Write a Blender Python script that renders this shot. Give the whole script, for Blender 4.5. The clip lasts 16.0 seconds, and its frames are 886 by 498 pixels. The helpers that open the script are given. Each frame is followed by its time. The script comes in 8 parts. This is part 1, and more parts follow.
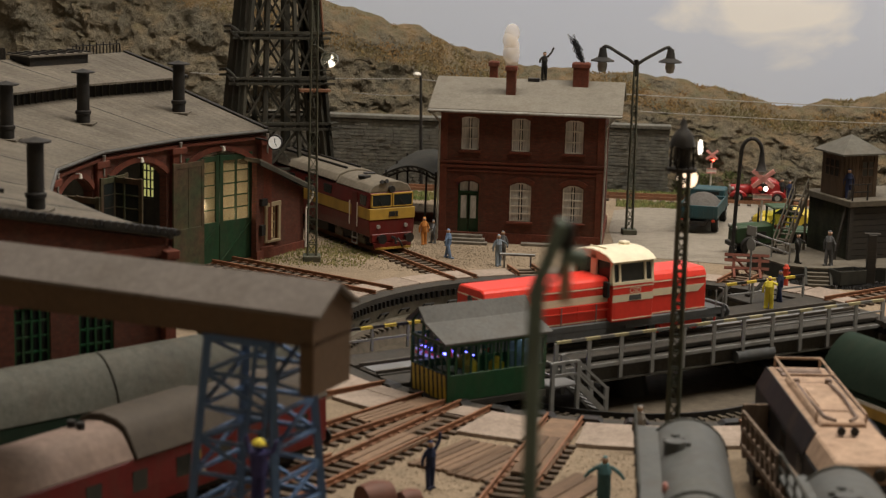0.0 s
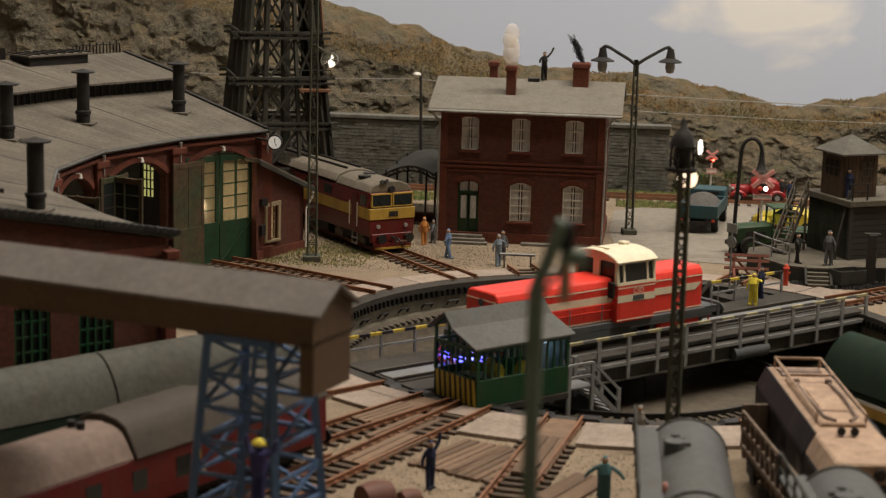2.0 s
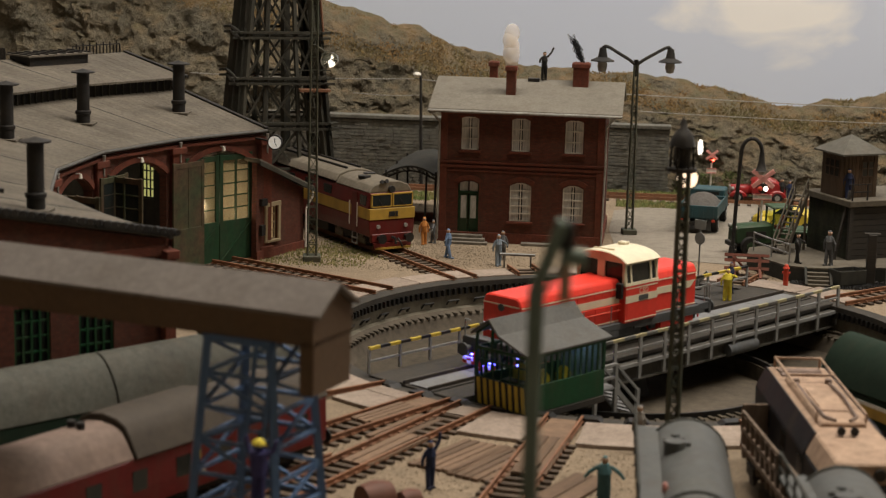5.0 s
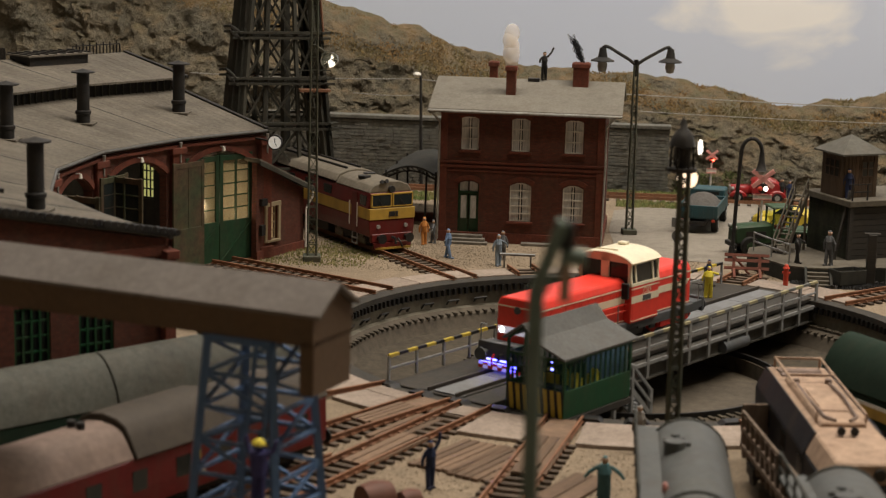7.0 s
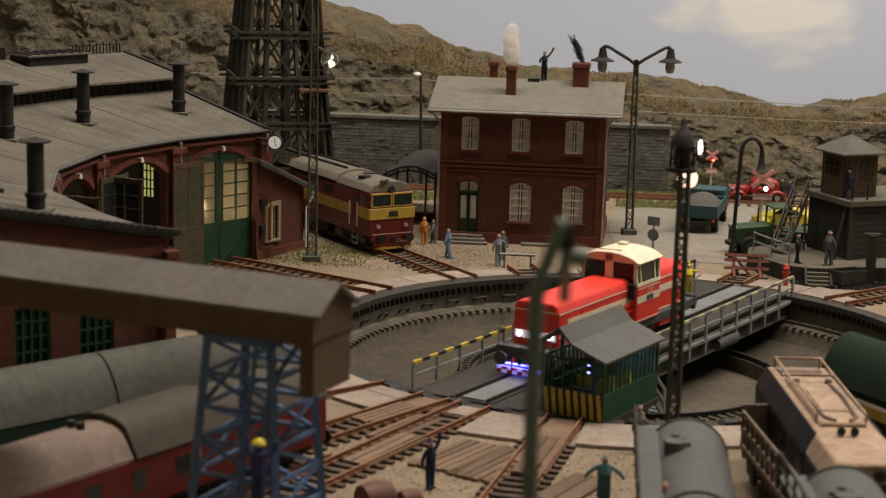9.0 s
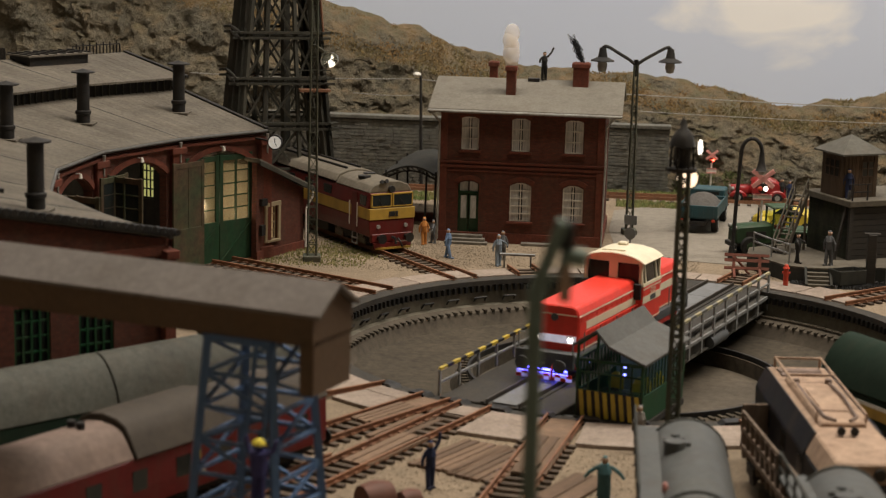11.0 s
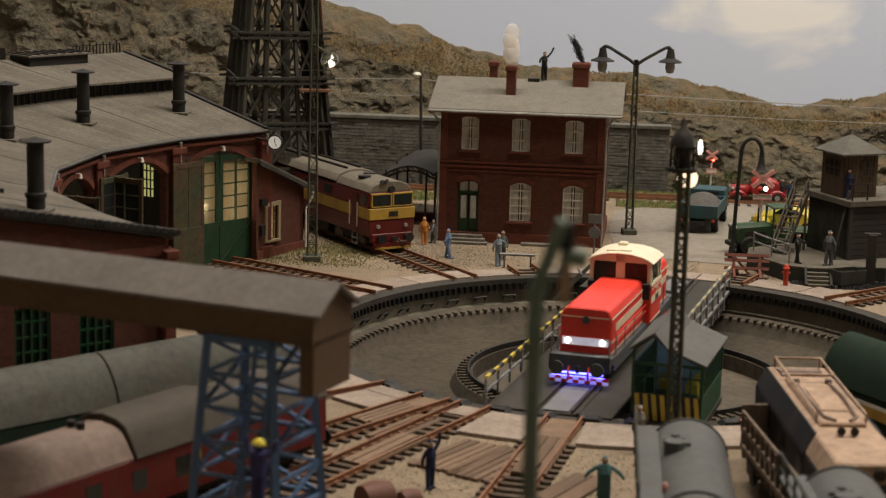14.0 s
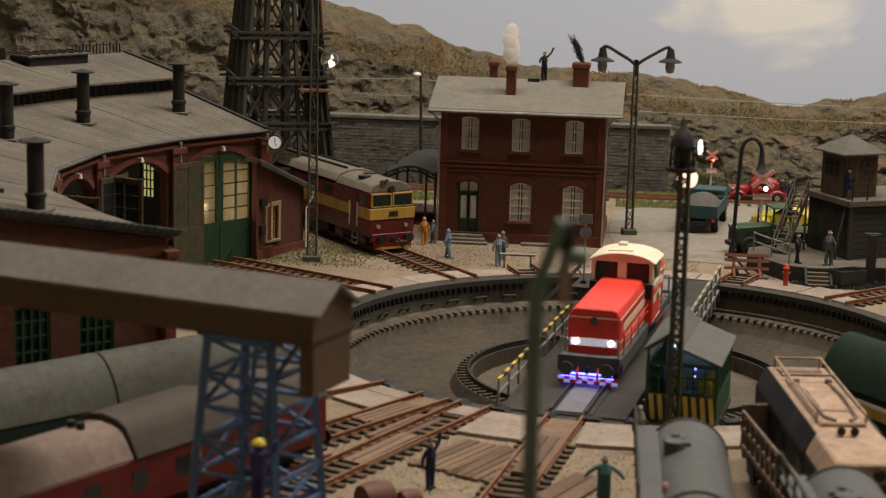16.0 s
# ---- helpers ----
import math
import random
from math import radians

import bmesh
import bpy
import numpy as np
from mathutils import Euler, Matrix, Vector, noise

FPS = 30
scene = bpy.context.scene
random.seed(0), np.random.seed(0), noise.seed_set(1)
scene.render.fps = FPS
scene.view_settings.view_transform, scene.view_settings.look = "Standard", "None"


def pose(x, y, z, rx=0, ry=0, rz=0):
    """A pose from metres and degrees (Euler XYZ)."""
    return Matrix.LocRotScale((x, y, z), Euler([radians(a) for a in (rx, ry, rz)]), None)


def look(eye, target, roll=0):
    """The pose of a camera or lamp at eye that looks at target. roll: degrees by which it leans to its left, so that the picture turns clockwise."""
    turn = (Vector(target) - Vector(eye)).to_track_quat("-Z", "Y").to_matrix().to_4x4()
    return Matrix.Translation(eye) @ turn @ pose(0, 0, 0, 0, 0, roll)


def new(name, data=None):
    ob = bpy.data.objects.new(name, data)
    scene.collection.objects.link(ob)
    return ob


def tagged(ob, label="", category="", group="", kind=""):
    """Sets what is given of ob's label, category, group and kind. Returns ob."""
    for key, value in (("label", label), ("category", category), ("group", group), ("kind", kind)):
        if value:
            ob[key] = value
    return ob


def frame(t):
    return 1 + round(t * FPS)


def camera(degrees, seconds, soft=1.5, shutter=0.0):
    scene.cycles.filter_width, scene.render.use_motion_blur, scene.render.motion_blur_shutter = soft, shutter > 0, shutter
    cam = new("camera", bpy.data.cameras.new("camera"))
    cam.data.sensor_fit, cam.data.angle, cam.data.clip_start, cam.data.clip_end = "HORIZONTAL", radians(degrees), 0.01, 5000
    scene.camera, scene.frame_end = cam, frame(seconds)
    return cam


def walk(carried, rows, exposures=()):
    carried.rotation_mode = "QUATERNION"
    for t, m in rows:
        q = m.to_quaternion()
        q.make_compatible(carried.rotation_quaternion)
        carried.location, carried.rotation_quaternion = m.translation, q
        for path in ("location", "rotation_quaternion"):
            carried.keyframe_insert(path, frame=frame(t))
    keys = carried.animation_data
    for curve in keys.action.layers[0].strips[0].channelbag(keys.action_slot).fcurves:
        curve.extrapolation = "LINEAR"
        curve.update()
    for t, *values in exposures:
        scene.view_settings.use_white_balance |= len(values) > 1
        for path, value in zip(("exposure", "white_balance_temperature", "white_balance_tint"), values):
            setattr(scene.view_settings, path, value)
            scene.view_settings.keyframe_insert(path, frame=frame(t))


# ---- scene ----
S = 1 / 87  # the layout is an H0 model: all lengths below are those of the prototype, in metres


def at(x, y, z=0.0, rz=0.0, rx=0.0, ry=0.0):
    """A pose from prototype metres and degrees."""
    return pose(x * S, y * S, z * S, rx, ry, rz)


def polar(r, deg, z=0.0):
    return (r * math.cos(radians(deg)), r * math.sin(radians(deg)), z)


# ---- camera: it stands still on a tripod ----
cam = camera(25.97, 16.0, soft=1.3)
EYE = Vector((0.0, -90.4, 21.5)) * S
YAW, PITCH = radians(-5.664), radians(10.852)
AIM = EYE + Vector((math.sin(YAW) * math.cos(PITCH), math.cos(YAW) * math.cos(PITCH), -math.sin(PITCH)))
STILL = look(EYE, AIM, 1.457)
walk(cam, [(0, STILL), (16, STILL)], [(0, 0.0, 6500, 10), (16, 0.0, 6500, 10)])
cam.data.dof.use_dof = True
cam.data.dof.focus_distance = 112 * S
cam.data.dof.aperture_fstop = 26

# ---- light: unseen overhead area lamps and a faint warm ambient fill ----
world = bpy.data.worlds.new("ambient_fill")
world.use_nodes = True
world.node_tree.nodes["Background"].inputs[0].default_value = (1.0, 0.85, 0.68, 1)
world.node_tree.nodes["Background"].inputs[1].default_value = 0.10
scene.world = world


def unseen_lamp(x, y, z, sx, sy, watts, colour):
    data = bpy.data.lights.new("unseen_lamp", "AREA")
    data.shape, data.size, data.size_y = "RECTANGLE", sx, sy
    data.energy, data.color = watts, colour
    lamp = new("unseen_lamp", data)
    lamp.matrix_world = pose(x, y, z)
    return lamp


# front lamp added as fill for the faces turned to the view
unseen_lamp(0.45, -0.45, 1.62, 1.3, 0.22, 7.4, (1.0, 0.86, 0.70))
unseen_lamp(0.4, 0.16, 1.62, 2.0, 0.22, 43, (1.0, 0.91, 0.80))


# ---- materials ----
def surface(name, colour, rough=0.7, metal=0.0, second=None, mix=0.35, grain=3.0, blotch=0.4, bump=0.2, rnd=0.0, glow=None, power=0.0, spec=0.3, stretch=(1, 1, 1), dirt=0.35, relief=0.06):
    """A paint, stone, earth or metal: colour with blotches and grain (per prototype metre) and a fine relief."""
    m = bpy.data.materials.new(name)
    m.use_nodes = True
    nt = m.node_tree
    b = nt.nodes["Principled BSDF"]
    L = nt.links.new
    tc = nt.nodes.new("ShaderNodeTexCoord")
    mp = nt.nodes.new("ShaderNodeMapping")
    mp.inputs["Scale"].default_value = [87 * s for s in stretch]
    L(tc.outputs["Object"], mp.inputs[0])
    n1 = nt.nodes.new("ShaderNodeTexNoise")
    n1.inputs["Scale"].default_value, n1.inputs["Detail"].default_value = blotch, 5
    n2 = nt.nodes.new("ShaderNodeTexNoise")
    n2.inputs["Scale"].default_value, n2.inputs["Detail"].default_value, n2.inputs["Roughness"].default_value = grain, 6, 0.7
    L(mp.outputs[0], n1.inputs[0]), L(mp.outputs[0], n2.inputs[0])
    second = second or tuple(c * 0.55 for c in colour)
    r1 = nt.nodes.new("ShaderNodeMapRange")
    r1.inputs[1].default_value, r1.inputs[2].default_value, r1.inputs[4].default_value = 0.35, 0.7, mix * 1.6
    L(n1.outputs[0], r1.inputs[0])
    mx = nt.nodes.new("ShaderNodeMix")
    mx.data_type = "RGBA"
    mx.inputs[6].default_value, mx.inputs[7].default_value = (*colour, 1), (*second, 1)
    L(r1.outputs[0], mx.inputs[0])
    r2 = nt.nodes.new("ShaderNodeMapRange")
    r2.inputs[1].default_value, r2.inputs[2].default_value = 0.25, 0.75
    r2.inputs[3].default_value, r2.inputs[4].default_value = 1 - mix, 1 + mix * 0.6
    L(n2.outputs[0], r2.inputs[0])
    # brown dust and grime in streaks that run down the surface
    md = nt.nodes.new("ShaderNodeMapping")
    md.inputs["Scale"].default_value = (87 * 1.3, 87 * 1.3, 87 * 0.45)
    L(tc.outputs["Object"], md.inputs[0])
    n3 = nt.nodes.new("ShaderNodeTexNoise")
    n3.inputs["Scale"].default_value, n3.inputs["Detail"].default_value, n3.inputs["Roughness"].default_value = 1.0, 8, 0.65
    L(md.outputs[0], n3.inputs[0])
    r4 = nt.nodes.new("ShaderNodeMapRange")
    r4.inputs[1].default_value, r4.inputs[2].default_value, r4.inputs[4].default_value = 0.45, 0.72, dirt if not glow else 0.0
    L(n3.outputs[0], r4.inputs[0])
    grime = nt.nodes.new("ShaderNodeMix")
    grime.data_type = "RGBA"
    grime.inputs[7].default_value = (0.075, 0.058, 0.04, 1)
    L(r4.outputs[0], grime.inputs[0])
    hsv = nt.nodes.new("ShaderNodeHueSaturation")
    L(mx.outputs[2], hsv.inputs["Color"])
    if rnd:
        oi = nt.nodes.new("ShaderNodeObjectInfo")
        r3 = nt.nodes.new("ShaderNodeMapRange")
        r3.inputs[3].default_value, r3.inputs[4].default_value = 1 - rnd, 1 + rnd
        L(oi.outputs["Random"], r3.inputs[0])
        mu = nt.nodes.new("ShaderNodeMath")
        mu.operation = "MULTIPLY"
        L(r2.outputs[0], mu.inputs[0]), L(r3.outputs[0], mu.inputs[1])
        L(mu.outputs[0], hsv.inputs["Value"])
    else:
        L(r2.outputs[0], hsv.inputs["Value"])
    L(hsv.outputs[0], grime.inputs[6])
    L(grime.outputs[2], b.inputs["Base Color"])
    b.inputs["Roughness"].default_value, b.inputs["Metallic"].default_value = rough, metal
    b.inputs["Specular IOR Level"].default_value = spec
    if bump:
        bp = nt.nodes.new("ShaderNodeBump")
        bp.inputs["Strength"].default_value, bp.inputs["Distance"].default_value = bump, relief * S
        L(n2.outputs[0], bp.inputs["Height"])
        L(bp.outputs[0], b.inputs["Normal"])
    if glow:
        b.inputs["Emission Color"].default_value, b.inputs["Emission Strength"].default_value = (*glow, 1), power
    return m


def brickwork(name, c1, c2, mortar, w, h, joint=0.02, bump=0.5):
    """Small masonry courses, too fine to pick apart at this distance."""
    m = surface(name, c1, 0.85)
    nt = m.node_tree
    L = nt.links.new
    b = nt.nodes["Principled BSDF"]
    tc = nt.nodes.new("ShaderNodeTexCoord")
    sp = nt.nodes.new("ShaderNodeSeparateXYZ")
    L(tc.outputs["Object"], sp.inputs[0])
    ad = nt.nodes.new("ShaderNodeMath")
    L(sp.outputs[0], ad.inputs[0]), L(sp.outputs[1], ad.inputs[1])
    cb = nt.nodes.new("ShaderNodeCombineXYZ")
    L(ad.outputs[0], cb.inputs[0]), L(sp.outputs[2], cb.inputs[1])
    br = nt.nodes.new("ShaderNodeTexBrick")
    br.inputs["Scale"].default_value = 87
    br.inputs["Brick Width"].default_value, br.inputs["Row Height"].default_value, br.inputs["Mortar Size"].default_value = w, h, joint
    br.inputs["Color1"].default_value, br.inputs["Color2"].default_value, br.inputs["Mortar"].default_value = (*c1, 1), (*c2, 1), (*mortar, 1)
    L(cb.outputs[0], br.inputs["Vector"])
    hsv = next(n for n in nt.nodes if n.type == "HUE_SAT")
    L(br.outputs["Color"], hsv.inputs["Color"])
    bp = next(n for n in nt.nodes if n.type == "BUMP")
    bp.inputs["Strength"].default_value = bump
    L(br.outputs["Fac"], bp.inputs["Height"])
    bp.invert = True
    return m


def glass(name, tint=(0.75, 0.85, 0.8)):
    m = bpy.data.materials.new(name)
    m.use_nodes = True
    b = m.node_tree.nodes["Principled BSDF"]
    b.inputs["Base Color"].default_value = (*tint, 1)
    b.inputs["Roughness"].default_value, b.inputs["Transmission Weight"].default_value, b.inputs["IOR"].default_value = 0.06, 1.0, 1.1
    return m


M = {}
M["red"] = surface("red_paint", (0.78, 0.055, 0.036), 0.38, second=(0.68, 0.045, 0.03), mix=0.12, bump=0.03, dirt=0.12)
M["cream"] = surface("cream_paint", (0.78, 0.70, 0.52), 0.45, second=(0.7, 0.62, 0.45), mix=0.1, bump=0.03, dirt=0.12)
M["white"] = surface("white_paint", (0.78, 0.75, 0.68), 0.5, mix=0.1, bump=0.05)
M["frame_grey"] = surface("frame_grey", (0.10, 0.107, 0.112), 0.55, mix=0.25)
M["black"] = surface("black_iron", (0.018, 0.018, 0.018), 0.5, mix=0.3, bump=0.1)
M["rust"] = surface("rusty_rail", (0.27, 0.125, 0.065), 0.6, second=(0.15, 0.075, 0.045), mix=0.4, grain=6)
M["deck"] = surface("turntable_deck", (0.038, 0.036, 0.032), 0.8, second=(0.065, 0.056, 0.045), mix=0.4, grain=5)
M["steel_rail"] = surface("dark_steel_rail", (0.11, 0.095, 0.08), 0.45, 0.6, mix=0.3, grain=6)
M["walk"] = surface("dark_walkway_plate", (0.10, 0.094, 0.082), 0.8, second=(0.06, 0.056, 0.05), mix=0.4, grain=6)
M["plate"] = surface("grey_tread_plate", (0.19, 0.195, 0.20), 0.6, mix=0.2, grain=8)
M["rail_grey"] = surface("grey_handrail", (0.27, 0.275, 0.27), 0.5, mix=0.2)
M["girder"] = surface("grey_girder", (0.20, 0.205, 0.20), 0.6, mix=0.3, stretch=(1, 1, 3))
M["yellow"] = surface("yellow_paint", (0.62, 0.46, 0.06), 0.5, mix=0.15)
M["cab_green"] = surface("dark_green_paint", (0.014, 0.075, 0.03), 0.5, mix=0.2, bump=0.05)
M["roof_grey"] = surface("grey_roof_felt", (0.12, 0.12, 0.115), 0.85, mix=0.25, grain=6)
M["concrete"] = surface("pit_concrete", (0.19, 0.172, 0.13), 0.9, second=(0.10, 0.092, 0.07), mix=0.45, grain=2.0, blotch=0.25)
M["inner_floor"] = surface("brown_pit_surface", (0.115, 0.095, 0.07), 0.85, second=(0.06, 0.05, 0.037), mix=0.5, grain=2.0, blotch=0.25)
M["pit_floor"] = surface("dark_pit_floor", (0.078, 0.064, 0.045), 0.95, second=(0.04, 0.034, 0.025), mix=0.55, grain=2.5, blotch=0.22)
M["earth"] = surface("sandy_gravel", (0.31, 0.24, 0.165), 0.95, second=(0.17, 0.13, 0.088), mix=0.5, grain=7, blotch=0.12, bump=0.9)
M["asphalt"] = surface("grey_road", (0.27, 0.24, 0.195), 0.9, second=(0.19, 0.17, 0.14), mix=0.3, grain=9, blotch=0.2, bump=0.3)
M["paving"] = surface("pale_concrete_slab", (0.34, 0.275, 0.225), 0.9, second=(0.22, 0.175, 0.14), mix=0.35, grain=5, bump=0.3, rnd=0.12)
M["plank"] = surface("weathered_plank", (0.20, 0.13, 0.085), 0.85, second=(0.12, 0.08, 0.055), mix=0.4, grain=3, stretch=(1, 6, 6), rnd=0.25)
M["sleeper"] = surface("dark_sleeper", (0.115, 0.085, 0.062), 0.9, mix=0.4, grain=5, rnd=0.25)
M["glass"] = glass("window_glass")
M["dark_glass"] = surface("dark_window", (0.02, 0.025, 0.025), 0.12, mix=0.1, bump=0)
M["lamp_white"] = surface("lit_lamp", (0.9, 0.9, 0.85), glow=(1.0, 0.93, 0.84), power=9)
M["lamp_warm"] = surface("lit_disc", (0.9, 0.8, 0.65), glow=(1.0, 0.76, 0.52), power=1.8)
M["led_blue"] = surface("blue_led", (0.2, 0.2, 0.9), glow=(0.16, 0.16, 1.0), power=9)
# white guard checks with violet light put into them as emission
M["check_glow"] = surface("violet_check_glow", (0.5, 0.4, 0.9), glow=(0.55, 0.48, 1.0), power=0.4)
M["under_blue"] = surface("blue_glow_strip", (0.2, 0.2, 0.9), glow=(0.07, 0.07, 1.0), power=18)
M["panel_lit"] = surface("lit_lamp_panel", (0.8, 0.78, 0.75), glow=(0.86, 0.82, 1.0), power=0.35)
M["led_red"] = surface("red_led", (0.9, 0.1, 0.08), glow=(1.0, 0.06, 0.03), power=12)
M["rail_pale"] = surface("worn_pale_stripe", (0.42, 0.38, 0.22), 0.6, mix=0.25)
M["rail_dark"] = surface("worn_grey_stripe", (0.16, 0.16, 0.15), 0.6, mix=0.25)
M["hiviz"] = surface("bright_yellow_cloth", (0.75, 0.62, 0.06), 0.7, mix=0.15)
M["navy"] = surface("navy_cloth", (0.02, 0.03, 0.075), 0.8, mix=0.2)


# ---- building blocks ----
class Geo:
    """Gathers the faces of one mesh, in prototype metres."""

    def __init__(self):
        self.v, self.f = [], []

    def add(self, verts, faces):
        o = len(self.v)
        self.v += [tuple(p) for p in verts]
        self.f += [tuple(o + i for i in f) for f in faces]
        return self

    def box(self, x, y, z, sx, sy, sz, m=None):
        """A box by its centre, its foot z and its sizes."""
        p = [Vector((x + i * sx / 2, y + j * sy / 2, z + k * sz)) for k in (0, 1) for j in (-1, 1) for i in (-1, 1)]
        if m:
            p = [m @ q for q in p]
        return self.add(p, [(0, 2, 3, 1), (4, 5, 7, 6), (0, 1, 5, 4), (1, 3, 7, 5), (3, 2, 6, 7), (2, 0, 4, 6)])

    def rod(self, a, b, r, r2=None, seg=8):
        a, b = Vector(a), Vector(b)
        r2 = r if r2 is None else r2
        q = (b - a).to_track_quat("Z", "Y").to_matrix()
        ring = [(math.cos(2 * math.pi * i / seg), math.sin(2 * math.pi * i / seg)) for i in range(seg)]
        p = [a + q @ Vector((c * r, s * r, 0)) for c, s in ring] + [b + q @ Vector((c * r2, s * r2, 0)) for c, s in ring]
        f = [(i, (i + 1) % seg, seg + (i + 1) % seg, seg + i) for i in range(seg)]
        return self.add(p, f + [tuple(range(seg))[::-1], tuple(range(seg, 2 * seg))])

    def bar(self, a, b, w, h=None):
        """A square bar from a to b."""
        a, b = Vector(a), Vector(b)
        h = w if h is None else h
        d = b - a
        q = d.to_track_quat("Z", "Y").to_matrix() if d.length > 0 else Matrix.Identity(3)
        p = [e + q @ Vector((i * w / 2, j * h / 2, 0)) for e in (a, b) for j in (-1, 1) for i in (-1, 1)]
        return self.add(p, [(0, 2, 3, 1), (4, 5, 7, 6), (0, 1, 5, 4), (1, 3, 7, 5), (3, 2, 6, 7), (2, 0, 4, 6)])

    def tube(self, pts, r, seg=6):
        for a, b in zip(pts[:-1], pts[1:]):
            self.rod(a, b, r, r, seg)
        return self

    def prism(self, poly, a, b, axis="y"):
        """A polygon of (u, w) pushed along an axis from a to b; w is up."""
        n = len(poly)
        if axis == "y":
            p = [(u, a, w) for u, w in poly] + [(u, b, w) for u, w in poly]
        elif axis == "x":
            p = [(a, u, w) for u, w in poly] + [(b, u, w) for u, w in poly]
        else:
            p = [(u, w, a) for u, w in poly] + [(u, w, b) for u, w in poly]
        return self.add(p, [(i, (i + 1) % n, n + (i + 1) % n, n + i) for i in range(n)] + [tuple(range(n))[::-1], tuple(range(n, 2 * n))])

    def dome(self, x, y, z, r, rz=None, seg=10, rings=4, full=False):
        rz = rz or r
        lo = -rings if full else 0
        rows = []
        for k in range(lo, rings + 1):
            a = k / rings * math.pi / 2
            rows.append([(x + r * math.cos(a) * math.cos(2 * math.pi * i / seg), y + r * math.cos(a) * math.sin(2 * math.pi * i / seg), z + rz * math.sin(a)) for i in range(seg)])
        p = [q for row in rows for q in row]
        f = [(k * seg + i, k * seg + (i + 1) % seg, (k + 1) * seg + (i + 1) % seg, (k + 1) * seg + i) for k in range(len(rows) - 1) for i in range(seg)]
        return self.add(p, f + [tuple(range(seg))[::-1]])

    def lathe(self, profile, x=0, y=0, seg=24, a0=0.0, a1=360.0):
        """A profile of (r, z) turned round the upright axis at x, y."""
        full = abs(a1 - a0) >= 360
        n = seg if full else seg + 1
        p = [(x + r * math.cos(radians(a0 + (a1 - a0) * i / seg)), y + r * math.sin(radians(a0 + (a1 - a0) * i / seg)), z) for r, z in profile for i in range(n)]
        f = [(k * n + i, k * n + (i + 1) % n, (k + 1) * n + (i + 1) % n, (k + 1) * n + i) for k in range(len(profile) - 1) for i in range(seg)]
        return self.add(p, f)

    def weld(self):
        """Joins faces that meet and drops those that lie between two blocks."""
        index, remap, verts = {}, [], []
        for p in self.v:
            k = tuple(round(c, 4) for c in p)
            if k not in index:
                index[k] = len(verts)
                verts.append(p)
            remap.append(index[k])
        faces = [tuple(remap[i] for i in f) for f in self.f]
        seen = {}
        for f in faces:
            seen[frozenset(f)] = seen.get(frozenset(f), 0) + 1
        self.v, self.f = verts, [f for f in faces if seen[frozenset(f)] == 1 and len(set(f)) > 2]
        return self

    def turn(self, m):
        self.v = [tuple(m @ Vector(p)) for p in self.v]
        return self

    def mesh(self, name, bevel=0.0, smooth=False):
        me = bpy.data.meshes.new(name)
        me.from_pydata([(x * S, y * S, z * S) for x, y, z in self.v], [], self.f)
        bm = bmesh.new()
        bm.from_mesh(me)
        bmesh.ops.recalc_face_normals(bm, faces=bm.faces)
        if bevel:
            edges = [e for e in bm.edges if len(e.link_faces) == 2 and e.calc_face_angle(0) > 0.6]
            bmesh.ops.bevel(bm, geom=edges, offset=bevel * S, segments=1, affect="EDGES", clamp_overlap=True)
        bm.to_mesh(me)
        bm.free()
        if smooth:
            me.shade_smooth()
            me.set_sharp_from_angle(angle=radians(38))
        return me


def thing(name, m, label, category, group="", kind=""):
    ob = new(name)
    ob.empty_display_size = 0.01
    ob.matrix_world = m
    return tagged(ob, label, category, group, kind)


def part(name, g, material, parent=None, label="", bevel=0.0, smooth=False, m=None):
    ob = new(name, g.mesh(name, bevel, smooth))
    ob.data.materials.append(material)
    if parent:
        ob.parent = parent
    if m is not None:
        ob.matrix_basis = m
    if label:
        tagged(ob, label)
    return ob


def single(name, g, material, m, label, category, group="", kind="", bevel=0.0, smooth=False):
    """A thing that is one mesh."""
    ob = part(name, g, material, None, "", bevel, smooth, m)
    return tagged(ob, label, category, group, kind)
# ---- ground with the round pit, hall and painted sky ----
RIM = 15.0


def ground():
    g = Geo()
    n = 96
    rings = [RIM, 19, 24, 32, 45]
    p = [(r * math.cos(2 * math.pi * i / n), r * math.sin(2 * math.pi * i / n), 0.0) for r in rings for i in range(n)]
    f = [(k * n + i, k * n + (i + 1) % n, (k + 1) * n + (i + 1) % n, (k + 1) * n + i) for k in range(len(rings) - 1) for i in range(n)]
    o = len(p)
    for i in range(n):
        a = 2 * math.pi * i / n
        s = 75 / max(abs(math.cos(a)), abs(math.sin(a)))
        p.append((s * math.cos(a), s * math.sin(a), 0.0))
    k = len(rings) - 1
    f += [(k * n + i, k * n + (i + 1) % n, o + (i + 1) % n, o + i) for i in range(n)]
    g.add(p, f)
    single("ground", g, M["earth"], at(0, 0), "sandy gravel ground of the layout", "ground", kind="structure")


ground()


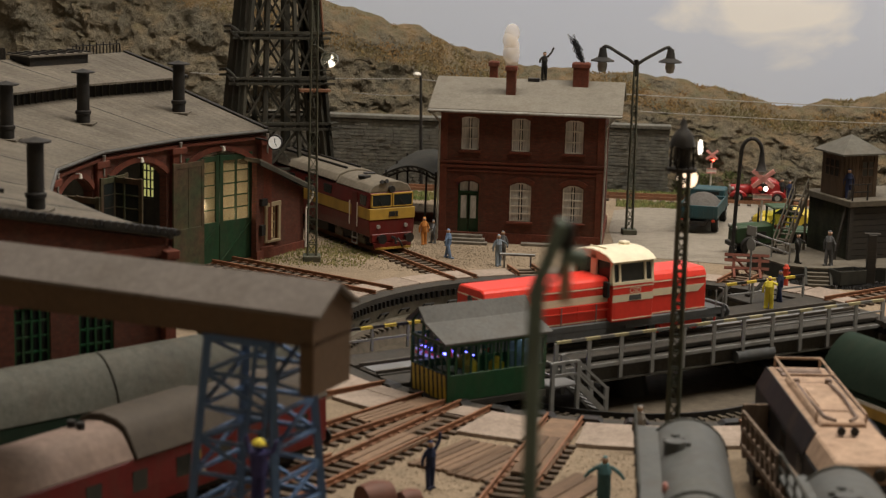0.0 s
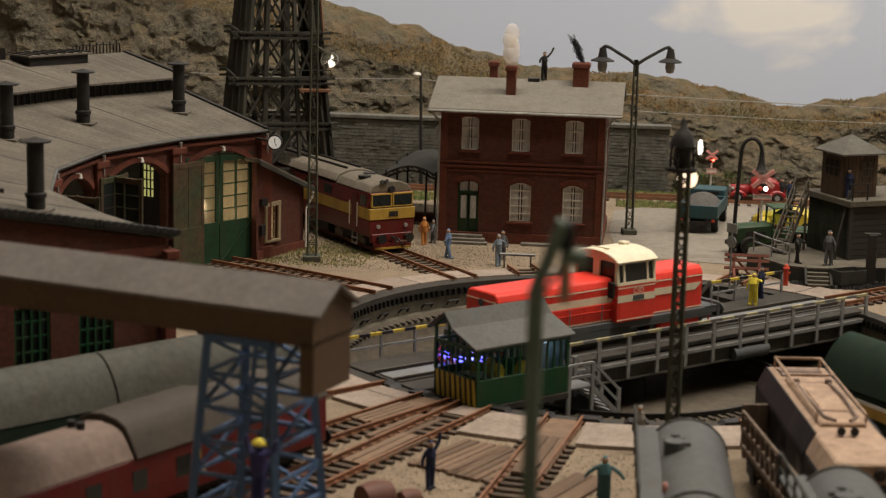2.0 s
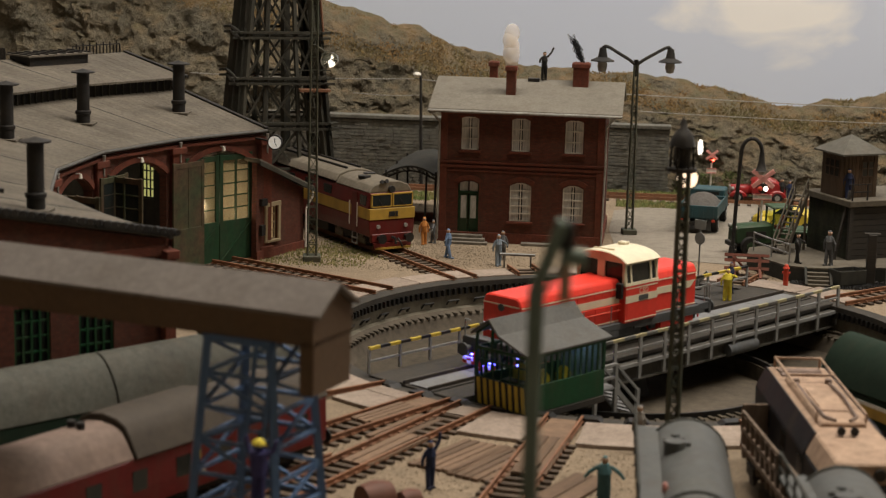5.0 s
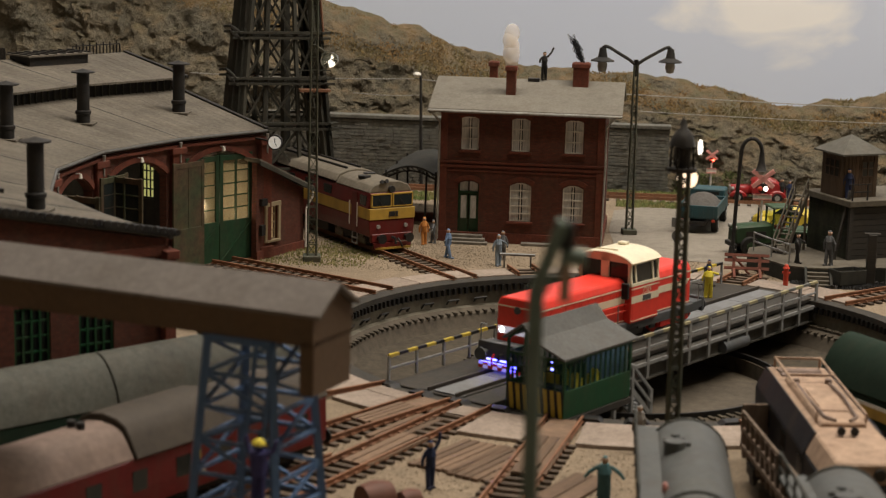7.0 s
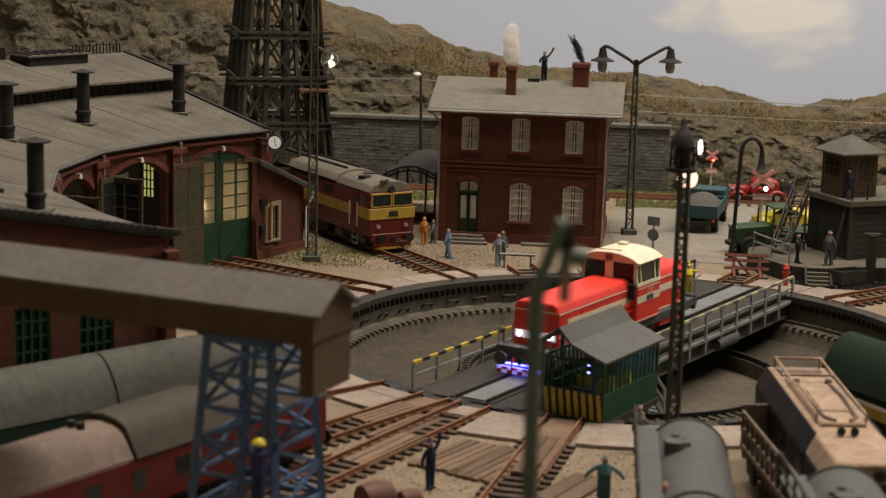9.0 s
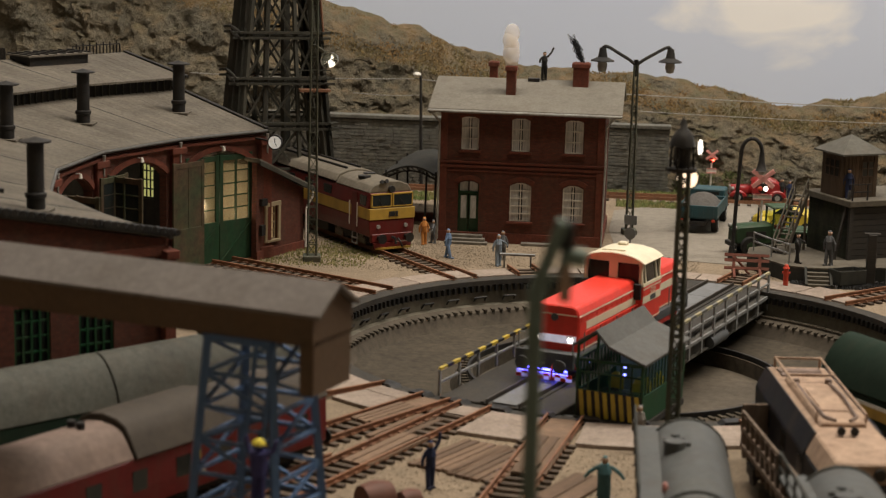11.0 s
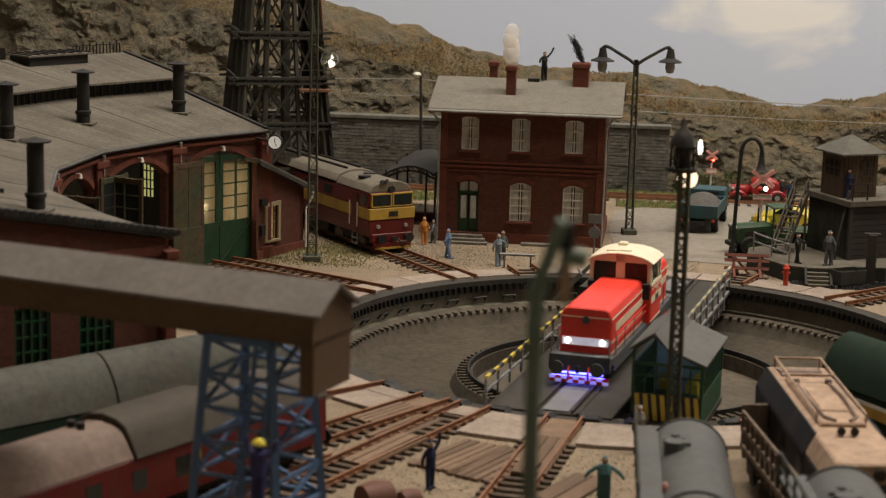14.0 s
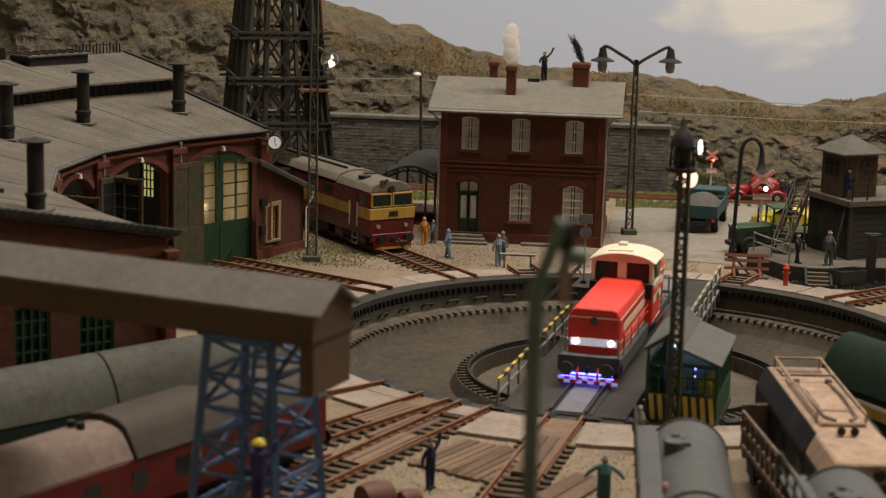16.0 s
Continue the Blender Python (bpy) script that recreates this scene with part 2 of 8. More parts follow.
def pit():
    base = thing("turntable_pit", at(0, 0), "round concrete turntable pit with a toothed rim and ring rail", "pit", kind="structure")
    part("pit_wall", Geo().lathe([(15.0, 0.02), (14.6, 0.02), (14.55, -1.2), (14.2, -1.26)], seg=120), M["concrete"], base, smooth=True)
    # lower wall, ledge and floors take darker tones than the upper wall
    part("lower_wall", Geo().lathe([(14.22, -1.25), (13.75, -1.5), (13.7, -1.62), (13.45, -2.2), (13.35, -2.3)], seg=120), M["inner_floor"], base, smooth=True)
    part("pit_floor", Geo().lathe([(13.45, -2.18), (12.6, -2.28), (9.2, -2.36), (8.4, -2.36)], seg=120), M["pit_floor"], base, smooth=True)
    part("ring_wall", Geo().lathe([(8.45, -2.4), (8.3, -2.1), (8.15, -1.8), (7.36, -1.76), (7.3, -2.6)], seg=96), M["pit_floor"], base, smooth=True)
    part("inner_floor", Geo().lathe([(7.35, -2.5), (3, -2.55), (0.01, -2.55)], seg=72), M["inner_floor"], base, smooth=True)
    part("ring_rail", Geo().lathe([(7.62, -1.78), (7.62, -1.5), (7.48, -1.5), (7.48, -1.78)], seg=120), M["black"], base, "dark ring rail")
    part("rim_edge", Geo().lathe([(15.25, 0.0), (15.25, 0.10), (14.4, 0.10), (14.4, -0.16), (14.5, -0.24)], seg=120), M["deck"], base, "dark steel rim edge")
    # teeth under the rim, ledge chairs and ring chairs
    teeth = Geo()
    for i in range(240):
        a = 1.5 * i
        x, y, _ = polar(14.4, a)
        teeth.box(0, 0, -0.5, 0.2, 0.15, 0.32, Matrix.Translation((x, y, 0)) @ Matrix.Rotation(radians(a), 4, "Z"))
    tagged(part("rim_teeth", teeth, M["black"], base), kind="stuff")
    chairs = Geo()
    for i in range(180):
        a = 2 * i
        x, y, _ = polar(13.85, a)
        chairs.box(0, 0, -1.5, 0.34, 0.16, 0.14, Matrix.Translation((x, y, 0)) @ Matrix.Rotation(radians(a), 4, "Z"))
    for i in range(96):
        a = 3.75 * i
        x, y, _ = polar(7.86, a)
        chairs.box(0, 0, -1.79, 0.48, 0.18, 0.1, Matrix.Translation((x, y, 0)) @ Matrix.Rotation(radians(a), 4, "Z"))
    tagged(part("rail_chairs", chairs, M["pit_floor"], base), kind="stuff")
    pale = Geo()
    for i in range(34):
        x, y, _ = polar(14.28, 14 + 2.0 * i)
        pale.box(0, 0, -1.3, 0.16, 0.26, 0.16, Matrix.Translation((x, y, 0)) @ Matrix.Rotation(radians(14 + 2.0 * i), 4, "Z"))
    tagged(part("ledge_blocks", pale, M["inner_floor"], base), kind="stuff")
    ledge_line = Geo().lathe([(14.2, -1.24), (14.2, -1.16), (14.12, -1.16), (14.12, -1.24)], seg=60, a0=10, a1=84)
    part("ledge_rail", ledge_line, M["inner_floor"], base, "brown rail along the ledge")
    hoop = Geo().tube([(0.15, -0.42, -0.3), (-0.1, -0.42, 0.0), (-0.1, 0.42, 0.0), (0.15, 0.42, -0.3)], 0.075, 5)
    me = hoop.mesh("lamp_bracket")
    me.materials.append(M["black"])
    for a in range(75, 180, 7):
        ob = new("lamp_bracket", me)
        ob.parent = base
        x, y, _ = polar(14.35, a)
        ob.matrix_basis = at(x, y, -0.78, a) @ Matrix.Scale(0.78, 4)
    lip = Geo().prism([(-0.55, 0), (-0.35, 0.16), (0.35, 0.16), (0.55, 0)], -0.3, 0.3)
    me = lip.mesh("rail_stop")
    me.materials.append(M["black"])
    for k in range(-5, 6):
        a = 261.06 + 7.5 * k + 3.75
        ob = new("rail_stop", me)
        ob.parent = base
        x, y, _ = polar(14.85, a)
        ob.matrix_basis = at(x, y, 0.1, a + 90)


pit()
# ---- the turntable bridge and what rides on it; its own space runs from the near end (-y) to the far end (+y) ----
def bridge():
    b = thing("turntable_bridge", at(0, 0), "grey steel turntable bridge with handrails and a green control cabin", "turntable")
    part("deck", Geo().box(-0.25, 0, -0.02, 5.3, 28.9, 0.22), M["deck"], b, "dark deck", bevel=0.03)
    tread = Geo().box(0, 0, 0, 1.12, 3.5, 0.05).mesh("tread_plate", 0.01)
    tread.materials.append(M["plate"])
    for i in range(8):
        ob = new("tread_plate", tread)
        ob.parent = b
        ob.matrix_basis = at(0, -12.55 + 3.56 * i, 0.22)
    for x in (-0.74, 0.74):
        part("rail", Geo().box(x, 0, 0.2, 0.075, 28.9, 0.19), M["steel_rail"], b, bevel=0.01)
        part("rail_bed", Geo().box(x * 1.28, 0, 0.2, 0.16, 28.9, 0.06), M["deck"], b)
    for x in (-2.55, 2.05):
        g = Geo().prism([(-14.3, -0.55), (-10, -1.15), (10, -1.15), (14.3, -0.55), (14.3, -0.02), (-14.3, -0.02)], x - 0.12, x + 0.12, "x")
        part("girder", g, M["black"], b, bevel=0.03)
    part("walkway", Geo().box(2.2, 2.6, -0.26, 1.0, 23.2, 0.16), M["walk"], b, "dark metal walkway", bevel=0.03)
    part("side_channel", Geo().box(2.42, 2.8, -0.98, 0.12, 22.8, 0.6).box(2.5, 2.8, -1.02, 0.3, 22.8, 0.07).box(2.5, 2.8, -0.4, 0.3, 22.8, 0.07), M["walk"], b)
    part("drive_box", Geo().rod((2.6, 4.6, -0.75), (2.6, 7.0, -0.75), 0.34, seg=14), M["frame_grey"], b, smooth=True)
    part("pivot", Geo().rod((0, 0, -2.55), (0, 0, -0.9), 1.2, 0.8, 16), M["black"], b, smooth=True)
    for y in (-7.55, 7.55):
        for x in (-1.6, 1.6):
            part("runner_wheel", Geo().rod((x, y - 0.14, -1.08), (x, y + 0.14, -1.08), 0.42, seg=16), M["black"], b, smooth=True)
        part("bogie_beam", Geo().box(0, y, -1.15, 4.4, 0.5, 0.4), M["black"], b)

    def handrail(x, y0, y1, n, stripes, drop, low=0.0):
        ys = [y0 + (y1 - y0) * i / (n - 1) for i in range(n)]
        post = Geo().box(0, 0, -drop, 0.1, 0.22 if drop else 0.13, 1.12 + drop).mesh("post", 0.01)
        post.materials.append(M["rail_grey"])
        for y in ys:
            ob = new("post", post)
            ob.parent = b
            ob.matrix_basis = at(x, y, 0.22 - low)
        part("mid_rail", Geo().bar((x, y0, 0.78 - low), (x, y1, 0.78 - low), 0.09), M["rail_grey"], b)
        if drop:
            part("foot_rail", Geo().bar((x, y0, 0.02 - low), (x, y1, 0.02 - low), 0.09, 0.16), M["rail_grey"], b)
        k = int((y1 - y0) / stripes)
        for i in range(k):
            a, c = y0 + (y1 - y0) * i / k, y0 + (y1 - y0) * (i + 1) / k
            part("top_rail", Geo().bar((x, a, 1.36 - low), (x, c, 1.36 - low), 0.13), (M["yellow"] if x < 0 else M["rail_pale"]) if i % 2 == 0 else (M["black"] if x < 0 else M["rail_dark"]), b, "yellow stretch of the striped rail" if i % 2 == 0 else "dark stretch of the striped rail")

    handrail(-2.95, -14.4, 1.0, 9, 0.62, 0.0)
    handrail(-2.95, 8.8, 14.2, 4, 0.62, 0.0)
    handrail(2.75, -6.2, 14.3, 12, 0.8, 0.9, 0.2)
    part("far_landing", Geo().box(-3.85, 11.9, -0.02, 1.9, 2.6, 0.22), M["deck"], b, "dark side landing", bevel=0.03)
    part("far_stringer", Geo().bar((-4.75, 10.7, 0.9), (-6.2, 10.7, -0.7), 0.1, 0.2).bar((-4.75, 13.1, 0.9), (-6.2, 13.1, -0.7), 0.1, 0.2), M["rail_grey"], b)
    # landing and steps beside the cabin
    part("landing", Geo().box(3.5, -6.65, -0.5, 1.3, 1.6, 0.1), M["plate"], b, bevel=0.02)
    for x, y in ((4.1, -7.35), (4.1, -5.95), (2.95, -5.95), (2.95, -7.35)):
        part("landing_post", Geo().box(x, y, -1.9 if x > 4 else -1.2, 0.14, 0.2, 2.55 if x > 4 else 1.85), M["rail_grey"], b, bevel=0.01)
    for z in (0.05, 0.62):
        part("landing_rail", Geo().bar((4.1, -7.35, z), (4.1, -5.95, z), 0.12), M["rail_grey"], b)
        part("landing_rail", Geo().bar((2.95, -7.35, z), (4.1, -7.35, z), 0.1), M["rail_grey"], b)
        for x in (2.95, 4.1):
            part("stair_rail", Geo().bar((x, -5.95, z), (x, -4.3, z - 1.45), 0.11), M["rail_grey"], b)
    for i in range(6):
        part("step", Geo().box(3.5, -5.75 + 0.28 * i, -0.7 - 0.25 * i, 1.05, 0.28, 0.06), M["plate"], b)
    for x in (2.95, 4.1):
        part("stair_post", Geo().box(x, -4.3, -2.1, 0.13, 0.2, 1.3), M["rail_grey"], b)
        part("stringer", Geo().bar((x, -5.9, -0.55), (x, -4.25, -2.05), 0.1, 0.24), M["rail_grey"], b)
    cabin(b)
    return b


def cabin(b):
    x0, x1, y0, y1, z0, z1 = 3.15, 5.95, -14.1, -9.2, 0.18, 2.62
    part("cabin_floor", Geo().box((x0 + x1) / 2, (y0 + y1) / 2, -0.12, x1 - x0 + 0.2, y1 - y0 + 0.2, 0.28), M["deck"], b, bevel=0.02)
    part("cabin_bracket", Geo().prism([(x0 - 1.2, -0.7), (x0, -0.9), (x1, -0.25), (x1, -0.12), (x0 - 1.2, -0.12)], y0 + 0.6, y0 + 0.85), M["girder"], b)
    part("cabin_bracket", Geo().prism([(x0 - 1.2, -0.7), (x0, -0.9), (x1, -0.25), (x1, -0.12), (x0 - 1.2, -0.12)], y1 - 0.9, y1 - 0.65), M["girder"], b)
    t = 0.1
    for nm, cx, cy, sx, sy in (("front_panel", (x0 + x1) / 2, y0, x1 - x0, t), ("back_panel", (x0 + x1) / 2, y1, x1 - x0, t), ("side_panel", x1, (y0 + y1) / 2, t, y1 - y0 + t), ("side_panel", x0, (y0 + y1) / 2, t, y1 - y0 + t)):
        part(nm, Geo().box(cx, cy, z0, sx, sy, 1.15), M["cab_green"], b, bevel=0.015)
    # slanting warning stripes on the front
    for i in range(8):
        x = x0 + 0.1 + 0.345 * i
        w = 0.18
        g = Geo().add([(x + 0.1, y0 - 0.055, z0 + 0.04), (x + 0.1 + w, y0 - 0.055, z0 + 0.04), (x + w - 0.02, y0 - 0.055, z0 + 1.12), (x - 0.02, y0 - 0.055, z0 + 1.12),
                       (x + 0.1, y0 - 0.075, z0 + 0.04), (x + 0.1 + w, y0 - 0.075, z0 + 0.04), (x + w - 0.02, y0 - 0.075, z0 + 1.12), (x - 0.02, y0 - 0.075, z0 + 1.12)],
                      [(0, 1, 2, 3), (4, 5, 6, 7), (0, 1, 5, 4), (1, 2, 6, 5), (2, 3, 7, 6), (3, 0, 4, 7)])
        part("warning_stripe", g, M["yellow"], b)
    part("stripe_ground", Geo().box((x0 + x1) / 2, y0 - 0.052, z0 + 0.02, x1 - x0, 0.012, 1.12), M["black"], b)
    # posts and glazing bars
    for i in range(7):
        x = x0 + (x1 - x0) * i / 6
        wide = 0.13 if i in (0, 6) else 0.055
        for y in (y0, y1):
            part("cabin_post", Geo().box(x, y, z0 + 1.15, wide, wide, z1 - z0 - 1.15), M["cab_green"], b)
    for i in range(1, 13):
        y = y0 + (y1 - y0) * i / 13
        for x in (x0, x1):
            part("glazing_bar", Geo().box(x, y, z0 + 1.15, 0.06, 0.1, z1 - z0 - 1.15), M["cab_green"], b)
    for y in (y0, y1):
        part("head_rail", Geo().box((x0 + x1) / 2, y, z1 - 0.12, x1 - x0, 0.12, 0.12), M["cab_green"], b)
        part("transom", Geo().box((x0 + x1) / 2, y, z0 + 1.85, x1 - x0, 0.07, 0.07), M["cab_green"], b)
        gx = x0 + 0.85
        for a, c in (((x0, y, z1), (x0, y, 3.15)), ((x0, y, 3.15), (gx, y, 3.78)), ((gx, y, 3.78), (gx + 0.55, y, 3.2)), ((gx + 0.55, y, 3.2), (x1, y, z1)), ((gx, y, z1), (gx, y, 3.75))):
            part("gable_bar", Geo().bar(a, c, 0.1), M["cab_green"], b)
    for x in (x0, x1):
        part("head_rail", Geo().box(x, (y0 + y1) / 2, z1 - 0.12, 0.12, y1 - y0, 0.12), M["cab_green"], b)
    gx = x0 + 0.85
    part("cabin_roof", Geo().prism([(gx - 0.02, 3.78), (gx + 0.55, 3.2), (x1 + 0.2, z1 + 0.02), (x1 + 0.2, z1 + 0.12), (gx + 0.58, 3.31), (gx, 3.92)], y0 - 0.3, y1 + 0.3), M["roof_grey"], b, "flat grey roof sheet", bevel=0.015)
    part("cabin_roof", Geo().prism([(x0 - 0.12, 3.12), (gx - 0.04, 3.78), (gx - 0.04, 3.9), (x0 - 0.16, 3.22)], y0 - 0.3, y1 + 0.3), M["roof_grey"], b, "flat grey roof sheet", bevel=0.015)
    for nm, q in (("pane", [(x0, y0, z0 + 1.15), (x1, y0, z0 + 1.15), (x1, y0, z1), (x0, y0, z1)]), ("pane", [(x1, y0, z0 + 1.15), (x1, y1, z0 + 1.15), (x1, y1, z1), (x1, y0, z1)])):
        ob = part(nm, Geo().add(q, [(0, 1, 2, 3)]), M["glass"], b)
        ob.visible_shadow = False
    # pale panel added so the cabin windows read as lit from inside
    part("inner_wall", Geo().box((x0 + x1) / 2, y1 - 0.12, z0 + 0.1, x1 - x0 - 0.15, 0.05, z1 - z0 - 0.2), M["cabin_inside"], b, "added pale blue-green panel that makes the cabin look lit")
    part("control_desk", Geo().box(4.7, -12.9, z0, 1.8, 0.7, 1.0), M["cab_green"], b, bevel=0.03)
    # unseen glowing strip added to brighten that panel
    part("cabin_fill_strip", Geo().box(4.5, -10.0, 2.3, 1.7, 0.1, 0.1), M["cabin_fill"], b, "added cool fill strip inside the cabin")
    for x, y, z in ((5.0, -13.55, 2.35), (4.98, -13.5, 2.0), (3.55, -13.75, 2.45)):
        part("indicator_light", Geo().dome(x, y, z, 0.06, full=True, seg=8, rings=3), M["led_blue"], b, "small blue indicator light")
    for x, y in ((4.2, -12.2), (5.35, -12.6), (5.5, -11.4)):
        part("seat", Geo().box(x, y, z0, 0.5, 0.5, 1.35).dome(x, y, z0 + 1.35, 0.26), M["hiviz"], b, "yellow seat back inside the cabin", smooth=True)


M["cabin_fill"] = surface("cool_fill_glow", (0.7, 0.8, 0.9), glow=(0.55, 0.74, 1.0), power=3.0)
M["cabin_inside"] = surface("pale_cabin_backing", (0.32, 0.45, 0.48), 0.7, mix=0.2)
BRIDGE = bridge()


def shunter():
    """The red diesel on the bridge: long hood, cab, short hood."""
    e = thing("diesel_locomotive", at(0, 0), "bright red diesel locomotive with cream cab roof and bands", "locomotive")
    f = 0.4  # top of rail
    part("underframe", Geo().box(0, -2.55, f + 0.72, 2.7, 14.6, 0.34), M["frame_grey"], e, "dark grey frame", bevel=0.04)
    for x in (-1, 1):
        part("side_skirt", Geo().box(x * 1.3, -5.75, f + 0.38, 0.08, 6.9, 0.66), M["frame_grey"], e, bevel=0.02)
        part("side_skirt", Geo().box(x * 1.3, 1.65, f + 0.6, 0.08, 5.6, 0.44), M["frame_grey"], e, bevel=0.02)
        part("red_beam", Geo().box(x * 1.2, 2.3, f + 0.3, 0.1, 2.6, 0.3), M["red"], e, bevel=0.02)
    hood = [(-1.12, 1.4), (1.12, 1.4), (1.12, 3.12), (1.0, 3.4), (0.82, 3.48), (-0.82, 3.48), (-1.0, 3.4), (-1.12, 3.12)]
    part("long_hood", Geo().prism(hood, -9.1, -1.25), M["red"], e, bevel=0.06)
    k = -0.9  # middle of the cab along the engine
    part("short_hood", Geo().prism(hood, k + 1.2, 3.9), M["red"], e, bevel=0.06)
    # cab: lower body, leaning window frames, low arched roof
    c = [(-1.5, 1.4), (1.5, 1.4), (1.5, 3.2), (-1.5, 3.2)]
    part("cab_body", Geo().prism(c, k - 1.25, k + 1.2), M["red"], e, bevel=0.05)
    top = [(-1.62, 4.26), (-1.5, 4.35), (-1.3, 4.48), (-1.0, 4.59), (-0.55, 4.68), (0, 4.71), (0.55, 4.68), (1.0, 4.59), (1.3, 4.48), (1.5, 4.35), (1.62, 4.26)]
    inner = [(x * 0.93, z - 0.1) for x, z in top[1:-1]]
    roof = top + inner[::-1]
    part("cab_glazing", Geo().prism([(-1.36, 3.25), *inner[1:-1], (1.36, 3.25)], k - 1.16, k + 1.1), M["dark_glass"], e, "dark cab windows")
    part("cab_roof", Geo().prism(roof, k - 1.36, k + 1.26), M["cream"], e, "cream rounded cab roof", bevel=0.04, smooth=True)
    part("roof_hatch", Geo().box(-0.3, k + 0.75, 4.68, 0.45, 0.4, 0.16), M["cream"], e, bevel=0.04)
    part("roof_rail", Geo().bar((-0.75, k - 0.9, 4.69), (0.45, k - 0.9, 4.75), 0.06), M["cream"], e)
    for y in (k - 1.22, k + 1.16):
        for x, w in ((-1.37, 0.17), (1.37, 0.17), (0.0, 0.42)):
            part("cab_pillar", Geo().box(x, y, 3.2, w, 0.1, 1.4 if x == 0 else 1.12), M["cream"], e)
        part("window_head", Geo().prism([(-1.3, 4.24), *inner[1:-1], (1.3, 4.24)], y - 0.05, y + 0.05), M["cream"], e)
    for x in (-1, 1):
        def leaning(z0, z1, proud=0.0):
            """Outline of a frame piece that leans inwards as it rises."""
            q = lambda z: 1.5 + proud - 0.13 * (z - 3.2)
            return [(x * q(z0), z0), (x * q(z1), z1), (x * (q(z1) - 0.12), z1), (x * (q(z0) - 0.12), z0)]
        part("window_head", Geo().prism(leaning(4.14, 4.36), k - 1.25, k + 1.22), M["cream"], e)
        part("window_sill", Geo().prism(leaning(3.17, 3.3, 0.02), k - 1.25, k + 1.22), M["cream"], e)
        for y, w in ((-1.18, 0.14), (-0.78, 0.12), (0.72, 0.12), (1.15, 0.14)):
            part("cab_pillar", Geo().prism(leaning(3.2, 4.28), k + y - w / 2, k + y + w / 2), M["cream"], e)
        ob = part("side_window", Geo().prism([(x * 1.43, 3.25), (x * 1.31, 4.18), (x * 1.28, 4.18), (x * 1.4, 3.25)], k - 1.15, k + 1.1), M["dark_glass"], e)
        ob.visible_shadow = False
    part("cab_interior", Geo().box(0, k, 3.2, 2.6, 2.1, 0.12), M["frame_grey"], e)
    # cream bands, stepped along hoods and cab
    for x in (-1, 1):
        xh, xc = x * 1.15, x * 1.51
        for nm, xx, y, ln in (("cream_band", xh, -5.2, 6.1), ("cream_band", xc, k - 0.02, 2.4), ("cream_band", xh, 1.85, 3.0)):
            part(nm, Geo().box(xx, y, 2.36, 0.02, ln, 0.34), M["cream"], e)
        for xx, y, ln in ((xh, -5.6, 6.9), (xc, k - 0.02, 2.4), (xh, 2.1, 3.5)):
            part("thin_line", Geo().box(xx, y, 3.02, 0.02, ln, 0.05), M["cream"], e)
            part("thin_line", Geo().box(xx, y, 1.5, 0.02, ln, 0.05), M["cream"], e)
        part("thin_line", Geo().box(xh, -5.6, 1.98, 0.02, 6.9, 0.05), M["cream"], e)
        part("band_tail", Geo().prism([(3.35, 2.36), (3.75, 2.7), (3.35, 2.7)], xh - 0.01, xh + 0.01, "x"), M["cream"], e)
        part("front_window_frame", Geo().box(x * 1.4, k - 1.28, 3.2, 0.06, 0.06, 0.9), M["cream"], e)
        for i in range(6):
            part("hood_door", Geo().box(x * 1.125, -8.5 + 1.02 * i, 1.56, 0.025, 0.94, 1.4), M["red"], e, bevel=0.008)
        for i in range(11):
            part("louvre", Geo().box(x * 1.135, -8.6 + 0.6 * i, 2.76, 0.03, 0.38, 0.2), M["red"], e)
        part("cab_door", Geo().box(x * 1.505, k - 0.72, 1.45, 0.02, 0.75, 1.72), M["red"], e, bevel=0.01)
        part("number_plate", Geo().box(x * 1.52, k + 0.1, 2.4, 0.03, 0.7, 0.24), M["frame_grey"], e)
        part("mirror", Geo().box(x * 1.3, k - 1.45, 2.6, 0.35, 0.18, 0.75), M["black"], e, bevel=0.03)
        for y in (-8.8, -6.9, -4.9, -2.9, 2.2, 4.4):
            part("stanchion", Geo().rod((x * 1.3, y, 1.4), (x * 1.3, y, 2.35), 0.03, seg=5), M["rail_grey"], e)
        part("grab_rail", Geo().rod((x * 1.3, -8.8, 2.05), (x * 1.3, k - 1.3, 2.05), 0.03, seg=5), M["red"], e)
        part("grab_rail", Geo().rod((x * 1.3, -8.8, 2.35), (x * 1.3, k - 1.3, 2.35), 0.03, seg=5), M["red"], e)
    # letters on the cab side
    for x, r in ((1.53, 90), (-1.53, -90)):
        tx = bpy.data.curves.new("lettering", "FONT")
        tx.body, tx.size, tx.extrude = "ČSD", 0.36 * S, 0.004 * S
        tx.align_x = "CENTER"
        ob = new("lettering", tx)
        tx.materials.append(M["cream"])
        ob.parent = e
        ob.matrix_basis = at(x, k + 0.1, 2.74) @ pose(0, 0, 0, 90, 0, r)
    # front and rear ends
    for y, d in ((-9.1, -1), (3.9, 1)):
        part("light_panel", Geo().box(0, y + d * 0.02, 1.82, 2.05, 0.05, 0.34), M["panel_lit"] if d < 0 else M["cream"], e, bevel=0.01)
        part("horn_grille", Geo().rod((0.0, y, 2.95), (0.0, y + d * 0.06, 2.95), 0.17, seg=14), M["frame_grey"], e, smooth=True)
        part("buffer_beam", Geo().box(0, y + d * 0.95, f + 0.5, 2.7, 0.22, 0.72), M["frame_grey"], e, bevel=0.03)
        part("end_platform", Geo().box(0, y + d * 0.5, f + 0.98, 2.7, 1.0, 0.1), M["frame_grey"], e)
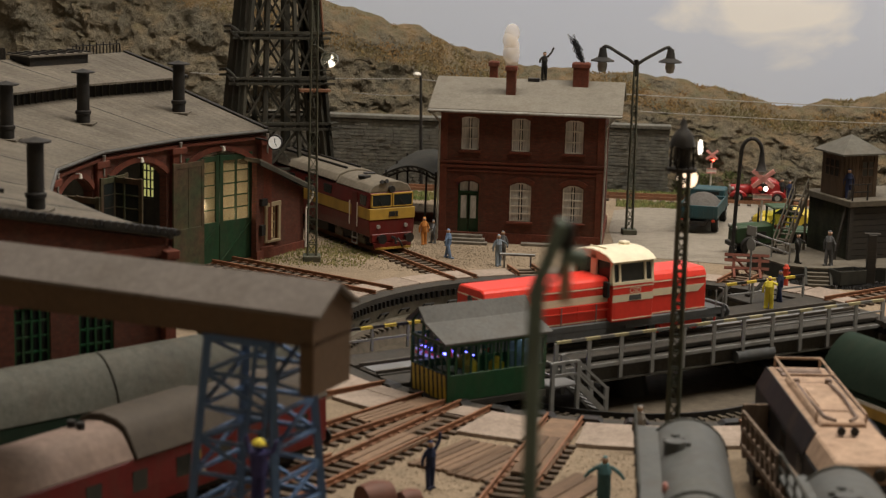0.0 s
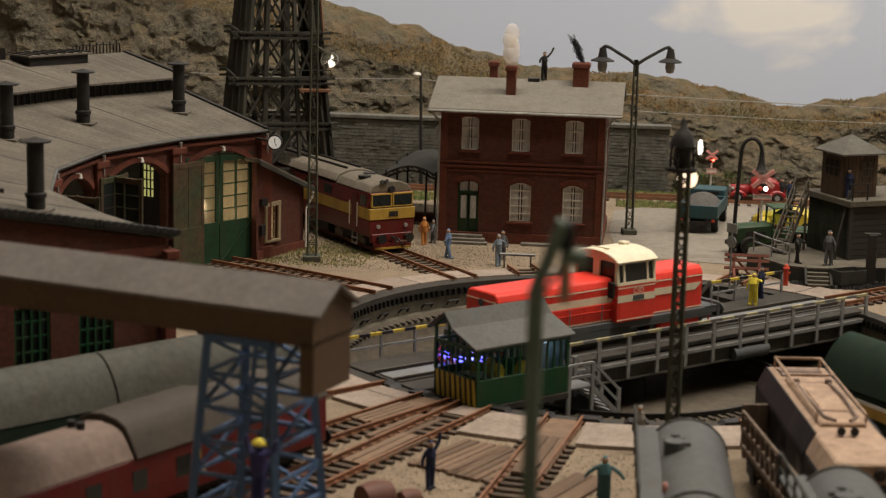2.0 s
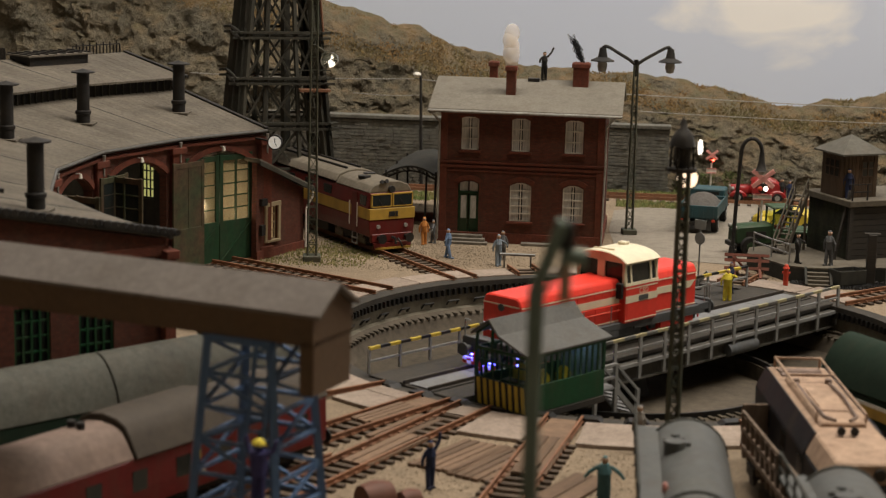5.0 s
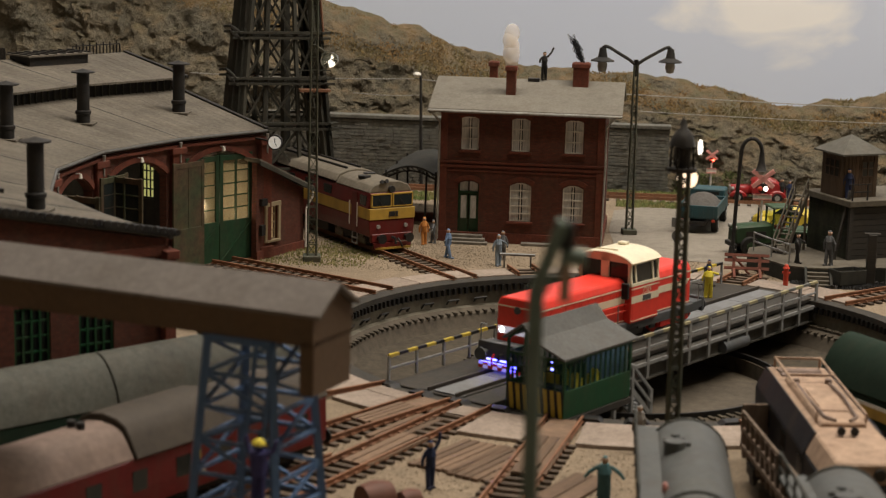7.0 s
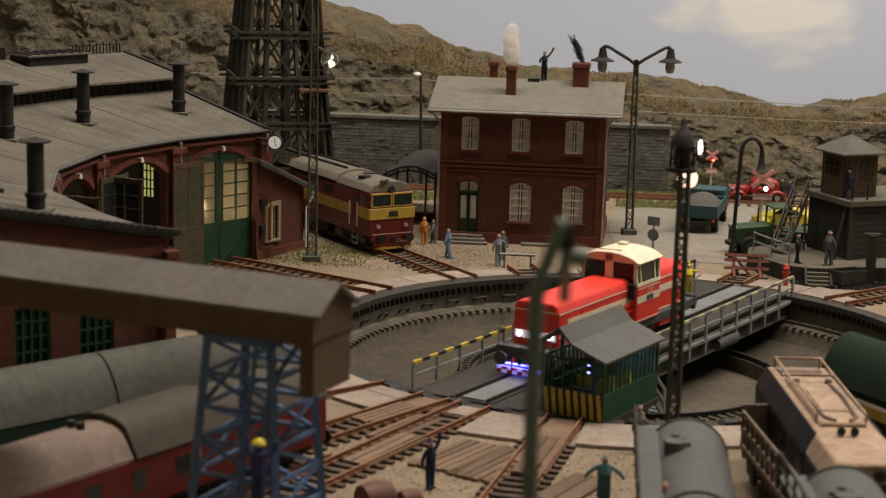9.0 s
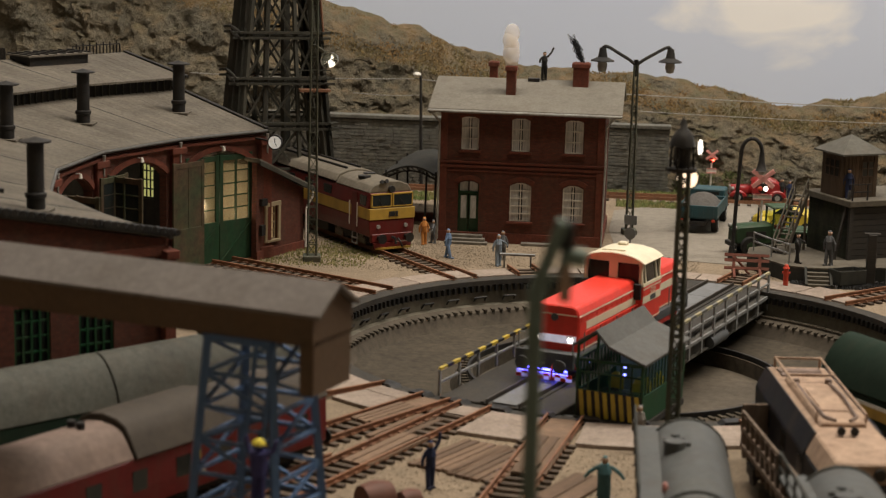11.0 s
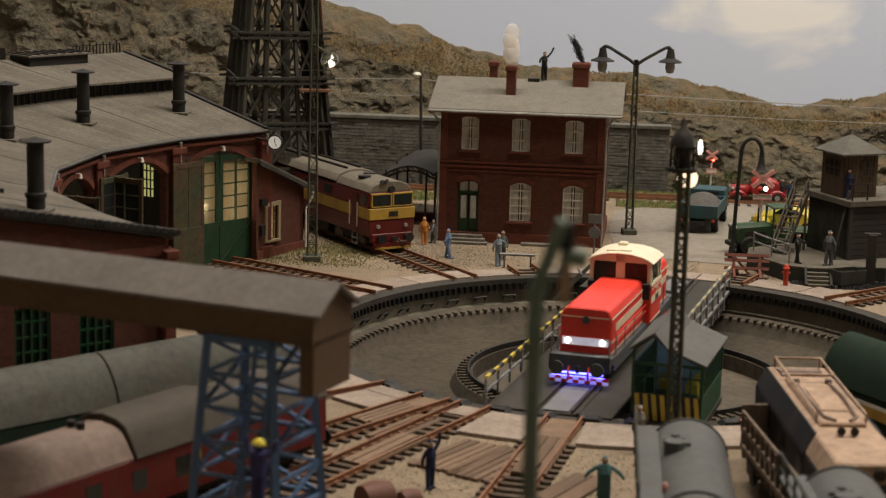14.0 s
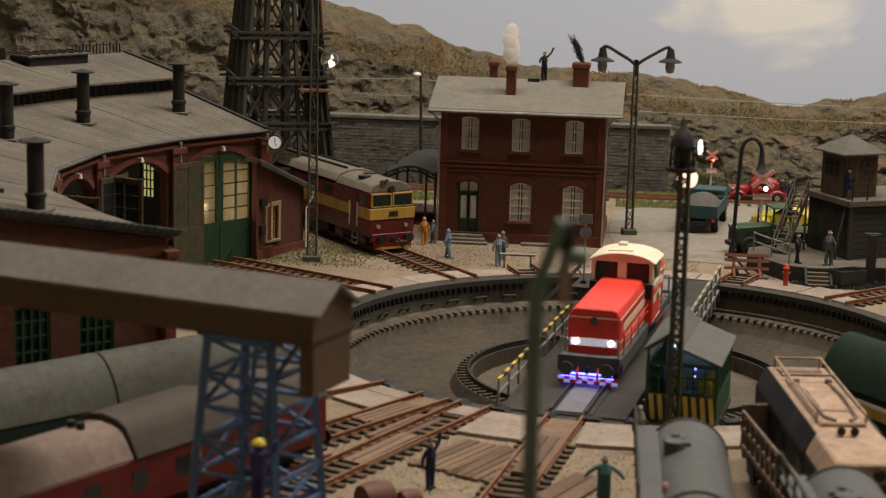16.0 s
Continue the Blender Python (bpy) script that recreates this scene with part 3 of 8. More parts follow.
        part("thin_line", Geo().box(0, y + d * 0.01, 3.05, 2.1, 0.03, 0.05), M["cream"], e)
        for x in (-0.88, 0.88):
            part("buffer", Geo().rod((x, y + d * 1.0, f + 0.72), (x, y + d * 1.45, f + 0.72), 0.14, seg=10).rod((x, y + d * 1.45, f + 0.72), (x, y + d * 1.53, f + 0.72), 0.3, seg=16), M["frame_grey"], e, smooth=True)
            part("brake_hose", Geo().tube([(x * 0.5, y + d * 1.05, f + 0.7), (x * 0.5, y + d * 1.25, f + 0.5), (x * 0.5, y + d * 1.2, f + 0.1)], 0.05), M["red"], e, "red brake hose")
            part("end_stanchion", Geo().tube([(x * 1.45, y + d * 0.95, 1.4), (x * 1.45, y + d * 0.95, 2.35), (x * 1.1, y + d * 0.95, 2.35)], 0.035), M["rail_grey"], e)
        part("hook", Geo().tube([(0, y + d * 1.0, f + 0.72), (0, y + d * 1.35, f + 0.72), (0, y + d * 1.35, f + 0.5)], 0.07), M["black"], e)
    # lit lamps at the near end
    for x in (-0.78, 0.78):
        part("headlight", Geo().rod((x, -9.14, 2.0), (x, -9.19, 2.0), 0.12, seg=14), M["lamp_white"], e, "lit white headlight", smooth=True)
    # chequered guard whose white checks emit violet, and added strips for the blue glow
    for i in range(10):
        for j in range(2):
            part("guard_check", Geo().box(-1.17 + 0.26 * i, -10.12, f - 0.02 + 0.15 * j, 0.26, 0.08, 0.15), M["check_glow"] if (i + j) % 2 else M["red"], e)
    # hidden strip that throws blue on the deck and wheels
    part("under_light", Geo().box(0, -9.93, f + 0.34, 2.0, 0.1, 0.05), M["under_blue"], e, "unseen strip added for the blue glow under the beam")
    # invented strip that casts blue on the front of the beam
    part("guard_glow_strip", Geo().box(0, -10.21, f + 0.285, 2.3, 0.02, 0.02), M["under_blue"], e, "added thin strip that turns the beam front blue")
    # two bogies with wheels
    for yc in (-6.9, 2.3):
        part("bogie", Geo().box(0.95, yc, f + 0.28, 0.16, 3.6, 0.32).box(-0.95, yc, f + 0.28, 0.16, 3.6, 0.32).box(0, yc, f + 0.4, 2.0, 0.6, 0.3), M["frame_grey"], e, bevel=0.03)
        for y in (-1.2, 1.2):
            for x in (-0.72, 0.72):
                part("wheel", Geo().rod((x - 0.07, yc + y, f + 0.47), (x + 0.07, yc + y, f + 0.47), 0.47, seg=18), M["red"], e, smooth=True)
            for x in (-1.06, 1.06):
                part("axle_box", Geo().box(x, yc + y, f + 0.28, 0.16, 0.42, 0.4), M["red"], e, bevel=0.03)
    part("fuel_tank", Geo().prism([(-1.15, f + 0.75), (-1.15, f + 0.3), (-0.9, f + 0.12), (0.9, f + 0.12), (1.15, f + 0.3), (1.15, f + 0.75)], -4.3, -0.4), M["frame_grey"], e, bevel=0.03)
    return e


M["flesh"] = surface("painted_flesh", (0.5, 0.32, 0.22), 0.7, mix=0.1, dirt=0.1)
SHUNTER = shunter()


def figure(name, m, material, label, height=1.75, arms=((0.28, 0.05, 0.75), (-0.28, 0.05, 0.75)), stride=0.12, wide=1.0):
    """A small painted layout figure, one plain mesh."""
    k = height / 1.75
    g = Geo()
    for s in (-1, 1):
        g.rod((0.1 * s * wide, stride * s, 0), (0.09 * s, 0, 0.85), 0.085 * wide, 0.11 * wide, 7)
        g.box(0.1 * s * wide, stride * s - 0.06, 0, 0.12, 0.28, 0.09)
    g.rod((0, 0, 0.8), (0, 0, 1.18), 0.17 * wide, 0.19 * wide, 9).rod((0, 0, 1.18), (0, 0, 1.47), 0.21 * wide, 0.13 * wide, 9)
    g.dome(0, 0, 1.6, 0.115, 0.14, 8, 3, True)
    for s, (ax, ay, az) in zip((1, -1), arms):
        sh = (0.15 * s * wide, 0, 1.38)
        mid = ((sh[0] + ax) / 2 + 0.07 * s, (sh[1] + ay) / 2, (sh[2] + az) / 2)
        g.rod(sh, mid, 0.07, 0.06, 6).rod(mid, (ax, ay, az), 0.06, 0.05, 6)
    g.v = [(x * k, y * k, z * k) for x, y, z in g.v]
    ob = single(name, g, material, m, label, "figurine", "painted layout figures", smooth=True)
    ob.data.materials.append(M["flesh"])
    for p in ob.data.polygons:
        if 1.49 * k < p.center.z / S < 1.68 * k and abs(p.center.x / S) < 0.14 * k:
            p.material_index = 1
    return ob


RIDERS = [
    figure("figurine", at(-1.66, 10.6, 0.21, 30), M["hiviz"], "yellow-coated figurine standing on the turntable bridge", 1.7, ((0.5, -0.25, 1.35), (-0.35, 0, 0.8)), 0.06, 1.3),
    figure("figurine", at(-2.6, 12.2, 0.21, -60), M["navy"], "navy-clad figurine standing on the turntable bridge", 1.7),
]


def track_signal():
    s = thing("disc_signal", at(-4.3, 11.6, 0.21), "small grey disc signal on a thin post", "signal")
    part("post", Geo().rod((0, 0, 0), (0, 0, 3.5), 0.05, seg=6), M["rail_grey"], s)
    part("disc", Geo().rod((0, -0.05, 2.8), (0, 0.0, 2.8), 0.33, seg=18), M["rail_grey"], s, smooth=True)
    part("board", Geo().box(0, -0.03, 3.3, 0.72, 0.05, 0.5), M["rail_grey"], s)
    part("base", Geo().box(0, 0, 0, 0.3, 0.3, 0.15), M["black"], s)
    return s


RIDERS.append(track_signal())
# ---- more materials ----
M["brick"] = brickwork("red_brick", (0.145, 0.042, 0.025), (0.10, 0.03, 0.019), (0.075, 0.04, 0.03), 0.25, 0.083, 0.012, 0.3)
M["brick_trim"] = surface("red_brick_trim", (0.175, 0.05, 0.03), 0.85, second=(0.09, 0.03, 0.02), mix=0.4, grain=6, blotch=0.7)
M["felt"] = surface("weathered_roof_felt", (0.15, 0.132, 0.106), 0.9, second=(0.085, 0.075, 0.06), mix=0.45, grain=5, blotch=0.35, rnd=0.09)
M["slate"] = surface("grey_house_roof", (0.185, 0.17, 0.14), 0.9, second=(0.13, 0.12, 0.1), mix=0.25, grain=6)
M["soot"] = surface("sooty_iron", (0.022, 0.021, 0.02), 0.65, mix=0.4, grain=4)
M["door_green"] = surface("green_door_paint", (0.016, 0.056, 0.024), 0.6, mix=0.3)
M["door_worn"] = surface("worn_brown_green_door", (0.085, 0.052, 0.03), 0.75, second=(0.03, 0.062, 0.028), mix=0.5, blotch=0.8)
M["stone_frame"] = surface("sandstone_surround", (0.36, 0.29, 0.18), 0.85, mix=0.25)
M["curtain"] = surface("white_curtain", (0.72, 0.71, 0.68), 0.8, second=(0.4, 0.4, 0.4), mix=0.4, grain=4, stretch=(5, 5, 0.6))
M["bulb"] = surface("lit_bulb", (1, 0.9, 0.7), glow=(1.0, 0.80, 0.52), power=75)
M["pane_lit"] = surface("lit_window_pane", (0.5, 0.42, 0.25), 0.3, glow=(1.0, 0.66, 0.30), power=0.16)


def dusty_glass():
    """Sooty shed glass that spreads the light behind it."""
    m = bpy.data.materials.new("dusty_shed_glass")
    m.use_nodes = True
    b = m.node_tree.nodes["Principled BSDF"]
    b.inputs["Base Color"].default_value = (0.5, 0.45, 0.34, 1)
    b.inputs["Transmission Weight"].default_value = 1.0
    b.inputs["Roughness"].default_value = 0.24
    b.inputs["IOR"].default_value = 1.2
    return m


M["dusty_glass"] = dusty_glass()
# mild emission added so the white dial does not come out dark
M["dial"] = surface("glowing_white_dial", (0.8, 0.8, 0.76), 0.5, glow=(1.0, 0.95, 0.85), power=0.3)
M["tin"] = surface("dull_tin", (0.35, 0.34, 0.31), 0.5, mix=0.3)
M["timber"] = surface("tarred_timber", (0.042, 0.042, 0.034), 0.85, second=(0.075, 0.07, 0.052), mix=0.4, grain=4, stretch=(3, 3, 0.5))
M["mast"] = surface("grey_green_mast", (0.075, 0.088, 0.065), 0.7, second=(0.10, 0.08, 0.05), mix=0.35, grain=5)


def wisp(name, x, y, z, h, lean, material, label):
    """A thin tuft of dark fibres."""
    rng = random.Random(5)
    g = Geo()
    for i in range(130):
        t0 = rng.uniform(0, 0.6)
        t1 = min(1, t0 + rng.uniform(0.25, 0.5))
        p = [(x + lean * t + rng.gauss(0, 0.08 + 0.08 * t), y + rng.gauss(0, 0.08), z + h * t) for t in (t0, (t0 + t1) / 2, t1)]
        g.rod(p[0], p[1], 0.035, 0.03, 5).rod(p[1], p[2], 0.03, 0.006, 5)
    single(name, g, material, at(0, 0), label, "smoke", smooth=True)


def opened_wall(length, height, thick, holes, arch=0.0):
    """A wall along x from 0 with holes (x0, x1, z0, z1) through it; its front is at y = 0."""
    xs = sorted({0.0, length, *[h[0] for h in holes], *[h[1] for h in holes]})
    zs = sorted({0.0, height, *[h[2] for h in holes], *[h[3] for h in holes]})
    g = Geo()
    for a, b in zip(xs[:-1], xs[1:]):
        for c, d in zip(zs[:-1], zs[1:]):
            mx, mz = (a + b) / 2, (c + d) / 2
            if not any(h[0] < mx < h[1] and h[2] < mz < h[3] for h in holes):
                g.box(mx, thick / 2, c, b - a, thick, d - c)
    return g.weld()


def arch_fill(w, rise, thick, n=10):
    """What closes a flat-topped hole of width w to a segmental arch."""
    r = (w * w / 4 + rise * rise) / (2 * rise)
    pts = []
    for i in range(n + 1):
        x = -w / 2 + w * i / n
        pts.append((x, math.sqrt(max(r * r - x * x, 0)) - r))
    g = Geo()
    for (xa, za), (xb, zb) in zip(pts[:-1], pts[1:]):
        g.prism([(xa, za), (xb, zb), (xb, 0.0), (xa, 0.0)], 0, thick) if min(za, zb) < -1e-4 else None
    return g.weld()


def arch_band(w, rise, depth, proud, n=12, thick=0.2):
    """A raised arch of bricks over an opening."""
    r = (w * w / 4 + rise * rise) / (2 * rise)
    a = math.asin(min(1, w / 2 / r))
    g = Geo()
    for i in range(n):
        t0, t1 = -a + 2 * a * i / n, -a + 2 * a * (i + 1) / n
        q = [(rr * math.sin(t), rr * math.cos(t) - r) for rr, t in ((r, t0), (r, t1), (r + thick, t1), (r + thick, t0))]
        g.prism(q, -proud, 0.02)
    return g.weld()


def window(house, x, z0, z1, w, cols, rows, frame, pane, deep=0.16, sill=None, y=0.0):
    win = part("window", Geo().box(x, y + deep, z0, w, 0.06, 0.07).box(x, y + deep, z1 - 0.07, w, 0.06, 0.07).box(x - w / 2 + 0.035, y + deep, z0, 0.07, 0.06, z1 - z0).box(x + w / 2 - 0.035, y + deep, z0, 0.07, 0.06, z1 - z0), frame, house)
    for i in range(1, cols):
        part("mullion", Geo().box(x - w / 2 + w * i / cols, y + deep, z0, 0.075, 0.07, z1 - z0), frame, win)
    for j in range(1, rows):
        part("glazing_bar", Geo().box(x, y + deep, z0 + (z1 - z0) * j / rows - 0.03, w, 0.055, 0.065), frame, win)
    part("pane", Geo().box(x, y + deep + 0.12, z0 + 0.04, w - 0.06, 0.02, z1 - z0 - 0.08), M["dark_glass"] if pane == M["curtain"] else pane, win)
    if pane == M["curtain"]:
        for s in (-1, 1):
            part("curtain", Geo().box(x + s * w * 0.29, y + deep + 0.09, z0 + 0.06, w * 0.4, 0.03, z1 - z0 - 0.1), pane, win)
    if sill:
        part("sill", Geo().box(x, y - 0.04, z0 - 0.14, w + 0.3, 0.28, 0.13), sill, win, bevel=0.015)
    return win


# ---- the station-like brick house ----
def brick_house():
    L, D, H = 9.8, 8.2, 8.0
    h = thing("brick_house", at(-11.62, 24.0, 0, -1.0), "two-storey red brick house with a grey felt roof", "house")
    ups = [(1.2, 2.28), (4.24, 5.36), (7.44, 8.56)]
    holes = [(a, b, 5.6, 7.62) for a, b in ups] + [(1.1, 2.36, 0.5, 3.72), (4.22, 5.54, 1.35, 3.72), (7.42, 8.68, 1.4, 3.68)]
    part("front_wall", opened_wall(L, H, 0.4, holes), M["brick"], h)
    part("side_wall", Geo().box(0.2, D / 2 + 0.2, 0, 0.4, D - 0.4, H).prism([(0.4, H), (D, H), (D / 2, H + 1.35)], 0, 0.4, "x"), M["brick"], h)
    part("side_wall", Geo().box(L - 0.2, D / 2 + 0.2, 0, 0.4, D - 0.4, H).prism([(0.4, H), (D, H), (D / 2, H + 1.35)], L - 0.4, L, "x"), M["brick"], h)
    part("back_wall", Geo().box(L / 2, D - 0.2, 0, L - 0.8, 0.4, H), M["brick"], h)
    part("plinth", Geo().box(L / 2, -0.05, 0, L + 0.2, 0.12, 0.62), M["brick_trim"], h, bevel=0.02)
    part("plinth", Geo().box(L + 0.05, D / 2, 0, 0.12, D, 0.62), M["brick_trim"], h, bevel=0.02)
    for z, hh, pr in ((4.55, 0.16, 0.12), (4.82, 0.14, 0.16), (4.3, 0.1, 0.08), (7.78, 0.2, 0.14)):
        part("string_course", Geo().box(L / 2, -pr / 2, z, L + pr, pr, hh), M["brick_trim"], h, bevel=0.01)
    for x in (0.18, L - 0.18):
        part("corner_pilaster", Geo().box(x, -0.04, 0.6, 0.42, 0.09, H - 0.8), M["brick_trim"], h, bevel=0.01)
    for a, b in ups:
        w = b - a
        part("window_arch", arch_band(w, 0.16, 0.2, 0.06).turn(Matrix.Translation(((a + b) / 2, 0, 7.66))), M["brick_trim"], h)
        window(h, (a + b) / 2, 5.62, 7.6, w - 0.04, 2, 3, M["white"], M["curtain"], sill=M["brick_trim"])
    for a, b, z1 in ((4.22, 5.54, 3.72), (7.42, 8.68, 3.68), (1.1, 2.36, 3.72)):
        part("window_arch", arch_band(b - a + 0.1, 0.24, 0.3, 0.1, thick=0.28).turn(Matrix.Translation(((a + b) / 2, 0, z1 + 0.1))), M["brick_trim"], h)
        part("arch_infill", arch_fill(b - a, 0.22, 0.3).turn(Matrix.Translation(((a + b) / 2, 0.05, z1))), M["brick"], h)
    window(h, 4.88, 1.37, 3.7, 1.28, 2, 5, M["white"], M["curtain"], sill=M["brick_trim"])
    window(h, 8.05, 1.42, 3.66, 1.22, 2, 5, M["white"], M["curtain"], sill=M["brick_trim"])
    # door with two leaves and a fanlight
    d = part("door", Geo().box(1.73, 0.22, 0.5, 1.24, 0.08, 0.1).box(1.73, 0.22, 2.95, 1.24, 0.1, 0.12).box(1.14, 0.22, 0.5, 0.08, 0.1, 3.2).box(2.32, 0.22, 0.5, 0.08, 0.1, 3.2), M["door_green"], h, "green double door with glazed leaves")
    for s in (-1, 1):
        x = 1.73 + 0.29 * s
        part("leaf", Geo().box(x, 0.26, 0.55, 0.52, 0.06, 0.85).box(x - 0.22, 0.26, 1.4, 0.08, 0.06, 1.5).box(x + 0.22, 0.26, 1.4, 0.08, 0.06, 1.5).box(x, 0.26, 2.8, 0.52, 0.06, 0.12), M["door_green"], d, bevel=0.01)
        part("door_pane", Geo().box(x, 0.28, 1.4, 0.36, 0.03, 1.42), M["curtain"], d)
        part("fanlight", Geo().box(x, 0.28, 3.07, 0.5, 0.03, 0.58), M["curtain"], d)
    for i in range(3):
        part("step", Geo().box(1.73, -0.25 - 0.3 * (2 - i) * 0.9 - 0.05, 0, 1.9 + 0.35 * (2 - i), 0.5 + 0.0 * i, 0.17 * (i + 1)), M["stone_step"], h, bevel=0.02)
    part("landing_stone", Geo().box(6.0, -0.35, 0, 1.9, 0.6, 0.16), M["stone_step"], h, bevel=0.02)
    # roof: two slopes with a thick verge
    ov, ev = 0.78, 0.6
    for s in (0, 1):
        y0, y1 = (-ev, D / 2) if s == 0 else (D + ev, D / 2)
        q = [(y0, H - 0.02), (y1, H + 1.48), (y1, H + 1.62), (y0, H + 0.14)]
        part("roof_slope", Geo().prism(q, -ov, L + ov + 0.25, "x"), M["slate"], h, bevel=0.03)
    part("gutter", Geo().rod((-ov, -ev - 0.06, H + 0.0), (L + ov + 0.25, -ev - 0.06, H + 0.0), 0.09, seg=8), M["tin"], h, smooth=True)
    part("downpipe", Geo().tube([(-0.6, -ev, H - 0.05), (-0.1, -0.14, H - 0.7), (-0.1, -0.14, 0.1)], 0.06), M["tin"], h, smooth=True)
    part("downpipe", Geo().tube([(L + 0.6, -ev, H - 0.05), (L + 0.12, -0.14, H - 0.7), (L + 0.12, -0.14, 4.6), (L + 0.05, -0.14, 0.1)], 0.06), M["tin"], h, smooth=True)
    for x, y, w, z0, z1 in ((2.55, 5.6, 0.5, 8.8, 10.5), (3.97, 1.9, 0.58, 8.4, 10.62), (8.1, 3.6, 0.95, 8.9, 10.78)):
        c = part("chimney", Geo().box(x, y, z0, w, w, z1 - z0), M["brick_trim"], h, "red brick chimney", bevel=0.02)
        part("chimney_cap", Geo().box(x, y, z1 - 0.3, w + 0.16, w + 0.16, 0.26), M["brick_trim"], c, bevel=0.02)
    part("roof_hatch", Geo().box(5.2, 3.9, 9.4, 0.7, 0.5, 0.3), M["soot"], h, bevel=0.02)
    return h


M["stone_step"] = surface("grey_stone_step", (0.19, 0.17, 0.14), 0.9, mix=0.3)
brick_house()


def puff(name, x, y, z, h, lean, r, material, label, n=7):
    """Cotton smoke over a chimney: a soft column of overlapping clumps."""
    rng = random.Random(name)
    g = Geo()
    for i in range(n):
        t = (i + 0.5) / n
        k = r * (0.85 + 0.2 * math.sin(math.pi * t)) * rng.uniform(0.9, 1.1)
        g.dome(x + lean * t + rng.uniform(-0.1, 0.1), y + rng.uniform(-0.1, 0.1), z + h * t, k, k * 1.25, 16, 6, True)
    single(name, g, material, at(0, 0), label, "smoke", smooth=True)


M["cotton"] = surface("white_cotton", (0.82, 0.76, 0.68), 1.0, second=(0.75, 0.68, 0.6), mix=0.1, grain=8, bump=0.3)
def cotton_wool(m, alpha):
    """Loose fibres that scatter light through and let the view pass between them."""
    nt = m.node_tree
    L = nt.links.new
    dif, tra, clear = (nt.nodes.new(n) for n in ("ShaderNodeBsdfDiffuse", "ShaderNodeBsdfTranslucent", "ShaderNodeBsdfTransparent"))
    dif.inputs[0].default_value = tra.inputs[0].default_value = (0.95, 0.88, 0.79, 1)
    both, out = nt.nodes.new("ShaderNodeMixShader"), nt.nodes.new("ShaderNodeMixShader")
    both.inputs[0].default_value, out.inputs[0].default_value = 0.5, alpha
    L(dif.outputs[0], both.inputs[1]), L(tra.outputs[0], both.inputs[2])
    L(clear.outputs[0], out.inputs[1]), L(both.outputs[0], out.inputs[2])
    L(out.outputs[0], nt.nodes["Material Output"].inputs[0])


cotton_wool(M["cotton"], 0.3)
M["dark_cotton"] = surface("dark_cotton", (0.05, 0.05, 0.055), 1.0, mix=0.4, grain=8, bump=1.0)
M["dark_cotton"].node_tree.nodes["Principled BSDF"].inputs["Alpha"].default_value = 0.3
puff("white_smoke", -7.68, 25.9, 10.75, 2.0, 0.02, 0.5, M["cotton"], "pale cotton smoke over a brick chimney", 5)
wisp("dark_smoke", -3.3, 27.6, 10.6, 1.9, -0.85, M["dark_cotton"], "thin dark cotton smoke over a brick chimney")
sweep = figure("figurine", at(-5.75, 27.9, 9.6, 10), M["soot"], "black chimney-sweep figurine on the house roof with one arm raised", 1.75, ((0.55, 0, 2.0), (-0.3, -0.1, 1.05)), 0.05)


# ---- the roundhouse: six stalls in a ring round the pit ----
RING = [(142.2 + 13.5 * k, r) for k, r in enumerate((26.6, 27.3, 28.0, 28.0, 27.4, 25.9, 25.2))]


M["back_pane"] = surface("lit_back_pane", (0.5, 0.5, 0.2), 0.4, glow=(0.85, 0.82, 0.28), power=0.4)


def ring_point(k, out, z):
    """A point on the boundary k between stalls, out metres behind the door wall."""
    a, r = RING[k]
    return Vector(polar(r + out, a, z))


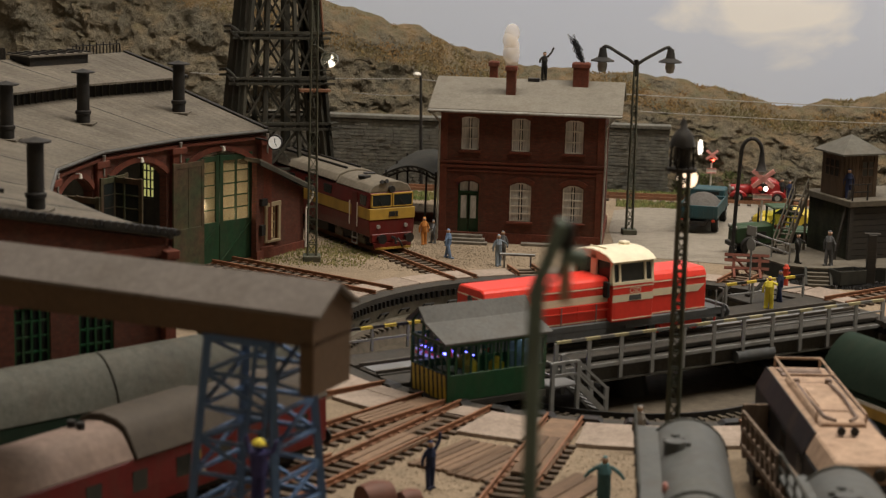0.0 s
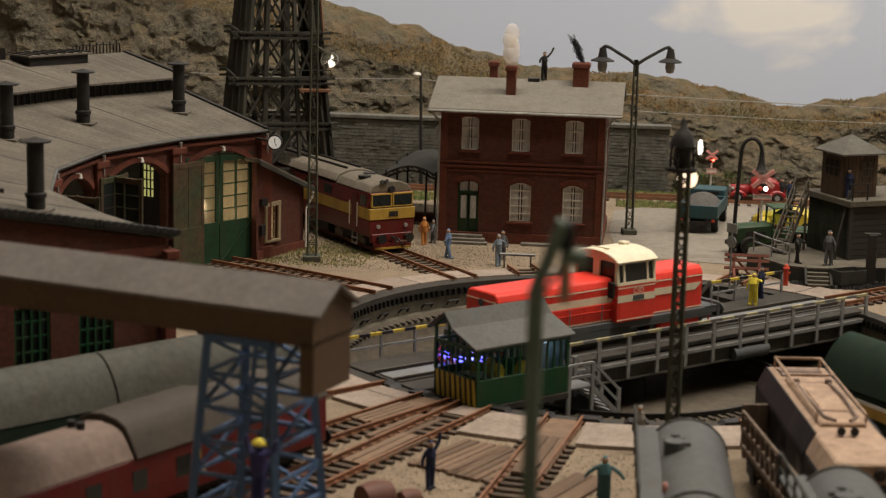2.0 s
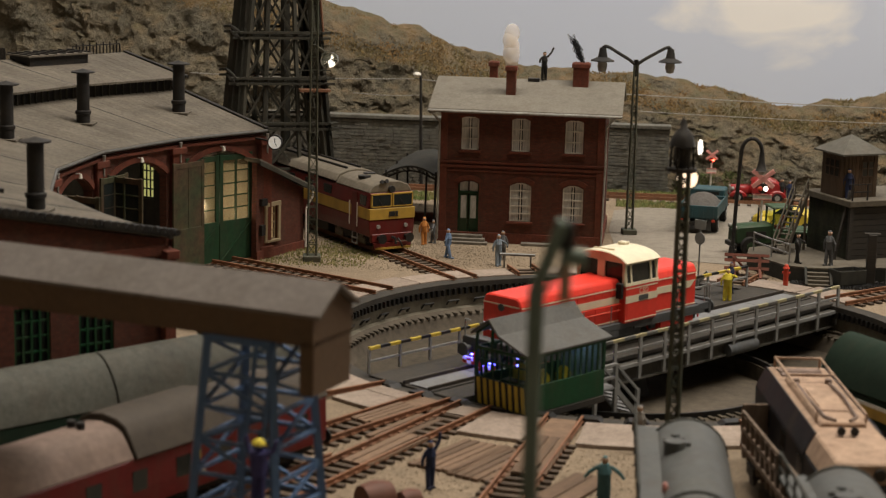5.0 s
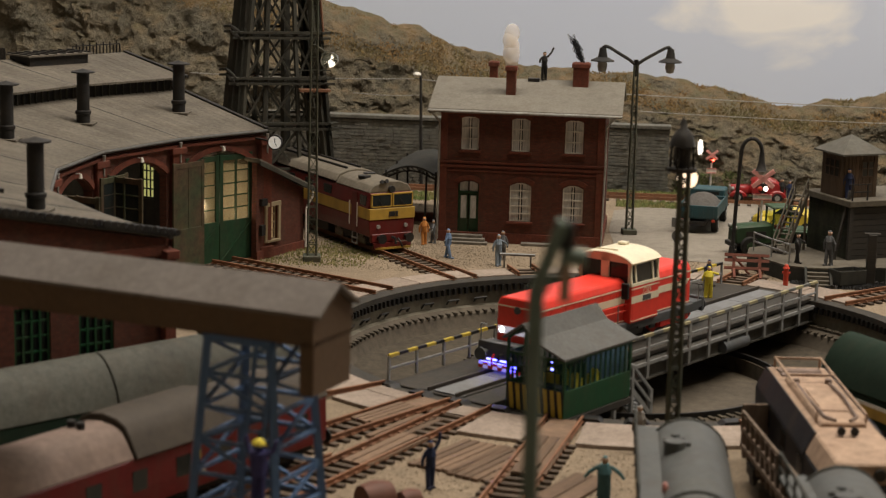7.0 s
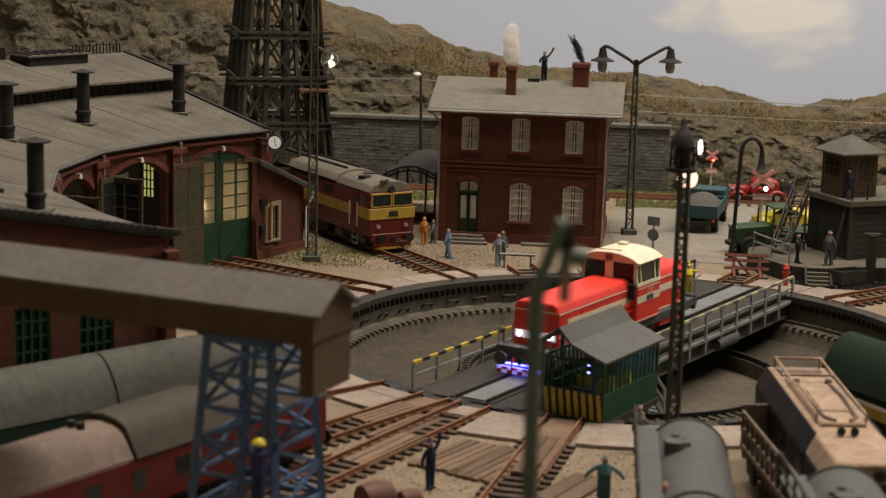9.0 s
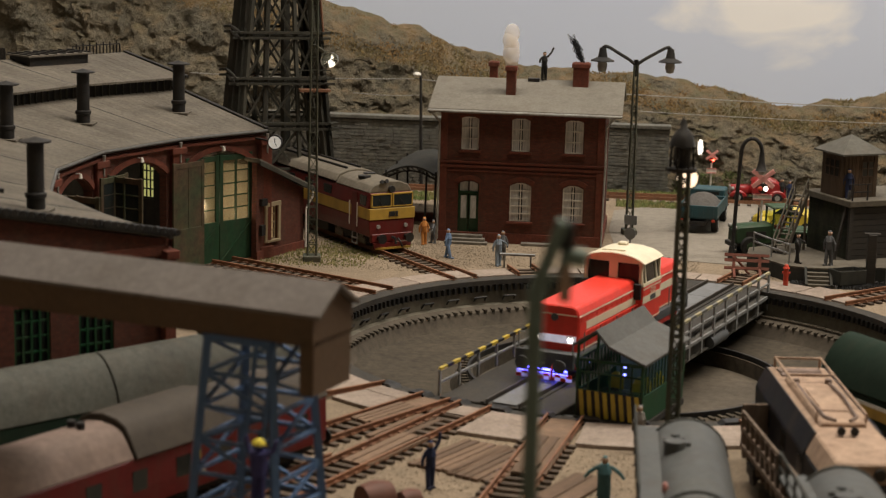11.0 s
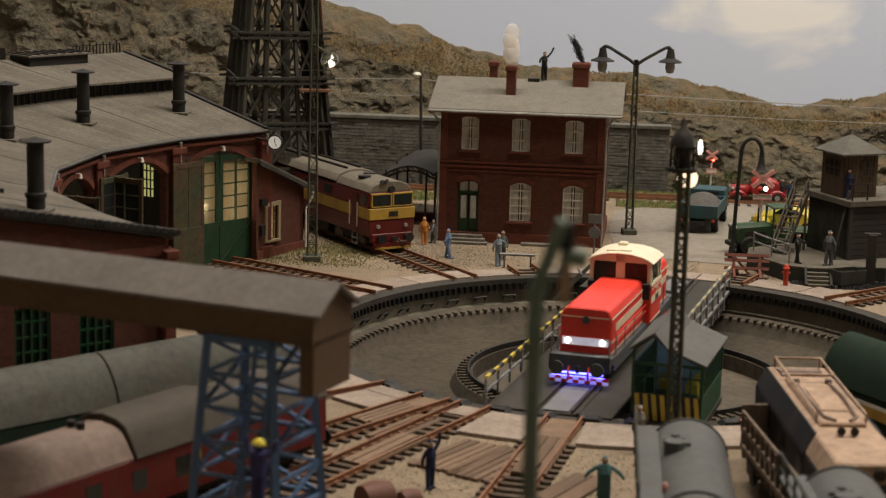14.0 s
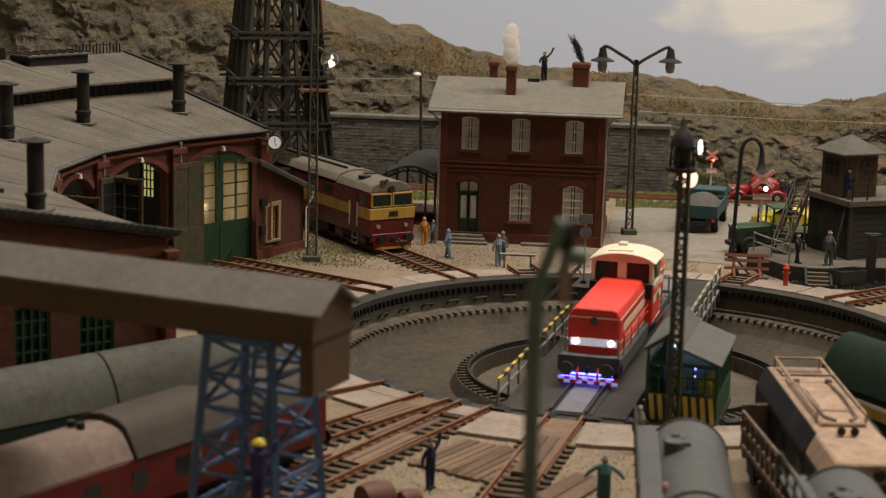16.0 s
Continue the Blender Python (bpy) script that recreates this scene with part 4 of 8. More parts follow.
def roundhouse():
    h = thing("roundhouse", at(0, 0), "brick roundhouse with a fan-shaped felt roof and green doors", "engine shed")
    depth, top = 19.0, 7.15
    for k in range(6):
        p, q = ring_point(k, 0, 0), ring_point(k + 1, 0, 0)
        w = (q - p).length
        face = Matrix.Translation(q) @ Matrix.Rotation(math.atan2(p.y - q.y, p.x - q.x), 4, "Z")
        # seen from the pit the wall runs from q to p; its outside is at -y of this frame
        a, b = 0.75, w - 0.75
        g = opened_wall(w, top, 0.45, [(a, b, -0.1, 6.4)])
        part("door_wall", g.turn(face), M["brick"], h)
        part("arch_infill", arch_fill(b - a, 0.95, 0.4).turn(face @ Matrix.Translation((w / 2, 0.02, 6.4))), M["brick"], h)
        part("door_arch", arch_band(b - a + 0.1, 0.95, 0.3, 0.09, 18, 0.3).turn(face @ Matrix.Translation((w / 2, 0, 6.45))), M["brick_trim"], h)
        part("pillar", Geo().box(0, -0.12, 0, 0.8, 0.5, top - 0.5).box(0, -0.18, 0, 1.0, 0.6, 0.7).box(0, -0.18, top - 0.6, 1.0, 0.6, 0.35).turn(face), M["brick_trim"], h, bevel=0.03)
        if k == 0:
            part("pillar", Geo().box(w, -0.12, 0, 0.8, 0.5, top - 0.5).box(w, -0.18, 0, 1.0, 0.6, 0.7).box(w, -0.18, top - 0.6, 1.0, 0.6, 0.35).turn(face), M["brick_trim"], h, bevel=0.03)
        part("cornice", Geo().box(w / 2, -0.1, top - 0.28, w, 0.3, 0.18).turn(face), M["brick_trim"], h, bevel=0.02)
        lampm = face @ Matrix.Translation((w / 2, -0.25, top - 0.55))
        part("wall_lamp", Geo().rod((0, 0.25, 0.1), (0, -0.1, 0.1), 0.035, seg=6).rod((0, -0.1, -0.12), (0, -0.1, 0.1), 0.11, 0.07, 8).turn(lampm), M["white"], h, "small white lamp over a stall door", smooth=True)
        # two door leaves
        lw = (b - a) / 2
        for s, hinge in ((1, a), (-1, b)):
            swing = {(1, 1): 92, (1, -1): -174, (2, 1): 100, (2, -1): -165}.get((k, s), 0)
            m = face @ Matrix.Translation((hinge, -0.42 if abs(swing) > 120 else 0.05, 0)) @ Matrix.Rotation(radians(-swing), 4, "Z")
            mat = M["door_green"] if k == 0 else M["door_worn"]
            x0, x1 = (0.03, lw - 0.03) if s == 1 else (-lw + 0.03, -0.03)
            hgt = 6.2 if swing == 0 else 6.1
            cx = (x0 + x1) / 2
            leaf = Geo().box(cx, 0, 0.12, lw - 0.06, 0.12, 2.3)
            for xx in (x0 + 0.12, x1 - 0.12, cx):
                leaf.box(xx, 0, 2.4, 0.24 if xx != cx else 0.12, 0.12, hgt - 2.4)
            leaf.box(cx, 0, hgt - 0.35, lw - 0.06, 0.11, 0.3)
            d = part("door_leaf", leaf.turn(m), mat, h, "tall stall door leaf with a glazed upper part", bevel=0.015)
            for j in range(1, 5):
                part("glazing_bar", Geo().box(cx, 0, 2.4 + (hgt - 2.7) * j / 5, lw - 0.3, 0.06, 0.06).turn(m), mat, d)
            pane = part("door_pane", Geo().box(cx, 0.02, 2.4, lw - 0.5, 0.02, hgt - 2.7).turn(m), M["dusty_glass"] if k == 0 else M["door_worn"] if (k, s) == (1, -1) else M["dark_glass"], d)
            pane.visible_shadow = False
            part("door_brace", Geo().bar((x0 + 0.1, -0.08, 0.2), (x1 - 0.1, -0.08, 2.3), 0.16, 0.05).turn(m), mat, d)
        # lower roof in felt strips, clerestory, upper roof in felt strips
        n = 14
        for i in range(n):
            for o0, z0, o1, z1, nm in ((-0.3, top + 0.18, 7.6, top + 1.72, "roof_strip"), (6.9, top + 2.5, 12.8, top + 3.5, "upper_roof_strip"), (12.8, top + 3.5, depth + 0.4, top + 2.2, "rear_roof_strip")):
                t0, t1 = i / n + 0.0007, (i + 1) / n - 0.0007
                c = []
                for o, z in ((o0, z0), (o1, z1)):
                    u, v = ring_point(k, o, z), ring_point(k + 1, o, z)
                    c.append((u.lerp(v, t0), u.lerp(v, t1)))
                dz = Vector((0, 0, 0.12))
                vs = [c[0][0], c[0][1], c[1][1], c[1][0]]
                part(nm, Geo().add([*vs, *[q2 + dz for q2 in vs]], [(0, 3, 2, 1), (4, 5, 6, 7), (0, 1, 5, 4), (1, 2, 6, 5), (2, 3, 7, 6), (3, 0, 4, 7)]), M["felt"], h)
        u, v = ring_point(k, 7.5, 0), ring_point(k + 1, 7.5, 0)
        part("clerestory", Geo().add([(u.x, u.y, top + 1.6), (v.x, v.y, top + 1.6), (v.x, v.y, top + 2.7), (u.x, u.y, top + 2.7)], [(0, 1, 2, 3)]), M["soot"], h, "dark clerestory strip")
        for i in range(16):
            e = u.lerp(v, (i + 0.5) / 16) * (1 - 0.06 / 34)
            part("clerestory_bar", Geo().box(e.x, e.y, top + 1.65, 0.1, 0.1, 1.0), M["timber"], h)
        u, v = ring_point(k, -0.36, top + 0.2), ring_point(k + 1, -0.36, top + 0.2)
        part("gutter", Geo().rod(u, v, 0.09, seg=8), M["roof_grey"], h, smooth=True)
        e = ring_point(k, -0.42, top + 0.05)
        part("hopper", Geo().rod(e, e + Vector((0, 0, -0.3)), 0.1, 0.06, 6).rod(e + Vector((0, 0, -0.3)), e + Vector((0, 0, -1.1)), 0.05, seg=6), M["tin"], h)
        u, v = ring_point(k, depth, 0), ring_point(k + 1, depth, 0)
        part("back_wall", Geo().prism([(0, 0), ((v - u).length, 0), ((v - u).length, top + 2.3), (0, top + 2.3)], 0, 0.4).turn(Matrix.Translation(u) @ Matrix.Rotation(math.atan2(v.y - u.y, v.x - u.x), 4, "Z")), M["brick"], h)
        # dark seams over the stall walls
        for o0, z0, o1, z1 in ((-0.25, top + 0.31, 7.5, top + 1.84), (7.0, top + 2.63, 12.7, top + 3.62)):
            part("roof_seam", Geo().bar(ring_point(k, o0, z0), ring_point(k, o1, z1), 0.05, 0.03), M["roof_grey"], h)
        # smoke vent over the stall
        a = (RING[k][0] + RING[k + 1][0]) / 2
        r = (RING[k][1] + RING[k + 1][1]) / 2
        x, y, _ = polar(r + 3.5, a - 0.9)
        zb = top + 0.78
        c = part("smoke_vent", Geo().lathe([(0.01, zb - 0.4), (0.37, zb - 0.4), (0.37, zb + 0.75), (0.43, zb + 0.8), (0.43, zb + 0.95), (0.34, zb + 1.0), (0.34, zb + 3.0), (0.01, zb + 3.0)], x, y, 16), M["soot"], h, "sooty round smoke vent with a flat cap", smooth=True)
        part("vent_cap", Geo().lathe([(0.01, zb + 3.0), (0.64, zb + 3.0), (0.64, zb + 3.06), (0.3, zb + 3.14), (0.01, zb + 3.22)], x, y, 16), M["soot"], c, smooth=True)
        part("vent_foot", Geo().box(x, y, zb + 0.2, 1.25, 1.1, 0.12), M["felt"], c, bevel=0.02)
    # unseen divider added to stop light leaking between stalls, with a lit window
    u, v = ring_point(1, 0.6, 0), ring_point(1, 9.0, 0)
    fr = Matrix.Translation(u) @ Matrix.Rotation(math.atan2(v.y - u.y, v.x - u.x), 4, "Z")
    # its black colour stands for the dark inside of the open stall
    part("stall_baffle", opened_wall(8.4, 7.2, 0.3, [(0.7, 1.7, 3.9, 5.9)]).turn(fr @ Matrix.Translation((0, -0.15, 0))), M["soot"], h)
    # unseen white panel added to bounce the bulb's glow through the doors
    part("glow_reflector", Geo().box(4.2, -0.19, 0.02, 8.2, 0.05, 7.0).turn(fr), M["white"], h)
    # window set in the divider as a stand-in for lit panes deeper inside
    wn = part("stall_window", Geo().box(1.2, 0, 3.9, 1.0, 0.1, 0.1).box(1.2, 0, 5.8, 1.0, 0.1, 0.1).box(0.72, 0, 3.9, 0.06, 0.1, 2.0).box(1.68, 0, 3.9, 0.06, 0.1, 2.0).turn(fr), M["soot"], h)
    part("pane", Geo().box(1.2, 0, 3.95, 0.96, 0.02, 1.9).turn(fr), M["back_pane"], wn, "yellow-green lit window pane")
    for j in range(4):
        part("mullion", Geo().box(0.8 + 0.26 * j, 0, 3.9, 0.09, 0.08, 2.0).turn(fr), M["soot"], wn)
    for j in range(1, 4):
        part("glazing_bar", Geo().box(1.2, 0, 3.9 + 0.5 * j, 1.0, 0.07, 0.08).turn(fr), M["soot"], wn)
    # second added reflector, on the inner side of the end wall
    u, v = ring_point(0, 0.6, 0), ring_point(0, 9.0, 0)
    fr = Matrix.Translation(u) @ Matrix.Rotation(math.atan2(v.y - u.y, v.x - u.x), 4, "Z")
    part("glow_reflector", Geo().box(4.2, 0.44, 0.02, 8.2, 0.05, 6.9).turn(fr), M["white"], h)
    # floor inside, a bulb that hangs in the first stall, another added deeper
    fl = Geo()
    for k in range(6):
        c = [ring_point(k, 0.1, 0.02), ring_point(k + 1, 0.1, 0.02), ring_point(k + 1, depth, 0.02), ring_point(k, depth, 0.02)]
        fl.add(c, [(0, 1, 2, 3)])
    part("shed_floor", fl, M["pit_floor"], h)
    for k, o, z in ((0, 1.6, 3.0), (1, 8.0, 4.6)):
        e = (ring_point(k, o, z) + ring_point(k + 1, o, z)) / 2
        part("shed_bulb", Geo().dome(e.x, e.y, z, 0.2, 0.28, 10, 4, True), M["bulb"], h, "lit bulb inside the shed", smooth=True)
        part("shed_cord", Geo().rod((e.x, e.y, z), (e.x, e.y, top), 0.02, seg=4), M["black"], h)
    # white backing added behind the doors to catch the bulb's light
    u, v = ring_point(0, 3.6, 0), ring_point(1, 3.6, 0)
    part("glow_backing", Geo().box(2.4, 0, 0.02, 4.4, 0.15, 6.6).turn(Matrix.Translation(u) @ Matrix.Rotation(math.atan2(v.y - u.y, v.x - u.x), 4, "Z")), M["white"], h)
    # end walls, the near one with tall green windows
    for k, nm in ((0, "end_wall"), (6, "end_wall")):
        u, v = ring_point(k, 0, 0), ring_point(k, depth, 0)
        fr = Matrix.Translation(u) @ Matrix.Rotation(math.atan2(v.y - u.y, v.x - u.x), 4, "Z")
        holes = [] if k == 0 else [(2.2 + 2.7 * i, 3.7 + 2.7 * i, 1.6, 5.2) for i in range(5)]
        s = 1 if k == 6 else -1
        g = opened_wall(depth, 7.0, 0.4, holes)
        if k == 6:
            g.turn(Matrix.Diagonal((1, -1, 1, 1)))
        part(nm, g.turn(fr), M["brick"], h)
        part("gable", Geo().prism([(0, 7.0), (depth, 7.0), (depth, top + 2.2), (12.8, top + 3.45), (7.5, top + 2.55), (7.5, top + 1.7), (0, top + 0.15)], 0, -0.4 if k == 6 else 0.4).turn(fr), M["brick"], h)
        part("verge_tiles", Geo().bar((-0.35, 0, top + 0.32), (7.5, 0, top + 1.86), 0.5 if k == 6 else 0.24, 0.16).turn(fr), M["soot"], h, "dark verge tiles")
        part("verge_tiles", Geo().bar((6.8, 0, top + 2.64), (12.8, 0, top + 3.64), 0.4 if k == 6 else 0.24, 0.16).turn(fr), M["soot"], h, "dark verge tiles")
        if k == 6:
            for i in range(24):
                x = -0.5 + 8.0 * i / 23
                part("ridge_tile", Geo().rod((x, -0.28, top + 0.38 + 0.2 * (x + 0.6)), (x, 0.28, top + 0.38 + 0.2 * (x + 0.6)), 0.14, seg=6).turn(fr), M["soot"], h)
            part("cornice", Geo().box(depth / 2, 0.03, 6.7, depth, 0.14, 0.35).turn(fr), M["brick_trim"], h)
            for a, b, z0, z1 in holes:
                wn = part("window", Geo().box((a + b) / 2, -0.1, z0, b - a, 0.08, 0.1).box((a + b) / 2, -0.1, z1 - 0.1, b - a, 0.08, 0.1).turn(fr), M["cab_green"], h, "tall green-barred window")
                for i in range(5):
                    part("mullion", Geo().box(a + 0.05 + (b - a - 0.1) * i / 4, -0.1, z0, 0.09, 0.08, z1 - z0).turn(fr), M["cab_green"], wn)
                for j in range(1, 6):
                    part("glazing_bar", Geo().box((a + b) / 2, -0.1, z0 + (z1 - z0) * j / 6, b - a, 0.07, 0.07).turn(fr), M["cab_green"], wn)
                part("pane", Geo().box((a + b) / 2, -0.2, z0, b - a, 0.02, z1 - z0).turn(fr), M["dark_glass"], wn)
                part("sill", Geo().box((a + b) / 2, 0.06, z0 - 0.15, b - a + 0.2, 0.3, 0.14).turn(fr), M["brick_trim"], wn)
        else:
            part("cornice", Geo().box(depth / 2, -0.03, 6.7, depth, 0.14, 0.3).turn(fr), M["brick_trim"], h)
    # skylight box and iron cresting on the ridge
    u, v = ring_point(0, 12.0, 0), ring_point(1, 12.0, 0)
    e = u.lerp(v, 0.68)
    sk = Matrix.Translation(e) @ Matrix.Rotation(math.atan2(v.y - u.y, v.x - u.x), 4, "Z")
    part("skylight", Geo().box(0, 0, top + 3.1, 4.2, 1.9, 0.75).turn(sk), M["soot"], h, bevel=0.03)
    part("skylight_glass", Geo().box(0, 0, top + 3.85, 4.6, 2.3, 0.1).turn(sk), M["felt"], h)
    for i in range(8):
        part("skylight_bar", Geo().box(-2.1 + 0.6 * i, 0, top + 3.95, 0.09, 2.2, 0.07).turn(sk), M["soot"], h)
    for k, t0, t1 in ((0, 0.04, 0.42), (0, 0.94, 1.0), (1, 0.0, 0.3)):
        u, v = ring_point(k, 12.8, top + 3.6), ring_point(k + 1, 12.8, top + 3.6)
        p, q = u.lerp(v, t0), u.lerp(v, t1)
        g = Geo().bar(p + Vector((0, 0, 0.55)), q + Vector((0, 0, 0.55)), 0.06).bar(p, q, 0.06)
        for i in range(15):
            e = p.lerp(q, i / 14)
            g.bar(e, e + Vector((0, 0, 0.7 if i % 2 else 0.5)), 0.07)
        part("cresting", g, M["soot"], h, "black iron ridge cresting")
    return h


roundhouse()


def annex():
    """The lean-to beside the roundhouse, with a small window."""
    u = ring_point(0, 0.2, 0)
    a = math.degrees(math.atan2(19.3 - 14.9, -19.5 + 21.3))
    h = thing("shed_annex", at(-21.15, 15.3, 0, a - 3), "low brick lean-to with a small lit window", "shed")
    L, D = 4.6, 6.0
    part("front_wall", opened_wall(L, 3.6, 0.35, [(0.95, 2.0, 1.0, 2.95)]), M["brick"], h)
    part("front_gable", Geo().prism([(0, 3.6), (L, 3.6), (0, 5.6)], 0, 0.35), M["brick"], h)
    part("side_wall", Geo().box(L - 0.18, D / 2, 0, 0.35, D, 3.6), M["brick"], h)
    part("plinth", Geo().box(L / 2, -0.05, 0, L + 0.1, 0.1, 0.5), M["brick_trim"], h)
    part("roof_slope", Geo().prism([(-0.3, 5.75), (L + 0.5, 3.55), (L + 0.5, 3.7), (-0.3, 5.92)], -0.45, D), M["felt"], h, bevel=0.02)
    part("barge_board", Geo().prism([(-0.3, 5.55), (L + 0.5, 3.38), (L + 0.5, 3.6), (-0.3, 5.8)], -0.5, -0.42), M["timber"], h)
    part("downpipe", Geo().tube([(L + 0.5, -0.3, 3.5), (L + 0.5, -0.3, 3.1), (L + 0.05, -0.15, 2.4), (L + 0.05, -0.15, 0.1)], 0.06), M["white"], h)
    window(h, 1.475, 1.02, 2.93, 1.01, 2, 4, M["stone_frame"], M["pane_lit"], sill=M["stone_frame"])
    for x, z, sx, sz in ((0.84, 0.9, 0.22, 2.1), (2.11, 0.9, 0.22, 2.1), (1.475, 2.95, 1.55, 0.24)):
        part("surround", Geo().box(x, -0.05, z, sx, 0.12, sz), M["stone_frame"], h, bevel=0.02)
    part("meter_box", Geo().box(0.5, -0.12, 3.1, 0.5, 0.22, 0.4), M["soot"], h)
    part("meter_box", Geo().box(0.4, -0.12, 1.4, 0.35, 0.2, 0.6), M["soot"], h)


annex()


def wall_clock():
    c = thing("platform_clock", at(-19.88, 14.05, 5.8), "round white clock on a short bracket above the lean-to", "clock")
    part("face", Geo().rod((0, -0.12, 1.2), (0, 0.12, 1.2), 0.36, seg=20), M["dial"], c, "white dial with a soft glow added", smooth=True)
    part("rim", Geo().lathe([(0.36, -0.14), (0.42, -0.14), (0.42, 0.14), (0.36, 0.14)], 0, 0, 20).turn(Matrix.Translation((0, 0, 1.2)) @ Matrix.Rotation(radians(90), 4, "X")), M["soot"], c, smooth=True)
    part("hour_mark", Geo().box(0, -0.14, 1.2, 0.04, 0.02, 0.22), M["black"], c)
    part("minute_mark", Geo().bar((0, -0.14, 1.2), (0.13, -0.14, 0.96), 0.035, 0.02), M["black"], c)
    part("bracket", Geo().bar((0, 0, 1.2), (-1.35, 1.3, 1.2), 0.1), M["soot"], c)


wall_clock()
# ---- tracks ----
SLEEPER = Geo().box(0, 0, 0, 0.26, 2.3, 0.13).mesh("sleeper", 0.02)
SLEEPER.materials.append(M["sleeper"])
CHAIR = Geo().box(0, -0.7, 0.12, 0.3, 0.3, 0.07).box(0, 0.7, 0.12, 0.3, 0.3, 0.07).mesh("rail_chairs")
CHAIR.materials.append(M["rust"])


def track(deg, r0, r1, label="rusty track on dark sleepers", sleepers_from=None, rails=(-0.72, 0.72)):
    t = thing("track", at(0, 0, 0, deg), label, "track", "tracks round the turntable", "structure")
    for y in rails:
        part("rail", Geo().box((r0 + r1) / 2, y, 0.13, r1 - r0, 0.16, 0.03).box((r0 + r1) / 2, y, 0.16, r1 - r0, 0.04, 0.12).box((r0 + r1) / 2, y, 0.28, r1 - r0, 0.1, 0.07), M["rust"], t)
    x = sleepers_from or r0 + 1.0
    while x < r1:
        for nm, me in (("sleeper", SLEEPER), ("rail_chairs", CHAIR)):
            ob = new(nm, me)
            ob.parent = t
            ob.matrix_basis = at(x, 0, 0.005)
        x += 0.68
    return t


track(261.06, 15.0, 34, sleepers_from=18.6)
track(246.06, 15.0, 36, sleepers_from=16.6)
track(238.56, 15.0, 24.2, sleepers_from=16.6)
track(242.0, 24.4, 44, "rusty track under the red railcar")
track(229.5, 20.0, 44)
track(226.8, 15.0, 20.5, "single rusty rail let into the slabs", 30, (0.0,))
track(276.06, 17.0, 36, sleepers_from=18)
track(291.06, 15.0, 36, sleepers_from=18)
track(306.06, 15.0, 30, sleepers_from=18)
track(43.56, 15.0, 32)
track(126.4, 15.0, 46)
track(148.56, 15.0, 44)
track(162.06, 15.0, 44)
track(175.5, 15.0, 44)
track(111.06, 15.0, 17.2)
track(68.4, 15.0, 18.5)


def far_track():
    t = thing("track", at(-5, 42.6), "rusty main-line track at the foot of the cliff", "track", "tracks round the turntable", "structure")
    for y in (-0.72, 0.72):
        part("rail", Geo().box(5, y, 0.13, 60, 0.09, 0.22), M["rust"], t)
    for i in range(60):
        ob = new("sleeper", SLEEPER)
        ob.parent = t
        ob.matrix_basis = at(-20 + 0.75 * i, 0, 0.005)


far_track()


# ---- slabs round the pit, boards between the rails ----
def sector(r0, r1, a0, a1, z0, z1, n=4):
    g = Geo()
    p = [polar(r, a0 + (a1 - a0) * i / n, z) for z in (z0, z1) for r in (r0, r1) for i in range(n + 1)]
    k = n + 1
    f = []
    for i in range(n):
        f += [(i, i + 1, k + i + 1, k + i), (2 * k + i, 3 * k + i, 3 * k + i + 1, 2 * k + i + 1), (i, 2 * k + i, 2 * k + i + 1, i + 1), (k + i, k + i + 1, 3 * k + i + 1, 3 * k + i)]
    f += [(0, k, 3 * k, 2 * k), (n, 2 * k + n, 3 * k + n, k + n)]
    return g.add(p, f)


def paving():
    base = thing("pavement", at(0, 0), "pale concrete slabs round the turntable pit", "pavement", kind="structure")
    for a0, a1, r1 in ((216, 226.2, 18.5), (227.4, 235.3, 18.0), (249.4, 257.8, 18.6), (264.4, 272.9, 18.4), (273.2, 281, 18.0), (281.3, 288, 18.0), (294, 303, 17.6), (309, 320, 17.5), (320.4, 331, 17.5),
                       (47, 54, 17.6), (54.3, 65.2, 17.2), (71.6, 76, 17.0), (76.3, 84, 17.0), (84.3, 92, 16.8), (92.3, 100, 16.8), (100.3, 107.8, 17.0), (114.4, 122.6, 16.9), (129.4, 137, 17.0), (137.3, 145, 17.2), (152, 158, 17)):
        part("slab", sector(15.27, r1, a0, a1, -0.05, 0.17), M["paving"], base, bevel=0.02)
    for a0, a1, r1 in ((259.0, 263.1, 21.5), (244.3, 247.9, 16.6), (236.7, 240.4, 17.6), (227.5, 234.5, 16.2), (146.6, 150.4, 17), (124.2, 127.8, 17), (289.2, 292.9, 18), (41.6, 45.4, 16.6)):
        part("slab", sector(15.27, r1, a0, a1, -0.04, 0.2, 2), M["plank"] if r1 > 17.5 else M["paving"], base, bevel=0.02)


paving()


def boards(name, x, y, rz, n, length, width, label, z=0.0, gap=0.06, thick=0.14):
    b = thing(name, at(x, y, z, rz), label, "boards", "board crossings")
    me = Geo().box(0, 0, 0, length, width, thick).mesh("plank", 0.015)
    me.materials.append(M["plank"])
    rng = random.Random(n + x)
    for i in range(n):
        ob = new("plank", me)
        ob.parent = b
        ob.matrix_basis = at(rng.uniform(-0.12, 0.12), (i - (n - 1) / 2) * (width + gap), 0, rng.uniform(-1.2, 1.2))


boards("board_crossing", -6.05, -20.6, 62, 6, 4.0, 0.3, "weathered brown boards lying between the tracks")
boards("board_crossing", -4.55, -21.4, 64, 6, 4.2, 0.3, "weathered brown boards lying between the tracks")
boards("board_crossing", -8.6, -17.2, 64.0, 4, 3.8, 0.28, "weathered boards let in beside the rails")
boards("board_crossing", -9.55, -15.6, 58.56, 4, 3.2, 0.24, "weathered boards let in between the rails", 0.13)
